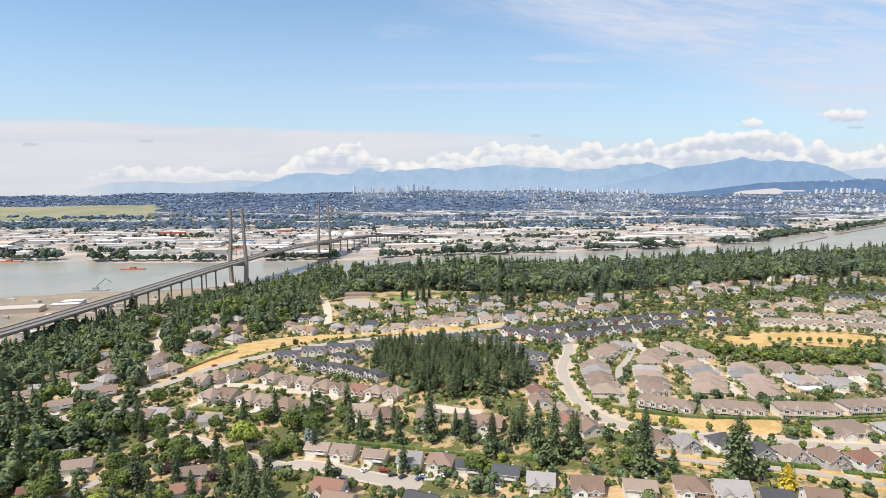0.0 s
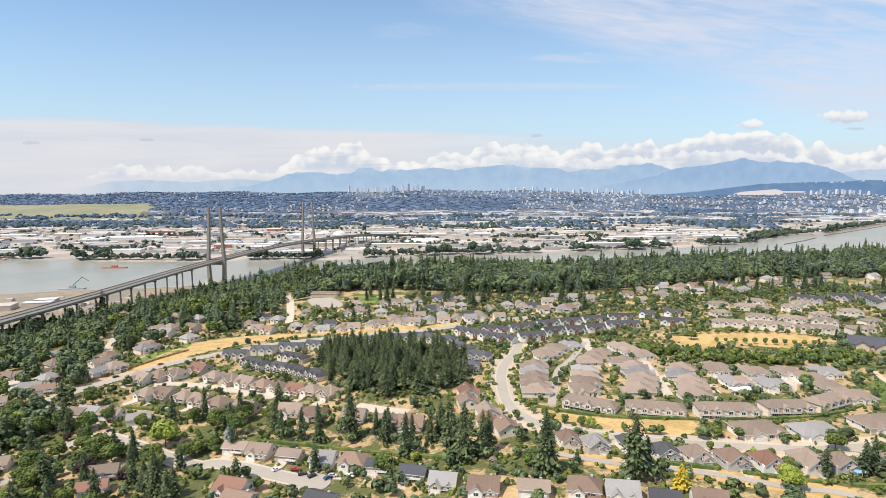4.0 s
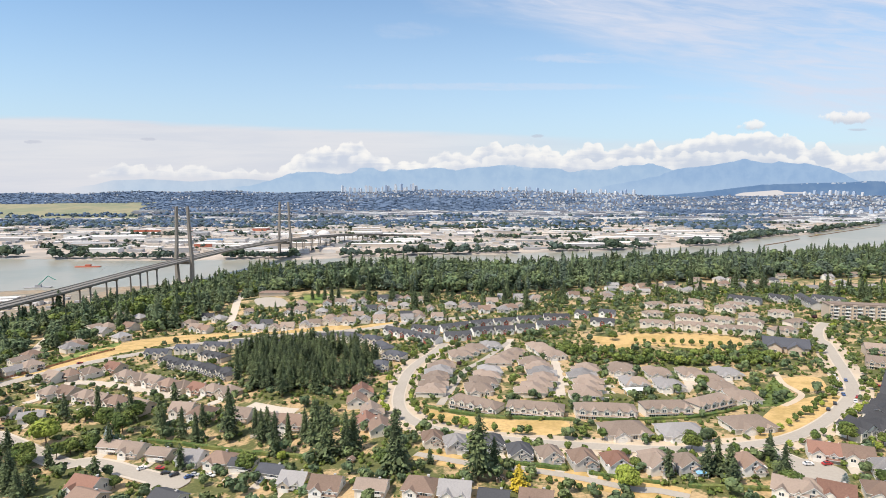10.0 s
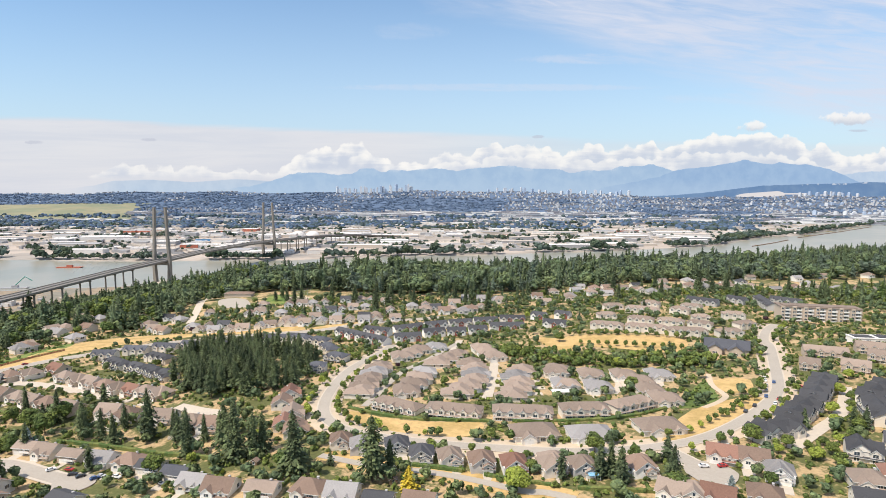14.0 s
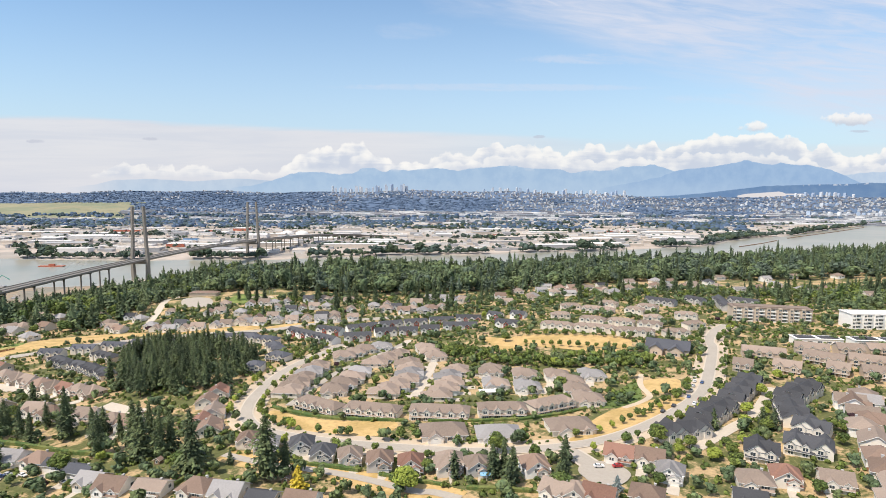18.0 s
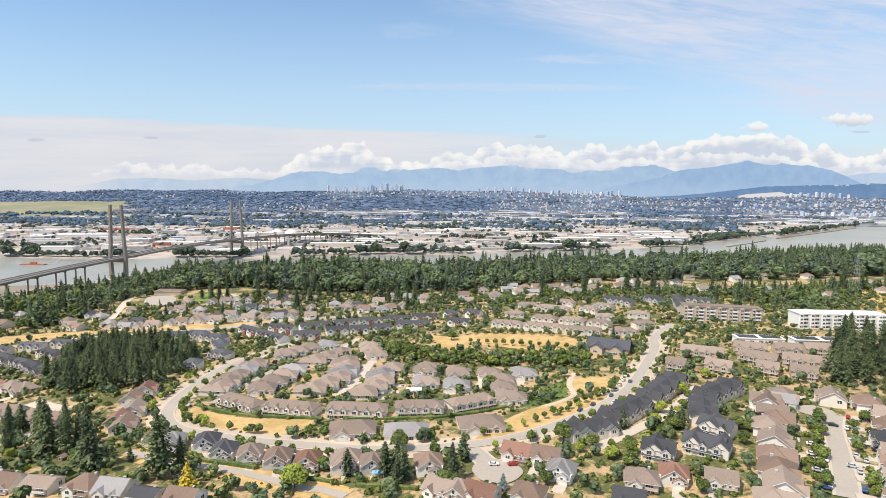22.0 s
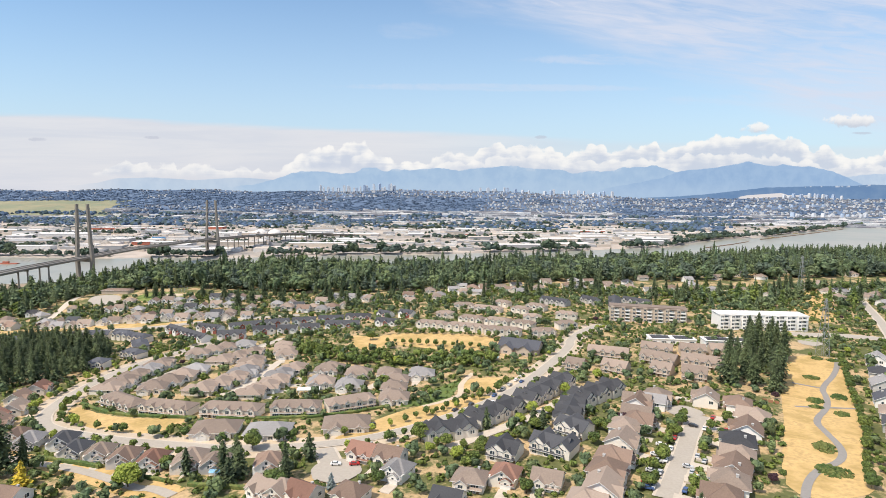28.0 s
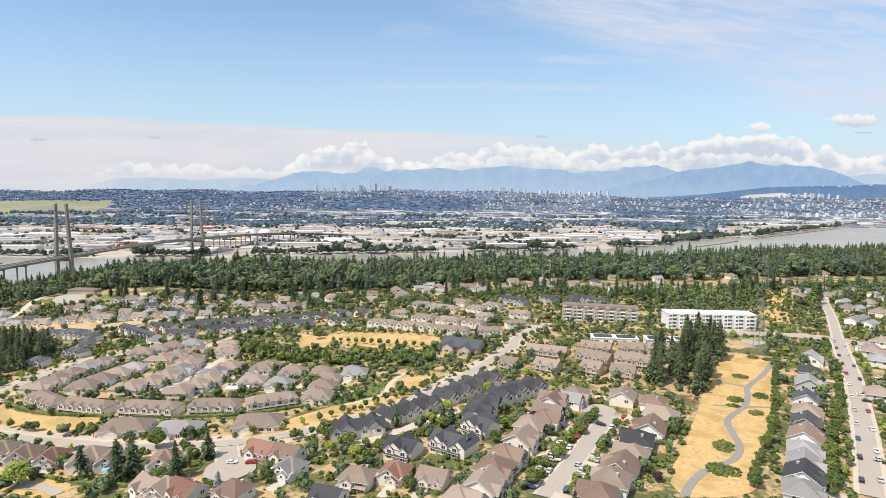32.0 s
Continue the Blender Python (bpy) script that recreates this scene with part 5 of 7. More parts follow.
# ---- terraces ----
for a, b in [[[115, 336], [141, 320]], [[145, 318], [175, 311]], [[181, 311], [213, 308]], [[218, 312], [244, 313]], [[247, 316], [271, 328]]]:
    terrace(a, b, 11, "tan", "cream", "oval ring terraces", "hipped")
for a, b in [[[-141, 483], [-122, 483]], [[-122, 497], [-102, 496]], [[-101, 506], [-80, 504]], [[-78, 512], [-55, 506]], [[-52, 510], [-30, 503]], [[-25, 510], [-8, 508]], [[-6, 514], [13, 514]], [[17, 516], [31, 514]]]:
    terrace(a, b, 10, "blue", "cream", "slate front terraces", "gabled")
for a, b in [[[-118, 466], [-96, 450]], [[-93, 450], [-74, 440]], [[-92, 479], [-68, 466]], [[-76, 441], [-57, 425]], [[-55, 425], [-42, 411]]]:
    terrace(a, b, 11, "dark", "cream", "slate mid terraces", "hipped")
for a, b in [[[18, 514], [35, 509]], [[37, 506], [54, 500]], [[53, 487], [65, 468]], [[63, 448], [79, 441]], [[57, 412], [69, 412]]]:
    terrace(a, b, 11, "blue", "cream", "slate east terraces", "hipped")
for a, b in [[[56, 538], [105, 500]], [[110, 512], [133, 517]], [[135, 531], [154, 537]], [[157, 536], [174, 537]], [[177, 541], [194, 542]], [[198, 551], [230, 552]]]:
    terrace(a, b, 11, "dark", "white", "dark front terraces", "gabled", "brick_red")
for a, b in [[[80, 545], [104, 536]], [[106, 550], [132, 564]], [[135, 567], [156, 576]], [[159, 578], [181, 583]], [[184, 585], [208, 589]], [[211, 589], [236, 589]]]:
    terrace(a, b, 10, "dark", "white", "dark back terraces", "gabled", "brick_red")
for a, b in [[[245, 593], [257, 585]], [[267, 585], [280, 578]], [[248, 545], [268, 538]]]:
    terrace(a, b, 11, "dark", "white", "dark end terraces", "gabled", "brick_red")
for a, b in [[[287, 524], [314, 515]], [[314, 510], [347, 499]], [[346, 494], [376, 486]], [[383, 484], [404, 485]]]:
    terrace(a, b, 10, "tan", "cream", "tan front terraces", "hipped")
for a, b in [[[303, 562], [321, 562]], [[326, 541], [347, 531]], [[349, 529], [370, 519]], [[372, 517], [390, 507]], [[409, 505], [426, 509]]]:
    terrace(a, b, 10, "tan", "cream", "tan mid terraces", "hipped")
for a, b in [[[321, 607], [341, 607]], [[339, 590], [368, 576]], [[364, 615], [379, 605]], [[379, 576], [394, 566]], [[384, 536], [400, 534]], [[416, 546], [435, 541]], [[395, 590], [412, 579]]]:
    terrace(a, b, 10, "tan", "cream", "tan back terraces", "hipped")
for a, b in [[[416, 624], [439, 603]], [[460, 626], [471, 609]], [[494, 627], [480, 575]], [[501, 617], [521, 596]]]:
    terrace(a, b, 11, "dark", "grey", "slate far terraces", "gabled")
for a, b in [[[386, 348], [356, 312]], [[352, 307], [328, 286]], [[327, 278], [302, 271]]]:
    terrace(a, b, 11.5, "dark", "cream", "charcoal a terraces", "gabled", both=True)
for a, b in [[[411, 330], [385, 309]], [[381, 303], [371, 277]], [[368, 274], [379, 264]], [[353, 256], [367, 247]], [[333, 252], [345, 246]]]:
    terrace(a, b, 11.5, "dark", "cream", "charcoal b terraces", "gabled", both=True)
for a, b in [[[417, 422], [443, 412]], [[395, 389], [405, 383]], [[417, 380], [430, 371]], [[456, 423], [475, 414]], [[449, 400], [467, 385]], [[480, 414], [496, 410]], [[500, 412], [517, 409]], [[471, 387], [494, 375]], [[445, 369], [455, 362]], [[460, 359], [473, 353]]]:
    terrace(a, b, 12, "tan", "beige", "beige rows terraces", "gabled")

# ---- named places ----
PARKWAY = [(109, 500), (103, 471), (90, 434), (83, 401), (81, 371), (81, 346), (86, 322), (100, 299), (115, 288), (131, 281), (154, 274), (183, 268), (211, 262), (237, 263), (260, 266), (278, 273), (300, 288), (328, 312), (350, 335), (364, 359), (391, 413), (411, 454), (411, 464), (430, 496), (451, 518)]
AVENUE = [(394, 208), (404, 225), (416, 246), (431, 274), (442, 289)]
EAST_ROAD = [(513, 207), (538, 245), (568, 291), (604, 350), (636, 408), (662, 453)]
CROSS_ROAD = [(587, 476), (613, 470), (645, 465), (662, 453), (679, 426)]
WET = [(283, 320), (310, 357), (325, 373), (319, 342), (312, 329), (296, 320)]
DRY_PLACES = [[(98, 333), (109, 323), (125, 312), (142, 305), (165, 304), (178, 301), (169, 281), (148, 285), (126, 293), (111, 304), (99, 317)],
              [(328, 372), (354, 372), (340, 341), (322, 344), (323, 357)],
              [(257, 500), (288, 498), (328, 491), (351, 483), (353, 464), (332, 433), (300, 447), (268, 463), (254, 473)],
              [(239, 499), (267, 481), (261, 449), (242, 450), (229, 502)],
              [(-221, 412), (-205, 447), (-180, 502), (-171, 476), (-200, 444), (-214, 400)],
              [(-206, 448), (-202, 508), (-180, 576), (-138, 593), (-87, 577), (-80, 560), (-122, 558), (-159, 513), (-187, 474), (-203, 444)],
              [(-87, 577), (-25, 574), (15, 578), (20, 554), (-18, 550), (-80, 560)],
              [(22, 571), (71, 599), (107, 626), (108, 611), (72, 583), (25, 558)],
              [(435, 206), (470, 264), (529, 374), (557, 408), (581, 400), (582, 391), (525, 291), (507, 265), (481, 225), (470, 206)],
              [(-72, 727), (-48, 740), (-17, 723), (-1, 701), (-16, 685), (-55, 683)],
              [(-131, 730), (-94, 725), (-77, 693), (-74, 672), (-111, 676)],
              [(289, 316), (316, 331), (342, 337), (332, 316), (306, 296), (281, 280), (259, 270), (260, 277)],
              [(574, 450), (603, 457), (595, 426), (576, 400), (558, 411)]]
OVALS = [(539, 357, 5, 3), (516, 316, 5, 4), (510, 305, 4, 2), (533, 322, 4.5, 4), (516, 294, 4, 3), (479, 250, 5, 5), (468, 227, 8, 4.5), (567, 396, 4, 3), (574, 391, 4, 3)]
MASTS = [(571, 397, 42), (740, 705, 46)]
GAZEBO = (228, 354)
CLUB = (370, 440)
SOLAR = [(486, 446), (527, 436)]
CARS_PARKWAY = [(362, 371), (357, 361), (352, 351), (347, 342), (341, 331), (327, 317), (318, 309), (345, 325), (339, 318)]
CARS_NEAR = [(-39, 276), (-30, 276), (-25, 271), (-20, 269), (-12, 267), (-10, 269), (0, 272), (-49, 263), (266, 242), (274, 242), (275, 290), (-154, 335), (-189, 290)]
CARS_EAST = [(412, 222), (421, 237), (406, 248), (403, 244), (391, 221), (389, 218), (412, 232), (432, 275), (589, 322), (536, 235), (585, 312), (617, 349), (360, 357), (369, 343)]
CARS_ROAD = [(-204, 431), (-186, 464)]
for _x, _y in ((745, 712), (700, 615), (725, 655), (670, 560), (650, 530)):
    open_view.append((_x, _y, 16))
    open_view.append((_x - 4, _y - 22, 14))
FENCES = [((396, 267), (372, 220)), ((382, 250), (387, 250)), ((373, 232), (377, 231)), ((391, 267), (396, 267)), ((429, 308), (440, 308)), ((486, 314), (493, 309)), ((-219, 424), (-210, 439)), ((-210, 439), (-203, 460)), ((-203, 460), (-195, 484)), ((-195, 484), (-183, 510))]

# ---- trees that stand out ----
for x, y in [(-8, 310), (46, 279), (53, 272), (88, 248), (124, 238)]:
    tree("fir", x, y, 1.05, None)
for x, y in [(24, 286), (62, 273), (7, 360)]:
    tree("fir", x, y, 0.85, None)
for x, y in [(-122, 346), (-25, 306), (-94, 257), (-114, 252), (-79, 247)]:
    tree("fir", x, y, 0.62, None)
for x, y in [(89, 248), (65, 278), (-189, 272), (-148, 269), (-89, 257)]:
    tree("fir", x, y, 0.75, None)
for x, y in [(-54, 263), (-89, 282), (-135, 305), (-20, 276)]:
    tree("spruce", x, y, 1.0, None)
for x, y in [(-108, 268), (-135, 280)]:
    tree("round", x, y, 1.15, PLUM)
for x, y in [(-174, 326)]:
    tree("round", x, y, 0.6, PLUM)
for x, y in [(-110, 311)]:
    tree("round", x, y, 1.9, LIME)
for x, y in [(-90, 334), (-78, 345), (-76, 326), (-187, 343), (-189, 376)]:
    tree("round", x, y, 1.5, LEAF)
for x, y in [(-164, 350), (-162, 323), (-136, 336), (-109, 345), (-89, 299), (-93, 294), (-62, 341), (-165, 305), (301, 269), (224, 261), (246, 221)]:
    tree("round", x, y, 1.1, LEAF)
for x, y in [(-43, 259), (-15, 282), (192, 244), (286, 226), (344, 216), (428, 279), (420, 266), (405, 241), (391, 217), (439, 258), (451, 280), (410, 211), (328, 253), (380, 257), (390, 271)]:
    tree("round", x, y, 0.72, LEAF)
for x, y in [(83, 251), (14, 271)]:
    tree("round", x, y, 1.2, LEAF)
for x, y in [(184, 228)]:
    tree("round", x, y, 1.2, LIME)
for x, y in [(225, 238), (248, 229), (-69, 301), (131, 243)]:
    tree("fir", x, y, 0.6, None)
for x, y in [(228, 233), (220, 236)]:
    tree("spruce", x, y, 1.1, None)
for x, y in [(399, 280)]:
    tree("round", x, y, 0.7, PLUM)
for x, y in [(333, 282), (356, 280), (360, 277)]:
    tree("spruce", x, y, 0.8, None)
for x, y in [(407, 358), (358, 299), (381, 328)]:
    tree("round", x, y, 0.8, LIME)
for x, y in [(250, 480), (232, 435), (206, 452), (218, 439), (272, 412), (273, 362)]:
    tree("round", x, y, 1.0, LEAF)
for x, y in [(204, 237), (226, 226), (253, 249), (321, 426)]:
    tree("spruce", x, y, 0.9, None)

# ---- the cable-stayed bridge ----
A, B = Vector((-407, 1158, 0)), Vector((-321, 1581, 0))
along = (B - A).normalized()
across = Vector((along.y, -along.x, 0))
bridge = tagged(new("cable_stayed_bridge"), "long grey concrete cable-stayed bridge over the river", "bridge")
LINE = [A - along * 900, A - along * 700, A - along * 500, A - along * 300, A - along * 120, A, A.lerp(B, 0.33), A.lerp(B, 0.66), B, B + along * 130, B + along * 260,
        Vector((-222, 1960, 0)), Vector((-170, 2060, 0)), Vector((-110, 2130, 0)), Vector((-20, 2180, 0))]
HIGH = [20, 22.5, 26, 33, 42, 46, 50, 50, 47, 43, 38, 33, 27, 20, 12]


def on_line(k):
    """Point of the roadway at a fractional index."""
    i = min(int(k), len(LINE) - 2)
    p = LINE[i].lerp(LINE[i + 1], k - i)
    p.z = HIGH[i] + (HIGH[i + 1] - HIGH[i]) * (k - i)
    return p


def deck_part(name, prof, mat, label=""):
    s = Shape()
    rows = []
    for i in range((len(LINE) - 1) * 4 + 1):
        p = on_line(i / 4)
        q = on_line(min(i / 4 + 0.25, len(LINE) - 1.001)) - on_line(max(i / 4 - 0.25, 0))
        w = Vector((q.y, -q.x, 0)).normalized()
        rows.append([tuple(p + w * a + Vector((0, 0, b))) for a, b in prof])
    n = len(prof)
    for a, b in zip(rows, rows[1:]):
        for j in range(n):
            s.face([a[j], a[(j + 1) % n], b[(j + 1) % n], b[j]])
    part(name, s.mesh(name, mat), bridge, label)


deck_part("deck", [(-15, 0), (15, 0), (15, -1.2), (11, -3.2), (-11, -3.2), (-15, -1.2)], BRIDGE)
deck_part("roadway", [(-13.5, 0.12), (13.5, 0.12), (13.5, 0.02), (-13.5, 0.02)], ROADWAY, "dark grey asphalt roadway")
for side in (-14.6, -0.3, 14.0):
    deck_part("parapet", [(side, 0), (side + 0.6, 0), (side + 0.6, 1.3), (side, 1.3)], BRIDGE)
for at in (A, B):
    for k in (-1, 1):
        legs = Shape()
        rows = []
        for zz, off, hw, hd in ((-3, 15.5, 3.0, 4.0), (46, 17.5, 2.6, 3.4), (80, 15.0, 2.2, 3.0), (151, 12.5, 1.8, 2.6)):
            c = at + across * (k * off)
            rows.append([tuple(Vector((c.x, c.y, zz)) + across * (p * hw) + along * (q * hd)) for p, q in ((-1, -1), (1, -1), (1, 1), (-1, 1))])
        for a, b in zip(rows, rows[1:]):
            for j in range(4):
                legs.face([a[j], a[(j + 1) % 4], b[(j + 1) % 4], b[j]])
        legs.face(rows[-1])
        part("tower_leg", legs.mesh("tower_leg", BRIDGE), bridge)
    beam = Shape()
    for zz0, zz1 in ((37, 42),):
        e = [at + across * k + along * q for k, q in ((-17, -2.5), (17, -2.5), (17, 2.5), (-17, 2.5))]
        lo, hi = [(p.x, p.y, zz0) for p in e], [(p.x, p.y, zz1) for p in e]
        beam.face(lo[::-1])
        beam.face(hi)
        for j in range(4):
            beam.face([lo[j], lo[(j + 1) % 4], hi[(j + 1) % 4], hi[j]])
    part("cross_beam", beam.mesh("cross_beam", BRIDGE), bridge)
    foot = Shape()
    foot.tube([(at.x, at.y, -4), (at.x, at.y, 2.5)], 24, 16)
    part("pile_cap", foot.mesh("pile_cap", CONCRETE), bridge)
    for k in (-1, 1):
        for way_ in (-1, 1):
            for n in range(1, 12):
                p = at + across * (k * 12.5)
                q = at + along * (way_ * n * 18.5) + across * (k * 14)
                c = Shape()
                c.tube([(p.x, p.y, 145 - 40 * (1 - n / 11)), (q.x, q.y, 48)], 0.10, 4)
                part("stay_cable", c.mesh("stay_cable", CABLE), bridge)
k = 0.2
while k < len(LINE) - 1.3:
    p = on_line(k)
    if all((p.xy - q.xy).length > 60 for q in (A, B)) and not (5 < k < 8):
        q = on_line(k + 0.1) - on_line(k)
        w = Vector((q.y, -q.x, 0)).normalized()
        b = Shape()
        g0 = min(z(p.x, p.y), 3) - 1
        for m in (-10, 10):
            c = p + w * m
            b.tube([(c.x, c.y, g0), (c.x, c.y, p.z - 3)], 1.4, 8)
        e0, e1 = p - w * 12, p + w * 12
        b.tube([(e0.x, e0.y, p.z - 4), (e1.x, e1.y, p.z - 4)], 1.3, 6)
        part("pier", b.mesh("pier", BRIDGE), bridge)
    k += 56 / (LINE[int(k) + 1] - LINE[int(k)]).length

# ---- apartment buildings ----
def apartment(x, y, turn, length, depth, floors, wall, roof, label):
    root = tagged(new("apartment_building"), label, "apartment block")
    h = floors * 3.1
    s = Shape()
    s.box(-length / 2, -depth / 2, -3, length / 2, depth / 2, h)
    n = max(2, round(length / 9))
    part("wall", s.mesh("wall", wall), root)
    r = Shape()
    r.box(-length / 2 - 0.6, -depth / 2 - 0.6, h, length / 2 + 0.6, depth / 2 + 0.6, h + 0.5)
    r.box(-length / 2 + 3, -depth / 2 + 3, h + 0.5, length / 2 - 3, depth / 2 - 3, h + 1.1)
    part("roof", r.mesh("roof", roof), root)
    bal = Shape()
    bal.box(-2.2, -1.5, -0.15, 2.2, 0.02, 0.05)
    bal.box(-2.2, -1.5, 0.05, 2.2, -1.42, 1.05)
    bal = bal.mesh("balcony", TRIM)
    bay = Shape()
    bay.box(-1.6, -0.9, -3, 1.6, 0.02, h + 0.8)
    bay = bay.mesh("bay", wall)
    for k in range(n):
        cx = -length / 2 + (k + 0.5) * length / n
        part("bay", bay, root, at=pose(cx - length / n * 0.28, -depth / 2, 0))
        for f in range(floors):
            part("balcony", bal, root, at=pose(cx + 1.2, -depth / 2, f * 3.1 + 0.2))
            part("window", WIN_WIDE, root, at=pose(cx + 1.2, -depth / 2 - 0.02, f * 3.1 + 0.8))
            part("window", WIN, root, at=pose(cx - length / n * 0.28, -depth / 2 - 0.92, f * 3.1 + 0.9))
    root.matrix_basis = pose(x, y, z(x, y) + 0.2, 0, 0, turn)
    for k in range(-3, 4):
        taken.append((x + math.cos(radians(turn)) * k * length / 7, y + math.sin(radians(turn)) * k * length / 7, depth * 0.7))
    return root


apartment(497, 533, -14, 66, 18, 4, WALLS["beige"], ROOFS["tan"], "beige four-storey apartment building with balconies and flat roof")
apartment(580, 497, -4, 72, 18, 4, WALLS["white"], SHED["white"], "white four-storey apartment building with balconies and flat roof")

# ---- woods ----
fir_far = [fir_arrays(100 + k, 23, (5.2, 6.4, 4.4, 7.0, 5.6)[k], 11, 8, 2, (0.05, 0.2, 0.12, 0.15, 0.08)[k]) for k in range(5)]
leaf_far = [leafy_arrays(110 + k, 13, 11, 96) for k in range(4)]


def scatter(count, poly, low, high, gap=2.0, spread=3.4, tall=True):
    xs, ys = [p[0] for p in poly], [p[1] for p in poly]
    out, cells = [], set()
    for _ in range(count):
        x, y = random.uniform(min(xs), max(xs)), random.uniform(min(ys), max(ys))
        c = (int(x / spread), int(y / spread))
        if c not in cells and inside(poly, np.array(x), np.array(y)) and free(x, y, gap) and not (tall and any((a - x) ** 2 + (b - y) ** 2 < r * r for a, b, r in open_view.near(x, y))):
            cells.add(c)
            out.append((x, y, random.uniform(low, high)))
    return out


WEST = [(-500, 620), (-420, 480), (-330, 380), (-262, 290), (-215, 250), (-190, 330), (-215, 400), (-250, 480), (-225, 560), (-170, 640), (-130, 700), (-150, 800), (-170, 1000), (-200, 1110), (-330, 1090), (-410, 1010), (-450, 880), (-500, 760)]
BACK = [(-150, 770), (60, 755), (160, 745), (330, 770), (480, 815), (620, 830), (760, 830), (1000, 850), (1300, 950), (1200, 1050), (700, 1010), (200, 1010), (-150, 960)]
RIGHT = [(600, 560), (720, 600), (1000, 600), (1000, 780), (620, 740), (560, 640)]
spots = [(x, y, k * random.choice((0.9, 1.0, 1.3))) for x, y, k in scatter(5200, WEST, 0.7, 1.1, 3.5, 7.5)]
half = int(len(spots) * 0.74)
wood("wood_west_leafy", spots[:half], leaf_far, [WOODS, LEAF, FIR_LIGHT], "dense mixed green woodland on a hillside")
wood("wood_west_firs", spots[half:], fir_far, [FIR, FIR_LIGHT], "dark firs standing through hillside woodland")
spots = [(x, y, k * (0.68 + 0.75 * random.random() ** 1.6)) for x, y, k in scatter(7000, BACK, 0.85, 1.1, 2.5, 8.5)]
random.shuffle(spots)
cut = int(len(spots) * 0.66)
wood("wood_back_firs", spots[:cut], fir_far, [FIR, FIR_LIGHT, FIR_BLUE, FIR_LIGHT], "dense dark conifer forest above the river")
wood("wood_back_leafy", [(x, y, k * 1.3 + 0.2) for x, y, k in spots[cut:]], leaf_far, [WOODS, WOODS, FIR_LIGHT, FIR_BLUE], "leafy trees in conifer forest")
FURTHER = [(650, 1000), (1000, 850), (1300, 940), (2000, 1150), (2200, 1560), (1500, 1420), (1000, 1250)]
wood("wood_ridge", scatter(9000, FURTHER, 0.6, 1.1, 2.5, 11.0), fir_far + leaf_far[:1], [FIR, FIR_LIGHT, WOODS], "dark mixed forest along the river ridge")
spots = scatter(500, RIGHT, 0.5, 1.0, 2.5, 9.0)
wood("wood_right", spots, fir_far + leaf_far, [WOODS, FIR_LIGHT, LEAF], "mixed trees among distant houses")

# ---- street trees and fill-in planting ----
for line, gap, off in ((PARKWAY, 9, 8.6), (PARKWAY, 9, -8.6), (AVENUE, 9, 7.8), (AVENUE, 9, -7.8), (EAST_ROAD, 10, 8.6), (EAST_ROAD, 10, -8.6), (CROSS_ROAD, 14, 10)):
    for x, y in along_line(line, gap, off):
        x, y = x + random.uniform(-1.5, 1.5), y + random.uniform(-1, 1)
        if free(x, y, -1.5) and random.random() < 0.74:
            tree("young", x, y, random.uniform(0.7, 1.45), random.choice((LEAF, LEAF, LEAF, LEAF, LEAF, LIME)), group="street trees", clear=1.2)
for x, y in along_line([(258, 497), (300, 494), (352, 480)], 8, 0) + along_line([(262, 470), (300, 455), (345, 445)], 7, 0) + along_line([(290, 292), (320, 318), (340, 338)], 7, 1):
    tree("young", x, y, random.uniform(0.8, 1.4), LEAF, "young green tree on dry park grass", "park trees", 1.2)

GROVE = [(-30, 381), (-60, 470), (-48, 492), (-6, 490), (40, 474), (62, 420), (58, 378), (25, 362)]
for x, y, k in scatter(900, GROVE, 0.56, 0.76, 1.2, 5.2)[:150]:
    tree("grove", x, y, k, label="tall dark fir in a dense grove", group="firs of the grove", clear=2.0)
GROVE_EAST = [(472, 335), (490, 375), (512, 405), (545, 425), (548, 392), (522, 350), (500, 322)]
for x, y, k in scatter(300, GROVE_EAST, 0.7, 1.1, 1.2, 8.0)[:24]:
    tree("fir", x, y, k, label="tall dark fir beside the park", group="firs by the park", clear=2.0)
for x, y, k in scatter(60, [(-110, 372), (-40, 335), (20, 312), (60, 300), (60, 285), (0, 296), (-60, 318), (-110, 345)], 0.45, 0.75, 1.0, 9.0)[:14]:
    tree("fir", x, y, k, clear=2.0)

for x, y in along_line([(586, 394), (530, 294), (511, 262), (484, 224), (474, 206)], 8.0, -4) + along_line([(612, 372), (560, 292), (522, 240), (500, 203)], 7.0, -3):
    if free(x, y, -4):
        tree("round", x, y, random.uniform(0.4, 0.75), LEAF, "leafy green tree between gardens and path", "trees along the park", 1.5)
for x, y, k in scatter(260, [(-60, 600), (120, 640), (330, 660), (480, 640), (640, 600), (760, 620), (760, 740), (330, 745), (-60, 720)], 0.5, 0.95, 1.0, 12.0)[:60]:
    tree("fir", x, y, k, label="dark fir standing among distant houses", group="firs among the houses", clear=2.0)

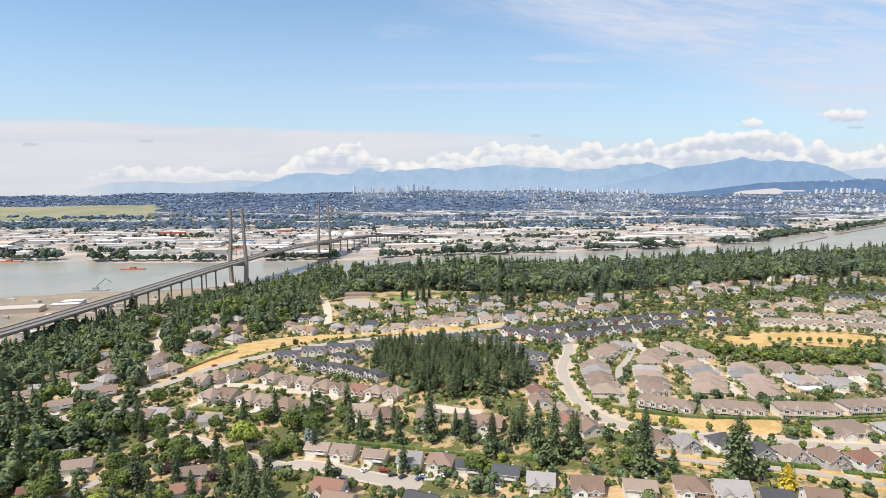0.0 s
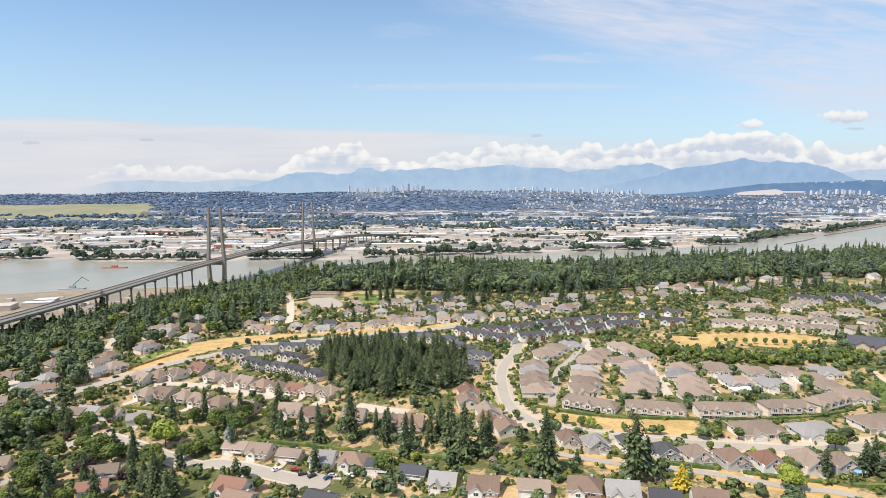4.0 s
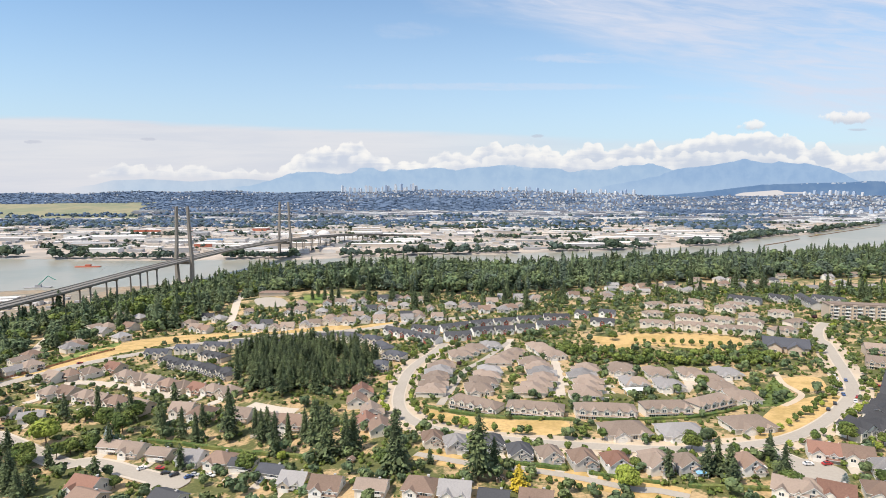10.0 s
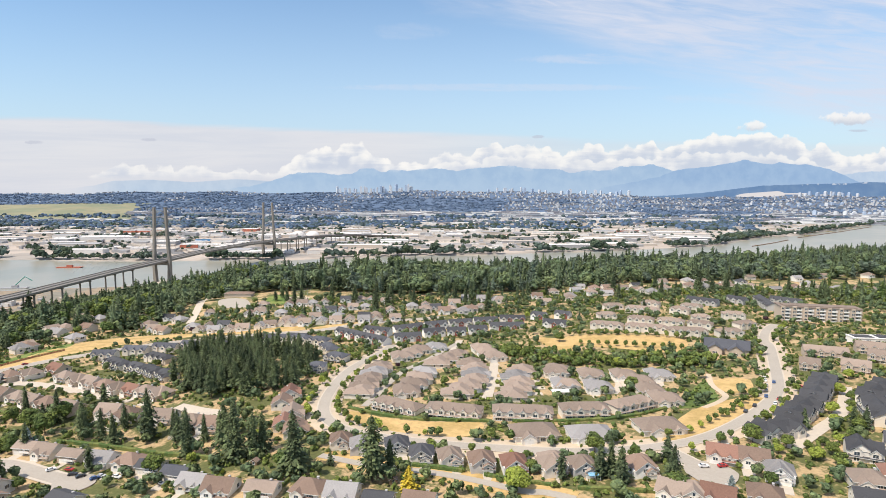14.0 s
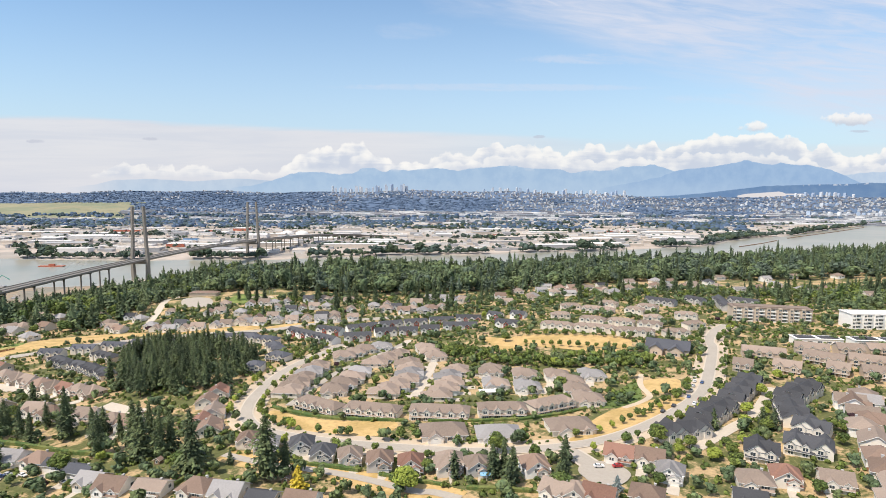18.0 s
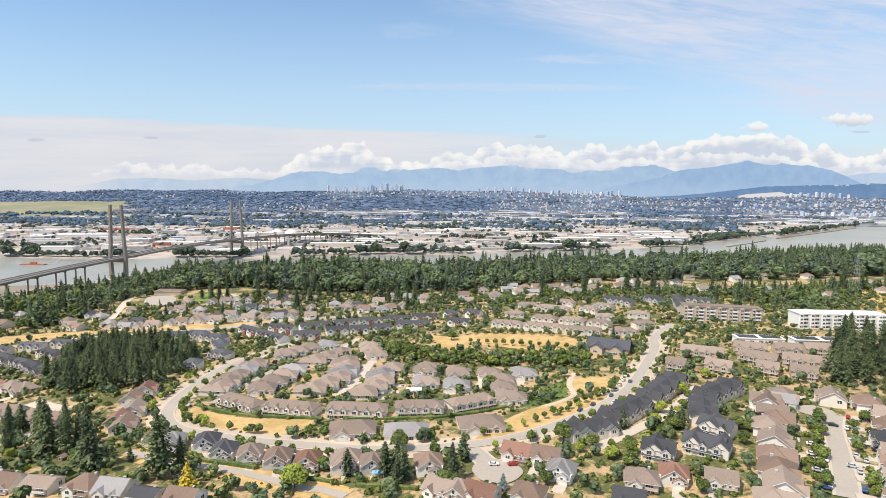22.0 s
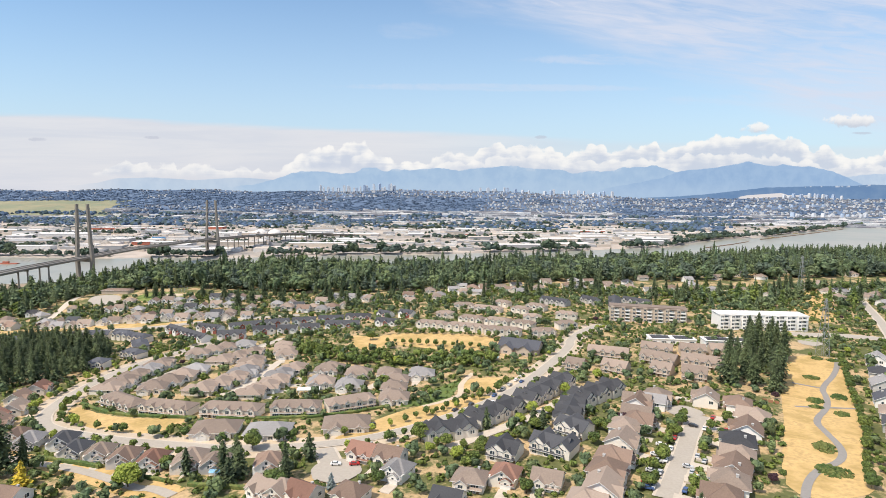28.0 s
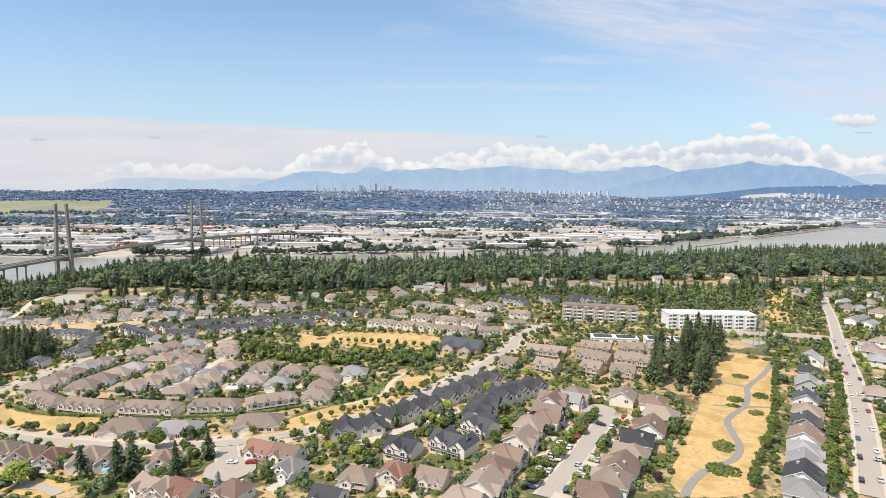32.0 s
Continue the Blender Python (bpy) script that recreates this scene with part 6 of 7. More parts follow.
HOMES = [(-260, 240), (-280, 420), (-240, 560), (-150, 660), (60, 735), (330, 745), (620, 750), (900, 760), (900, 560), (740, 430), (640, 300), (520, 200), (100, 195)]
for x, y, k in scatter(900, [(-262, 235), (-100, 232), (-60, 262), (-112, 300), (-150, 322), (-205, 372), (-268, 330)], 1.0, 1.6, 0.8, 9.0)[:64]:
    what = random.random()
    if what < 0.4:
        tree("fir", x, y, k * 0.52, label="dense dark fir among gardens", group="garden trees", clear=2.0)
    else:
        tree("round", x, y, k, random.choice((LEAF, LEAF, LIME)) if what > 0.85 else LEAF, group="garden trees", clear=2.2)
tree("spruce", 140, 229, 0.8, GOLD, "small bright golden conifer beside a lane", "garden trees")
taken.append((138, 223, 6))
tree("spruce", -75, 310, 0.8, SILVER, "silvery blue-grey spruce among gardens", "garden trees")
tree("spruce", 268, 222, 0.5, SILVER, "silvery blue-grey spruce among gardens", "garden trees")
for x, y in ((388, 324), (380, 316), (372, 305), (366, 296), (358, 292), (350, 284), (356, 276), (347, 268), (338, 263), (330, 262), (321, 259), (313, 262), (306, 256), (296, 258), (318, 248), (325, 243)):
    if free(x, y, -2.5):
        tree("round", x, y, random.uniform(0.5, 0.8), random.choice((LEAF, LIME, LEAF)), "rounded green tree between dark-roofed terraces", "trees between the terraces", 1.5)
placed = 0
for x, y, k in scatter(5000, HOMES, 0.55, 1.0, 1.2, 7.0):
    dry = any(inside(q, np.array(x), np.array(y)) for q in DRY_PLACES)
    if dry or placed > 165:
        continue
    left = x < -60 and y < 400
    what = random.random()
    if what < (0.35 if left else 0.22):
        tree("spruce", x, y, random.uniform(0.5, 1.1) * (1.25 if left else 0.8), group="garden trees")
    elif what < 0.9:
        tree("round", x, y, random.uniform(0.45, 0.85) * (1.3 if left else 0.9), random.choice((LEAF, LEAF, LEAF, LEAF, LEAF, LIME, PLUM)), group="garden trees")
    else:
        tree("young", x, y, random.uniform(0.9, 1.5), group="garden trees", clear=1.2)
    placed += 1

shrub = [leafy_arrays(200 + k, 2.2, 2.6, 16, 2) for k in range(4)]
small_tree = [leafy_arrays(210 + k, 6.0, 5.0, 34, 3) for k in range(3)]
def open_ground(spots):
    return [p for p in spots if not any(inside(q, np.array(p[0]), np.array(p[1])) for q in DRY_PLACES)]


spots = open_ground(scatter(24000, HOMES, 0.4, 1.3, 0.3, 3.2, False))
wood("garden_shrubs", spots, shrub, LEAF, "green shrubs and hedges filling the gardens", "shrubs")
spots = open_ground(scatter(3600, HOMES, 0.6, 1.3, 0.8, 6.0))
wood("garden_bushes", spots, small_tree, WOODS, "small leafy trees between the houses", "bushes")
FAR_HOMES = [(-60, 575), (60, 600), (240, 605), (330, 625), (440, 610), (560, 570), (700, 560), (900, 620), (900, 770), (620, 760), (330, 750), (60, 735), (-150, 680)]
spots = open_ground(scatter(1250, FAR_HOMES, 0.35, 0.7, 0.5, 8.5))
wood("trees_far_gardens", spots, leaf_far + [fir_arrays(150, 20, 4.6, 11, 7, 2)], [WOODS, LEAF, FIR_LIGHT], "leafy trees standing between distant houses", "trees")
BELT = [(185, 480), (215, 465), (245, 440), (280, 425), (320, 425), (345, 430), (350, 410), (320, 395), (250, 412), (200, 440)]
wood("park_thicket", scatter(700, BELT, 0.7, 1.3, 0.5, 4.0), small_tree, LEAF, "leafy green thicket beside the dry park field", "thicket")
spots = scatter(160, WET, 0.4, 0.8, 0.3, 4.0)
wood("reeds", spots, shrub, REED, "low green reeds in a wet meadow", "reeds")

# ---- hedges ----
def hedge(points, half=0.8, high=1.6, mat=None, label="clipped dark green hedge"):
    s = Shape()
    rows = []
    pts = along_line(points, 1.6, 0)
    for i, (x, y) in enumerate(pts):
        a, b = pts[max(i - 1, 0)], pts[min(i + 1, len(pts) - 1)]
        d = Vector((-(b[1] - a[1]), b[0] - a[0], 0)).normalized()
        h, w = high * random.uniform(0.85, 1.15), half * random.uniform(0.85, 1.15)
        p = Vector((x, y, z(x, y)))
        rows.append([p + d * w - Vector((0, 0, 0.3)), p + d * w * 0.95 + Vector((0, 0, h * 0.8)), p + d * w * 0.4 + Vector((0, 0, h)), p - d * w * 0.4 + Vector((0, 0, h)), p - d * w * 0.95 + Vector((0, 0, h * 0.8)), p - d * w - Vector((0, 0, 0.3))])
    for a, b in zip(rows, rows[1:]):
        for j in range(5):
            s.face([a[j], a[j + 1], b[j + 1], b[j]])
    s.face(rows[0])
    s.face(rows[-1][::-1])
    return tagged(new("hedge", s.mesh("hedge", mat or HEDGE)), label, "hedge")


hedge([(98, 336), (110, 326), (126, 315), (143, 308), (166, 306), (180, 303)], 1.2, 1.5)
hedge([(190, 303), (215, 302), (240, 304), (262, 312), (280, 322)], 1.2, 1.4)
hedge([(128, 255), (150, 249), (163, 245)], 0.9, 1.8)
hedge([(171, 242), (186, 236), (200, 231)], 0.8, 1.5)
hedge([(208, 228), (222, 225), (240, 222)], 0.9, 1.7)
hedge([(138, 240), (147, 237)], 0.8, 1.6)
hedge([(-165, 372), (-140, 366), (-110, 352)], 1.1, 2.0)
hedge([(-60, 312), (-30, 303), (5, 292), (30, 284), (60, 268)], 1.0, 2.0)
for a, b in (((52, 262), (46, 238)), ((64, 250), (58, 232)), ((88, 242), (84, 226)), ((30, 276), (26, 254)), ((108, 238), (104, 222))):
    hedge([a, b], 0.7, 1.8, LIME if a[0] in (52, 108) else HEDGE, "clipped garden hedge between two plots")
for x, y, w, d in OVALS:
    vs, fs, k = [], [], 0
    for _ in range(int(8 + 3.4 * w * d)):
        a, r = random.uniform(0, 6.28), math.sqrt(random.random())
        v_, f_ = random.choice(shrub)
        size = random.uniform(0.55, 0.85) * (1.15 - 0.4 * r)
        vs.append(v_ * size + np.array((0.85 * w * r * math.cos(a), 1.25 * d * r * math.sin(a), 0.0)))
        fs.append(f_ + k)
        k += len(v_)
    ob = tagged(new("shrub_bed", arrays("shrub_bed", np.concatenate(vs), np.concatenate(fs), HEDGE)), "oval bed of low dark green shrubs on dry grass", "shrub bed", "shrub beds in the park")
    ob.matrix_basis = pose(x, y, z(x, y) - 0.3, 0, 0, random.uniform(-35, -20))

# ---- garden fences ----
PANEL = Shape()
PANEL.box(0, -0.04, 0.1, 2.3, 0.04, 1.75)
PANEL = PANEL.mesh("fence_panel", material("cedar_fence", (0.33, 0.17, 0.10), 0.85, 0.2, 1.0, 0.2, None, "object"))
for a, b in FENCES:
    run = Vector(b) - Vector(a)
    n = max(2, int(run.length / 2.4))
    root = tagged(new("garden_fence"), "reddish cedar board fence beside dry grass", "fence", "board fences")
    turn = math.degrees(math.atan2(run.y, run.x))
    for i in range(n):
        p = Vector(a) + run * (i / n)
        rise = z(*(Vector(a) + run * ((i + 1) / n))) - z(*p)
        part("fence_panel", PANEL, root, at=pose(p.x, p.y, z(*p), 0, 0, turn) @ pose(0, 0, 0, 0, -math.degrees(math.atan2(rise, 2.4)), 0))

# ---- garden sheds and a patio cover ----
def garden_shed(x, y, turn):
    root = tagged(new("garden_shed"), "small brown wooden garden shed with pitched roof", "shed", "garden sheds")
    w, r = Shape(), Shape()
    w.box(-1.6, -1.3, -0.5, 1.6, 1.3, 2.1)
    w.prism([(-1.6, 2.1), (0, 3.1), (1.6, 2.1)], -1.3, 1.3, "y")
    part("wall", w.mesh("wall", WOOD), root)
    gable(r, -1.6, 1.6, -1.3, 1.3, 2.1, 1.0, "y", 0.3, 0.14)
    part("roof", r.mesh("roof", ROOFS["brown"], TRIM), root)
    part("window", WIN_SMALL, root, at=pose(0, -1.33, 0.7))
    root.matrix_basis = pose(x, y, z(x, y), 0, 0, turn)


garden_shed(66, 263, -15)
garden_shed(133, 236, 8)
cover = tagged(new("patio_cover"), "light blue slatted patio cover on white posts", "patio cover")
BLUE_CLOTH = material("patio_blue", (0.25, 0.50, 0.72), 0.6, 0.06)
slat = Shape()
slat.prism([(-2.0, 2.2), (0.0, 2.8), (0.0, 2.86), (-2.0, 2.26)], 0.0, 0.42, "x")
slat = slat.mesh("slat", BLUE_CLOTH)
for k in range(10):
    part("slat", slat, cover, at=pose(-2.5 + 0.5 * k, 0, 0))
post_ = Shape()
post_.box(-0.07, -1.95, -0.6, 0.07, -1.81, 2.3)
post_ = post_.mesh("post", TRIM)
for k in (-2.3, 0.0, 2.3):
    part("post", post_, cover, at=pose(k, 0, 0))
cover.matrix_basis = pose(217, 235.6, z(217, 234), 0, 0, 6)

# ---- cars ----
def car_mesh():
    s = Shape()
    s.prism([(-2.2, 0.35), (2.2, 0.35), (2.25, 0.75), (1.9, 0.98), (0.9, 1.05), (-1.9, 1.08), (-2.25, 0.85)], -0.88, 0.88, "y")
    return s


def car(x, y, turn, paint, words):
    if "car" not in protos:
        wheel = Shape()
        wheel.tube([(0, -0.12, 0), (0, 0.12, 0)], 0.34, 12)
        cabins = {}
        for k, m in PAINT.items():
            cab = Shape()
            cab.prism([(-1.75, 1.0), (1.0, 0.98), (0.35, 1.5), (-1.2, 1.52)], -0.76, 0.76, "y")
            cab.m[2] = 1
            cabins[k] = cab.mesh("cabin", GLASS, m)
        protos["car"] = (cabins, wheel.mesh("wheel", TYRE), {k: car_mesh().mesh("car", m) for k, m in PAINT.items()})
    cabins, wheel, bodies = protos["car"]
    ob = new("car", bodies[paint])
    part("cabin", cabins[paint], ob, "glazed cabin")
    for wx in (-1.35, 1.4):
        for wy in (-0.8, 0.8):
            part("wheel", wheel, ob, at=pose(wx, wy, 0.34))
    ob.matrix_basis = pose(x, y, z(x, y) + 0.48, 0, 0, turn)
    taken.append((x, y, 2.6))
    return tagged(ob, f"{paint} car parked {words}", "car", "parked cars")


colours = ["white", "silver", "black", "white", "blue", "red", "silver", "black"]
for i, (x, y) in enumerate(CARS_PARKWAY):
    car(x, y, 58 + random.uniform(-6, 6), colours[(i * 3) % 8], "along the parkway kerb")
for i, (x, y) in enumerate(CARS_NEAR):
    car(x, y, random.uniform(-20, 60), colours[(i * 5) % 8], "on the residential street")
for i, (x, y) in enumerate(CARS_EAST):
    car(x, y, random.choice((-28, 60)) + random.uniform(-5, 5), colours[i % 8], "beside the street")
for i, (x, y) in enumerate(along_line(AVENUE, 13, 5.6) + along_line(AVENUE, 17, -5.6) + along_line(EAST_ROAD, 24, 3.0) + along_line(EAST_ROAD, 31, -3.0)):
    car(x, y, 60 + random.uniform(-4, 4), colours[(i * 5 + 1) % 8], "at the kerb of a residential street")
for i, (x, y) in enumerate([(409, 254), (402, 238), (396, 229), (390, 215), (425, 231), (433, 247), (445, 268), (-2, 268), (24, 258), (36, 247)]):
    car(x, y, -28 + random.uniform(-6, 6), colours[(i * 3 + 3) % 8], "on a garden driveway")
for i, (x, y) in enumerate(CARS_ROAD):
    car(x, y, 55, colours[(i * 3 + 2) % 8], "on the road")

# ---- lattice masts, a pavilion, the clubhouse, the low flat-roofed block ----
def lattice_mast(x, y, high):
    root = tagged(new("power_mast"), "grey steel lattice power mast", "power mast")
    def corner(k, t):
        w = 3.2 * (1 - t) + 0.5 * t
        return ((-w, w)[k in (1, 2)], (-w, w)[k in (2, 3)], high * t)
    for k in range(4):
        s = Shape()
        s.tube([corner(k, 0), corner(k, 0.6), corner(k, 1)], 0.14, 4)
        part("leg", s.mesh("leg", STEEL), root)
    for i in range(9):
        for k in range(4):
            s = Shape()
            s.tube([corner(k, i / 9), corner((k + 1) % 4, (i + 1) / 9)], 0.07, 4)
            part("brace", s.mesh("brace", STEEL), root)
    for t, w in ((0.7, 5.5), (0.82, 6.5), (0.94, 4.5)):
        s = Shape()
        s.tube([(-w, 0, high * t), (0, 0, high * t + 0.9), (w, 0, high * t)], 0.16, 4)
        part("cross_arm", s.mesh("cross_arm", STEEL), root)
    root.matrix_basis = pose(x, y, z(x, y) - 0.1, 0, 0, 20)


for x, y, h in MASTS:
    lattice_mast(x, y, h)

pavilion = tagged(new("pavilion"), "white garden pavilion with flat trellis roof", "pavilion")
post = Shape()
post.box(-0.2, -0.2, -0.5, 0.2, 0.2, 3.0)
post = post.mesh("post", TRIM)
for i in range(5):
    for j in (-2.2, 2.2):
        part("post", post, pavilion, at=pose(-6 + 3 * i, j, 0))
top = Shape()
top.box(-7, -3, 3.0, 7, 3, 3.4)
part("roof", top.mesh("roof", TRIM), pavilion)
pavilion.matrix_basis = pose(*GAZEBO, z(*GAZEBO), 0, 0, 8)

club = tagged(new("clubhouse"), "large clubhouse with dark many-gabled roof", "clubhouse")
ws, rs = Shape(), Shape()
ws.box(-15, -8, -3, 15, 8, 5)
ws.prism([(-8, 5), (0, 9.5), (8, 5)], -15, 15, "x")
gable(rs, -15, 15, -8, 8, 5, 4.6, "x", 1.0, 0.35)
part("wall", ws.mesh("wall", WALLS["beige"]), club)
part("roof", rs.mesh("roof", ROOFS["blue"], GUTTER_SHADE), club)
for gx_ in (-8, 6):
    g, gs = Shape(), Shape()
    g.box(gx_ - 5, -13, -3, gx_ + 5, -7.9, 4.6)
    g.prism([(gx_ - 5, 4.6), (gx_, 8.0), (gx_ + 5, 4.6)], -13, -6, "y")
    gable(gs, gx_ - 5, gx_ + 5, -13, -1, 4.6, 3.4, "y", 0.8, 0.3)
    wing = part("wing", g.mesh("wing", WALLS["beige"]), club)
    part("wing_roof", gs.mesh("wing_roof", ROOFS["blue"], GUTTER_SHADE), wing)
    part("window", WIN_WIDE, wing, at=pose(gx_, -13.02, 1.0))
club.matrix_basis = pose(*CLUB, z(*CLUB), 0, 0, -25)
pool = tagged(new("swimming_pool"), "small blue outdoor swimming pool", "swimming pool")
s = Shape()
s.box(-6, -3, -0.4, 6, 3, 0.25)
part("basin", s.mesh("basin", CONCRETE), pool)
s = Shape()
s.box(-5.4, -2.4, 0.2, 5.4, 2.4, 0.29)
part("pool_water", s.mesh("pool_water", material("pool_water", (0.10, 0.42, 0.46), 0.1, 0.05)), pool)
pool.matrix_basis = pose(CLUB[0] - 24, CLUB[1] - 16, z(CLUB[0] - 24, CLUB[1] - 16), 0, 0, -25)

for (x, y), length in zip(SOLAR, (34, 40)):
    block = tagged(new("low_flat_block"), "low white flat-roofed building with dark roof panels", "building")
    s = Shape()
    s.box(-length / 2, -6, -3, length / 2, 6, 4.2)
    part("wall", s.mesh("wall", WALLS["white"]), block)
    s = Shape()
    s.box(-length / 2 - 0.5, -6.5, 4.2, length / 2 + 0.5, 6.5, 4.6)
    part("roof", s.mesh("roof", TRIM), block)
    p = Shape()
    p.box(-length / 5, -4.5, 4.6, length / 5, 4.5, 4.9)
    p = p.mesh("roof_panel", ROOFS["dark"])
    for k in (-1, 1):
        part("roof_panel", p, block, at=pose(k * length / 4, 0, 0))
    for k in range(5):
        part("window", WIN_WIDE, block, at=pose(-length / 2 + (k + 0.5) * length / 5, -6.02, 1.2))
    block.matrix_basis = pose(x, y, z(x, y) + 0.2, 0, 0, -6)

patch("infield", [(-40, 722), (-20, 724), (-8, 712), (-20, 702), (-38, 706)], GRAVEL, "sandy infield of the baseball field", "infield", lift=0.3)
net = tagged(new("backstop"), "tall wire backstop fence behind the baseball field", "backstop")
bar = Shape()
bar.tube([(0, 0, -0.4), (0, 0, 7.5)], 0.1, 5)
bar = bar.mesh("backstop_post", STEEL)
rail = Shape()
rail.tube([(0, 0, 0), (4.2, 0, 0)], 0.06, 4)
rail = rail.mesh("backstop_rail", STEEL)
for k in range(7):
    part("backstop_post", bar, net, at=pose(4.2 * k, 0, 0))
    for h in (2.4, 4.9, 7.4):
        if k < 6:
            part("backstop_rail", rail, net, at=pose(4.2 * k, 0, h))
net.matrix_basis = pose(-40, 738, z(-28, 738), 0, 0, -8)
school = tagged(new("school"), "long low school with brown roof by the ball field", "school")
s = Shape()
s.box(-17, -7, -3, 17, 7, 4.5)
part("wall", s.mesh("wall", WALLS["beige"]), school)
s = Shape()
hip(s, -17, 17, -7, 7, 4.5, 2.0, 0.8)
part("roof", s.mesh("roof", ROOFS["brown"], TRIM), school)
school.matrix_basis = pose(-108, 742, z(-108, 742), 0, 0, 0)

# ---- the far bank: sheds, tree lines, a town on the slope ----
def shed(x, y, w, d, h, mat, turn, label):
    s = Shape()
    s.box(-w / 2, -d / 2, -3, w / 2, d / 2, h)
    ob = new("warehouse", s.mesh("warehouse", mat))
    r = Shape()
    if w * d > 4500:
        gable(r, -w / 2, w / 2, -d / 2, d / 2, h, d * 0.04, "x", 0.4, 0.4)
    else:
        r.box(-w / 2 - 0.3, -d / 2 - 0.3, h, w / 2 + 0.3, d / 2 + 0.3, h + 0.7)
    part("roof", r.mesh("roof", SHED[random.choice(("white", "white", "white", "sand", "sand", "grey"))], SHED["grey"]), ob)
    ob.matrix_basis = pose(x, y, z(x, y), 0, 0, turn)
    return tagged(ob, label, "warehouse", "warehouses of the far bank")


words = {"white": "white", "sand": "sandy", "grey": "grey", "red": "rust-red", "blue": "blue"}
row, y = 0, 1690.0
sheds = []
while y < 3350:
    x = -0.95 * y + 200 + random.uniform(0, 60)
    while x < 0.95 * y + 500:
        w, d = random.choice((random.uniform(30, 80), random.uniform(60, 190))), random.uniform(28, 62)
        if y > float(shore(x)[1]) + 70 and random.random() < 0.62 and len(sheds) < 130:
            tone = random.choice(["white"] * 9 + ["sand"] * 4 + ["grey"] * 4 + ["red"])
            sheds.append((x, y))
            shed(x, y + random.uniform(-15, 15), w, d, random.uniform(7, 13), SHED[tone], random.uniform(-6, 6) + 6, f"long low {words[tone]} warehouse on the river flats")
        x += w + random.uniform(14, 120)
    y += 62 + y * 0.012
for x, y, w, d, tone in ((-650, 887, 62, 30, "sand"), (-524, 726, 26, 14, "white"), (-563, 834, 20, 12, "grey"), (-540, 914, 24, 14, "white"), (-590, 905, 40, 16, "sand"), (-601, 942, 30, 18, "grey")):
    shed(x, y, w, d, random.uniform(6, 9), SHED[tone], random.uniform(8, 16), f"low {words[tone]} shed in a riverside yard")
shed(-690, 2060, 60, 26, 9, SHED["blue"], 8, "blue roofed warehouse on the river flats")
for k in range(7):
    shed(-1180 + 62 * k, 2480 + 8 * (k % 3), 56, 30, 8, SHED["red"], 4, "rust-red container stack on the river flats")
for x in (-425, -368):
    s = Shape()
    for i in range(6):
        a, b = i * math.pi / 12, (i + 1) * math.pi / 12
        for j in range(18):
            p, q = j * math.pi / 9, (j + 1) * math.pi / 9
            s.face([(27 * math.cos(e) * math.cos(f), 27 * math.cos(e) * math.sin(f), 19 * math.sin(e)) for e, f in ((a, p), (a, q), (b, q), (b, p))])
    dome = tagged(new("storage_dome", s.mesh("storage_dome", SHED["white"])), "white storage dome on the far bank", "storage dome", "storage domes")
    dome.matrix_basis = pose(x, 2318, z(x, 2318) - 0.3)

def wooded(x, y):
    """How wooded the far slope and flats are at x, y, from 0 to 1."""
    s = x / y
    w = 0.5 + 0.9 * noise.noise((x / 420, y / 130, 1)) + 0.35 * noise.noise((x / 120, y / 60, 4))
    for a, b, y0, y1, add in ((-0.13, 0.14, 3830, 4480, 1.0), (-0.95, -0.13, 3950, 4900, 0.55), (0.36, 0.58, 3680, 3960, 0.8), (0.40, 0.57, 2900, 3280, 0.8), (-0.34, 0.02, 2950, 3560, 0.3), (-0.95, -0.34, 2780, 3330, 0.3),
                              (-0.20, 0.40, 3590, 3790, -1.0), (0.58, 0.95, 2500, 3500, -0.6), (0.16, 0.36, 3700, 4900, -0.22), (0.58, 0.95, 3500, 4900, -0.15), (-0.2, 0.3, 4540, 4950, -0.3)):
        if a < s < b and y0 < y < y1:
            w += add * min(1.0, (s - a) / 0.03, (b - s) / 0.03, (y - y0) / 60, (y1 - y) / 60)
    return w


def dome_arrays(seed, wide, high):
    """A low uneven clump of far treetops."""
    r = np.random.RandomState(seed)
    v, f, n = [], [], 7
    for zz, rr in ((-0.2, 1.0), (0.55, 0.85), (0.9, 0.45)):
        for j in range(n):
            a = 2 * math.pi * j / n + zz
            q = rr * wide / 2 * (0.7 + 0.6 * r.rand())
            v.append((q * math.cos(a), q * math.sin(a), high * zz * (0.8 + 0.4 * r.rand())))
    v.append((0, 0, high))
    for k in range(2):
        for j in range(n):
            p, q = k * n + j, k * n + (j + 1) % n
            f += [(p, q, q + n), (p, q + n, p + n)]
    f += [(2 * n + j, 2 * n + (j + 1) % n, 3 * n) for j in range(n)]
    return np.array(v), np.array(f)


far_tree = [leafy_arrays(300 + k, 13, 13, 22, 3) for k in range(4)]
spots = []
for x in np.arange(-1900, 2600, 6):
    edge = float(shore(x)[1])
    if noise.noise((x / 150, 0, 5)) > -0.18:
        spots.append((float(x), edge + random.uniform(6, 30), random.uniform(0.7, 2.0) * (1.2 if noise.noise((x / 60, 3, 5)) > 0.1 else 0.7)))
for k in range(46):
    y0 = 1720 + (k / 46) ** 1.3 * 1500
    x0 = random.uniform(-1.0 * y0, 0.95 * y0 + 300)
    for j in range(random.randint(10, 40)):
        x, y = x0 + j * 9 + random.uniform(-6, 6), y0 + random.uniform(-16, 16)
        if y > float(shore(x)[1]) + 20:
            spots.append((x, y, random.uniform(0.5, 1.4)))
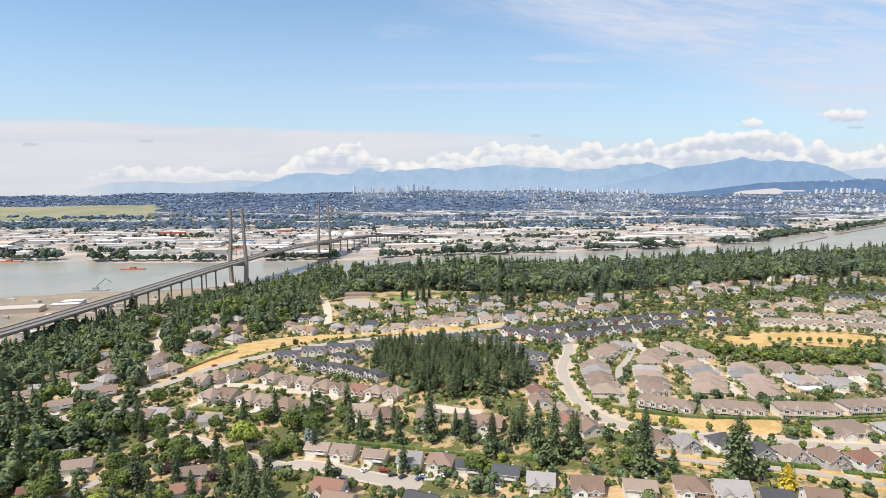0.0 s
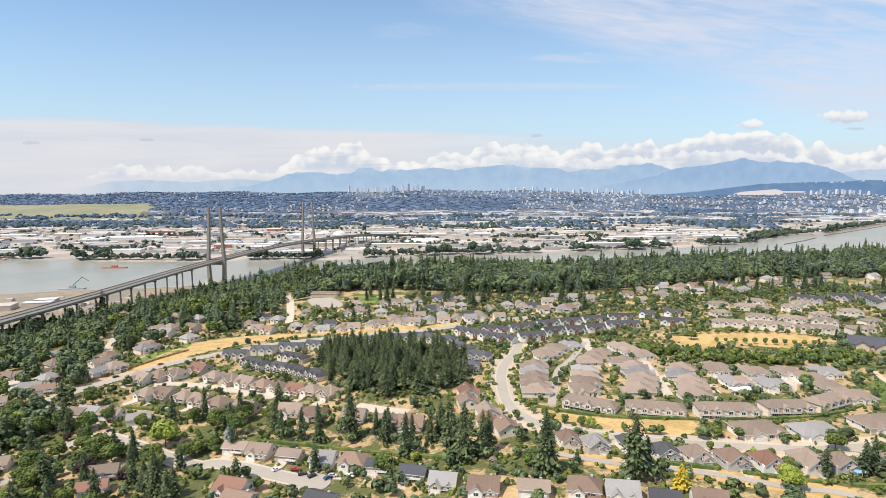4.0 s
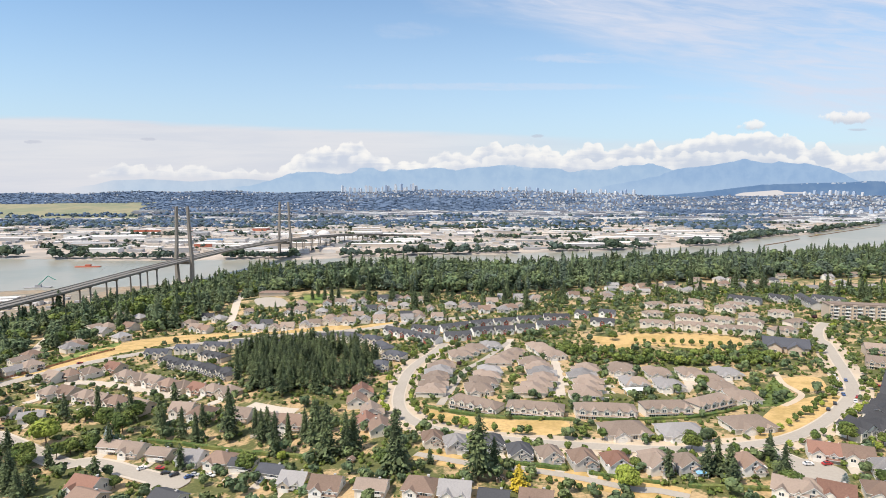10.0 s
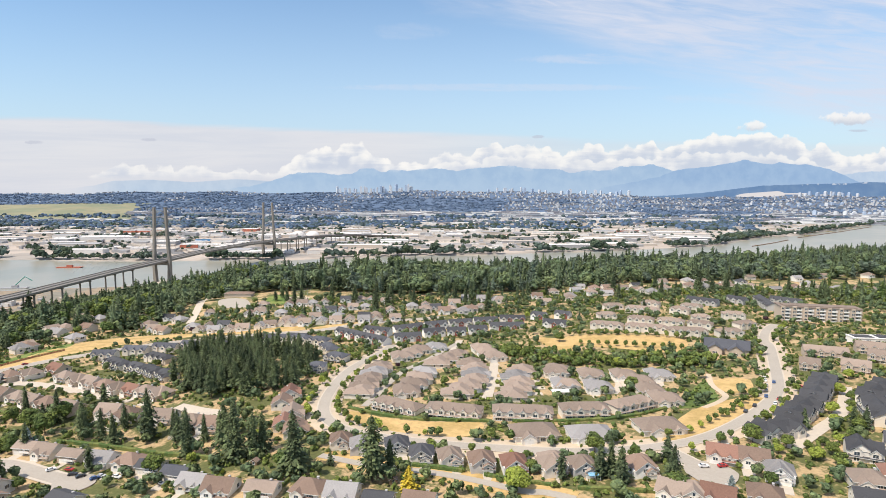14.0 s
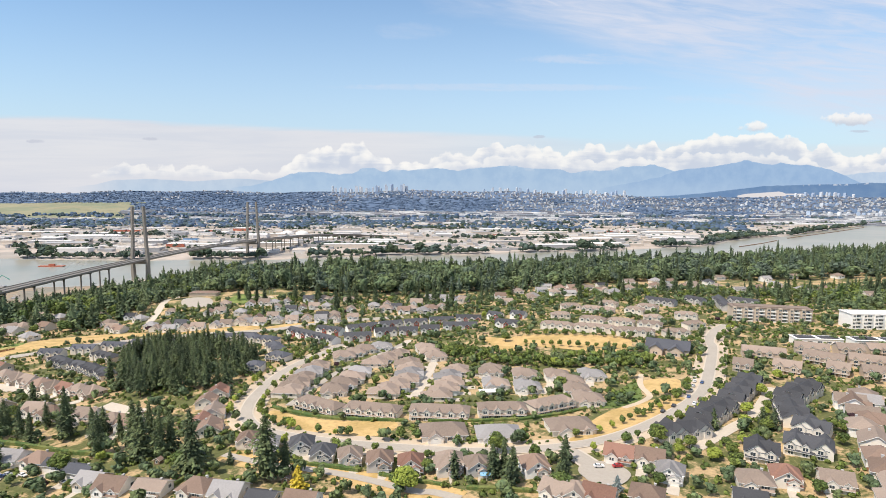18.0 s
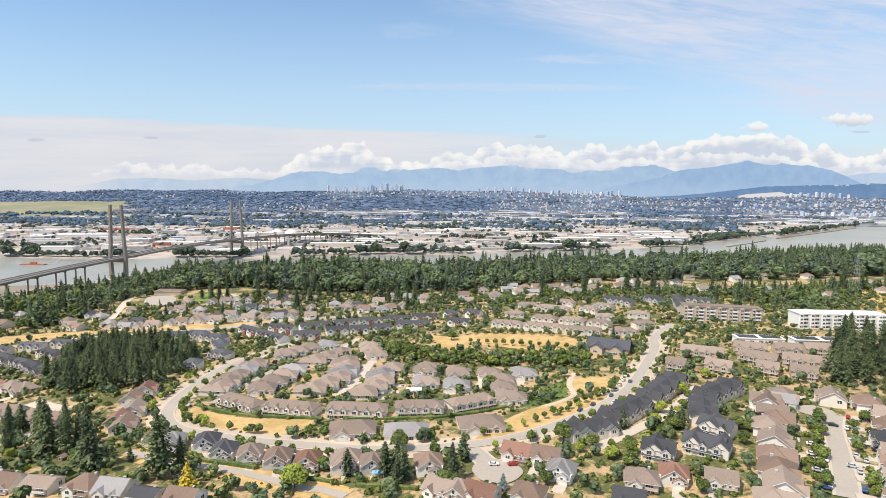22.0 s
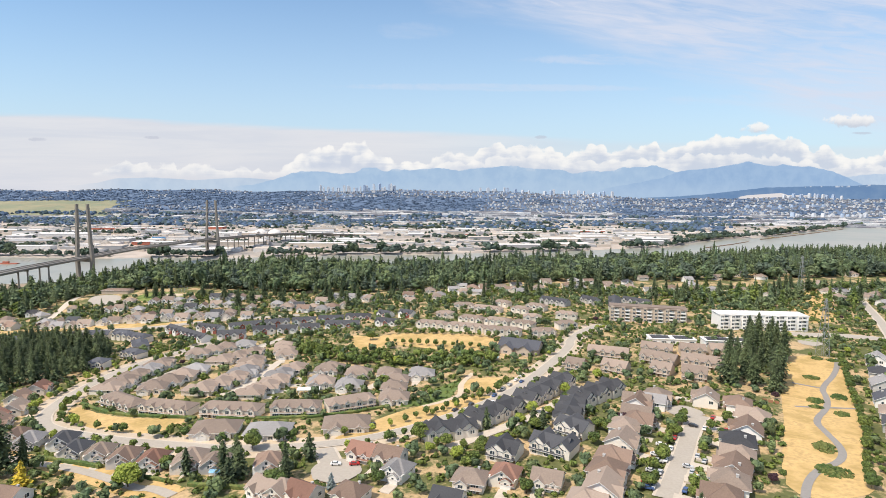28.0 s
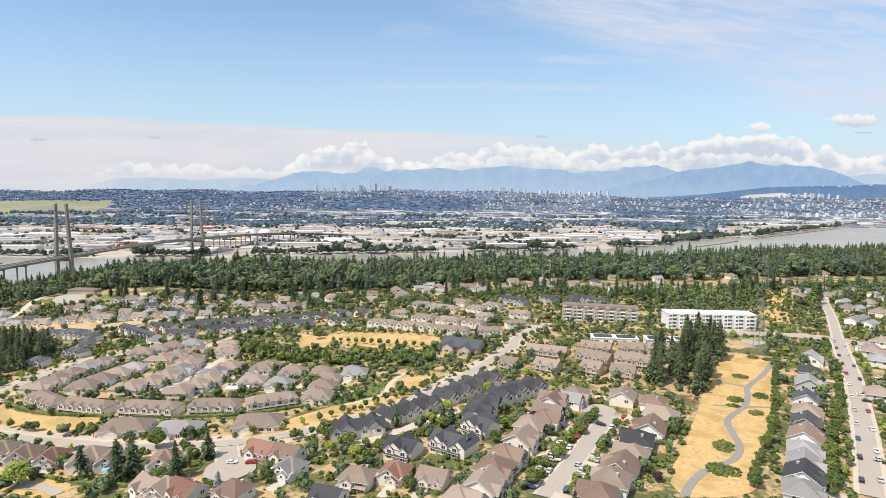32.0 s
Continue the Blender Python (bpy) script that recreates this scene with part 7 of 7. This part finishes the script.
for k in range(420):
    x, y = random.uniform(1230, 1460), random.uniform(2130, 2500)
    if float(shore(x)[1]) + 15 < y < float(shore(x)[1]) + 110:
        spots.append((x, y, random.uniform(0.9, 1.6)))
for k in range(4200):
    y = random.uniform(1680, 3000)
    x = random.uniform(-0.95 * y, 0.95 * y + 360)
    if y > float(shore(x)[1]) + 30 and noise.noise((x / 170, y / 80, 7)) > 0.10:
        spots.append((x, y, random.uniform(0.4, 1.1)))
# both leaf greens are lightened and tinted blue to stand in for haze
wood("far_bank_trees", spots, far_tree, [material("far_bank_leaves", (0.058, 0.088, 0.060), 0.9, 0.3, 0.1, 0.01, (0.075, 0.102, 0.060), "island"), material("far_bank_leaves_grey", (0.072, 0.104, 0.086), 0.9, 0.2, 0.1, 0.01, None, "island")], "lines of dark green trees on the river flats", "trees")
spots = []
for k in range(8000):
    y = random.uniform(2650, 3650)
    x = random.uniform(-0.92 * y, 0.92 * y + 360)
    if wooded(x, y) > 0.56 and y > float(shore(x)[1]) + 30:
        spots.append((x, y, random.uniform(0.5, 1.1)))
# leaf colour bluer than real foliage: distance haze painted in
far_wood_near = wood("far_flats_woods", spots, [dome_arrays(340 + k, 30, 15) for k in range(4)], [material("far_flats_leaves_hazed", (0.056, 0.088, 0.105), 0.95, 0.25, 0.05, 0.01, (0.070, 0.102, 0.105), "island"), FARDARK_HAZED], "dark woods along the far edge of the flats", "woodland")
spots = []
for k in range(13000):
    y = 3600 + 1320 * random.random()
    x = random.uniform(-0.92 * y, 0.92 * y + 360)
    if wooded(x, y) > 0.40 and not (x < -0.47 * y - 60 and 3400 < y < 4230):
        spots.append((x, y, random.uniform(0.4, 0.95)))
far_wood_hazed = wood("far_slope_trees", spots, [dome_arrays(320 + k, 44, 7) for k in range(4)], [FARWOOD_HAZED, FARWOOD_HAZED, FARWOOD_HAZED, FARDARK_HAZED], "hazy dark woods on the far slope", "woodland")
for ob in (far_wood_near, far_wood_hazed):
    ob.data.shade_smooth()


def boxes(name, places, mats, label, category):
    """Many small buildings as one mesh: places are x, y, width, depth, height."""
    cube = np.array([(0, 1, 5, 4), (1, 2, 6, 5), (2, 3, 7, 6), (3, 0, 4, 7), (4, 5, 6, 7)])
    vs, fs, ms = [], [], []
    for k, (x, y, w, d, h) in enumerate(places):
        g = z(x, y)
        vs.append(np.array([(x + a * w / 2, y + b * d / 2, g + c) for c in (-6, h) for a, b in ((-1, -1), (1, -1), (1, 1), (-1, 1))]))
        fs.append(cube + 8 * k)
        ms.append(np.full(5, random.randrange(len(mats)), np.int32))
    tagged(new(name, arrays(name, np.concatenate(vs), np.concatenate(fs), *mats, index=np.concatenate(ms))), label, category, kind="stuff")


places = []
for _ in range(15000):
    y = 3100 + 1820 * random.random()
    x = random.uniform(-0.9 * y, 0.9 * y + 360)
    w = wooded(x, y)
    if (x < -0.47 * y - 60 and 3380 < y < 4300) or w > (0.95 if random.random() < 0.12 else 0.58) or random.random() < 0.25:
        continue
    if y < 3800 and w < 0.35:
        places.append((x, y, random.uniform(20, 130), random.uniform(14, 40), random.uniform(6, 10)))
    else:
        places.append((x, y, random.uniform(6, 14), random.uniform(6, 11), random.uniform(8, 12)))
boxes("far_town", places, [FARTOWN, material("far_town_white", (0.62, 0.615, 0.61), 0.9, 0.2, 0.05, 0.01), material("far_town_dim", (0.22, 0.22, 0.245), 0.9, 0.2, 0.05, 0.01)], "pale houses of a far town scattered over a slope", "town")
places = []
for _ in range(3000):
    y = random.uniform(1640, 3350)
    x = random.uniform(-0.95 * y, 0.95 * y + 360)
    if y > float(shore(x)[1]) + 55 and noise.noise((x / 260, y / 120, 3)) > -0.3:
        places.append((x, y, random.uniform(8, 48), random.uniform(8, 30), random.uniform(3, 9)))
for _ in range(120):
    x, y = random.uniform(-850, -470), random.uniform(620, 1000)
    if 2 < z(x, y) < 6 and y < float(shore(x)[0]) - 15 and abs((x + 407) * along.y - (y - 1158) * along.x) > 26:
        places.append((x, y, random.uniform(3, 14), random.uniform(3, 9), random.uniform(1.5, 5)))
boxes("yard_sheds", places, [SHED["white"], SHED["sand"], SHED["sand"], SHED["grey"], SHED["grey"]], "small pale sheds and parked trailers on industrial yards", "sheds")


def tower_block(x, y, w, h, mat, label, group):
    s = Shape()
    s.prism([(-w / 2, -5), (w / 2, -5), (w / 2, h), (w / 4, h), (w / 4, h + 5), (-w / 4, h + 5), (-w / 4, h), (-w / 2, h)], -w / 2, w / 2, "y")
    ob = new("high_rise", s.mesh("high_rise", mat))
    ob.matrix_basis = pose(x, y, z(x, y), 0, 0, random.uniform(0, 40))
    return tagged(ob, label, "high-rise", group)


# tower walls coloured with the pale blue of distance haze
HAZE_WHITE, HAZE_GREY = material("tower_hazed_pale", (0.60, 0.62, 0.65), 0.7, 0.05), material("tower_hazed_grey", (0.40, 0.48, 0.60), 0.6, 0.05)
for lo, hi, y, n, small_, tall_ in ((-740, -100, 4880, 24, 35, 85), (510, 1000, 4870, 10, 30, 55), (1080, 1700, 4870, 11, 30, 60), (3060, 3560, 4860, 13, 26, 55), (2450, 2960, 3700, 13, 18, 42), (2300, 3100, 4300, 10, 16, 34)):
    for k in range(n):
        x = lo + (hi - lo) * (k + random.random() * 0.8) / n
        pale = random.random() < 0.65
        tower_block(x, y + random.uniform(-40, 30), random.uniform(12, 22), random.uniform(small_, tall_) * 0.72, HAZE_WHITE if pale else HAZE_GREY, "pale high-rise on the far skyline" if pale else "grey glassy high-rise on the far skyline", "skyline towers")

# ---- on the river ----
def barge(x, y, length, turn, mat, label, crane=False):
    root = tagged(new("barge"), label, "barge")
    s = Shape()
    s.prism([(-length / 2, 1.8), (-length / 2 + 3, -0.8), (length / 2 - 3, -0.8), (length / 2, 1.8)], -6, 6, "y")
    part("hull", s.mesh("hull", mat), root)
    c = Shape()
    c.box(-length * 0.1, -3, 1.8, length * 0.12, 3, 6)
    part("deckhouse", c.mesh("deckhouse", SHED["red"] if not crane else SHED["grey"]), root)
    if crane:
        j = Shape()
        j.tube([(0, 0, 5), (18, 0, 22), (30, 0, 14)], 0.9, 6)
        part("crane_jib", j.mesh("crane_jib", material("crane_green", (0.10, 0.30, 0.24), 0.6, 0.1)), root)
    root.matrix_basis = pose(x, y, 0.2, 0, 0, turn)


barge(-738, 1385, 58, 4, SHED["red"], "rust-red barge on the river")
barge(-1150, 1545, 70, 2, SHED["red"], "rust-red barge moored by the far bank")
barge(-655, 1092, 46, 12, SHED["grey"], "moored crane barge with a green jib", True)
s = Shape()
for (ax, ay), (bx, by) in (((1170, 1935), (1430, 2180)), ((1530, 2285), (2300, 2960))):
    s.tube([(ax, ay, 0.4), ((ax + bx) / 2 + 8, (ay + by) / 2, 0.4), (bx, by, 0.4)], 2.2, 6)
    boom = tagged(new("log_boom", s.mesh("log_boom", WOOD)), "long floating boom of brown logs", "log boom")
    s = Shape()
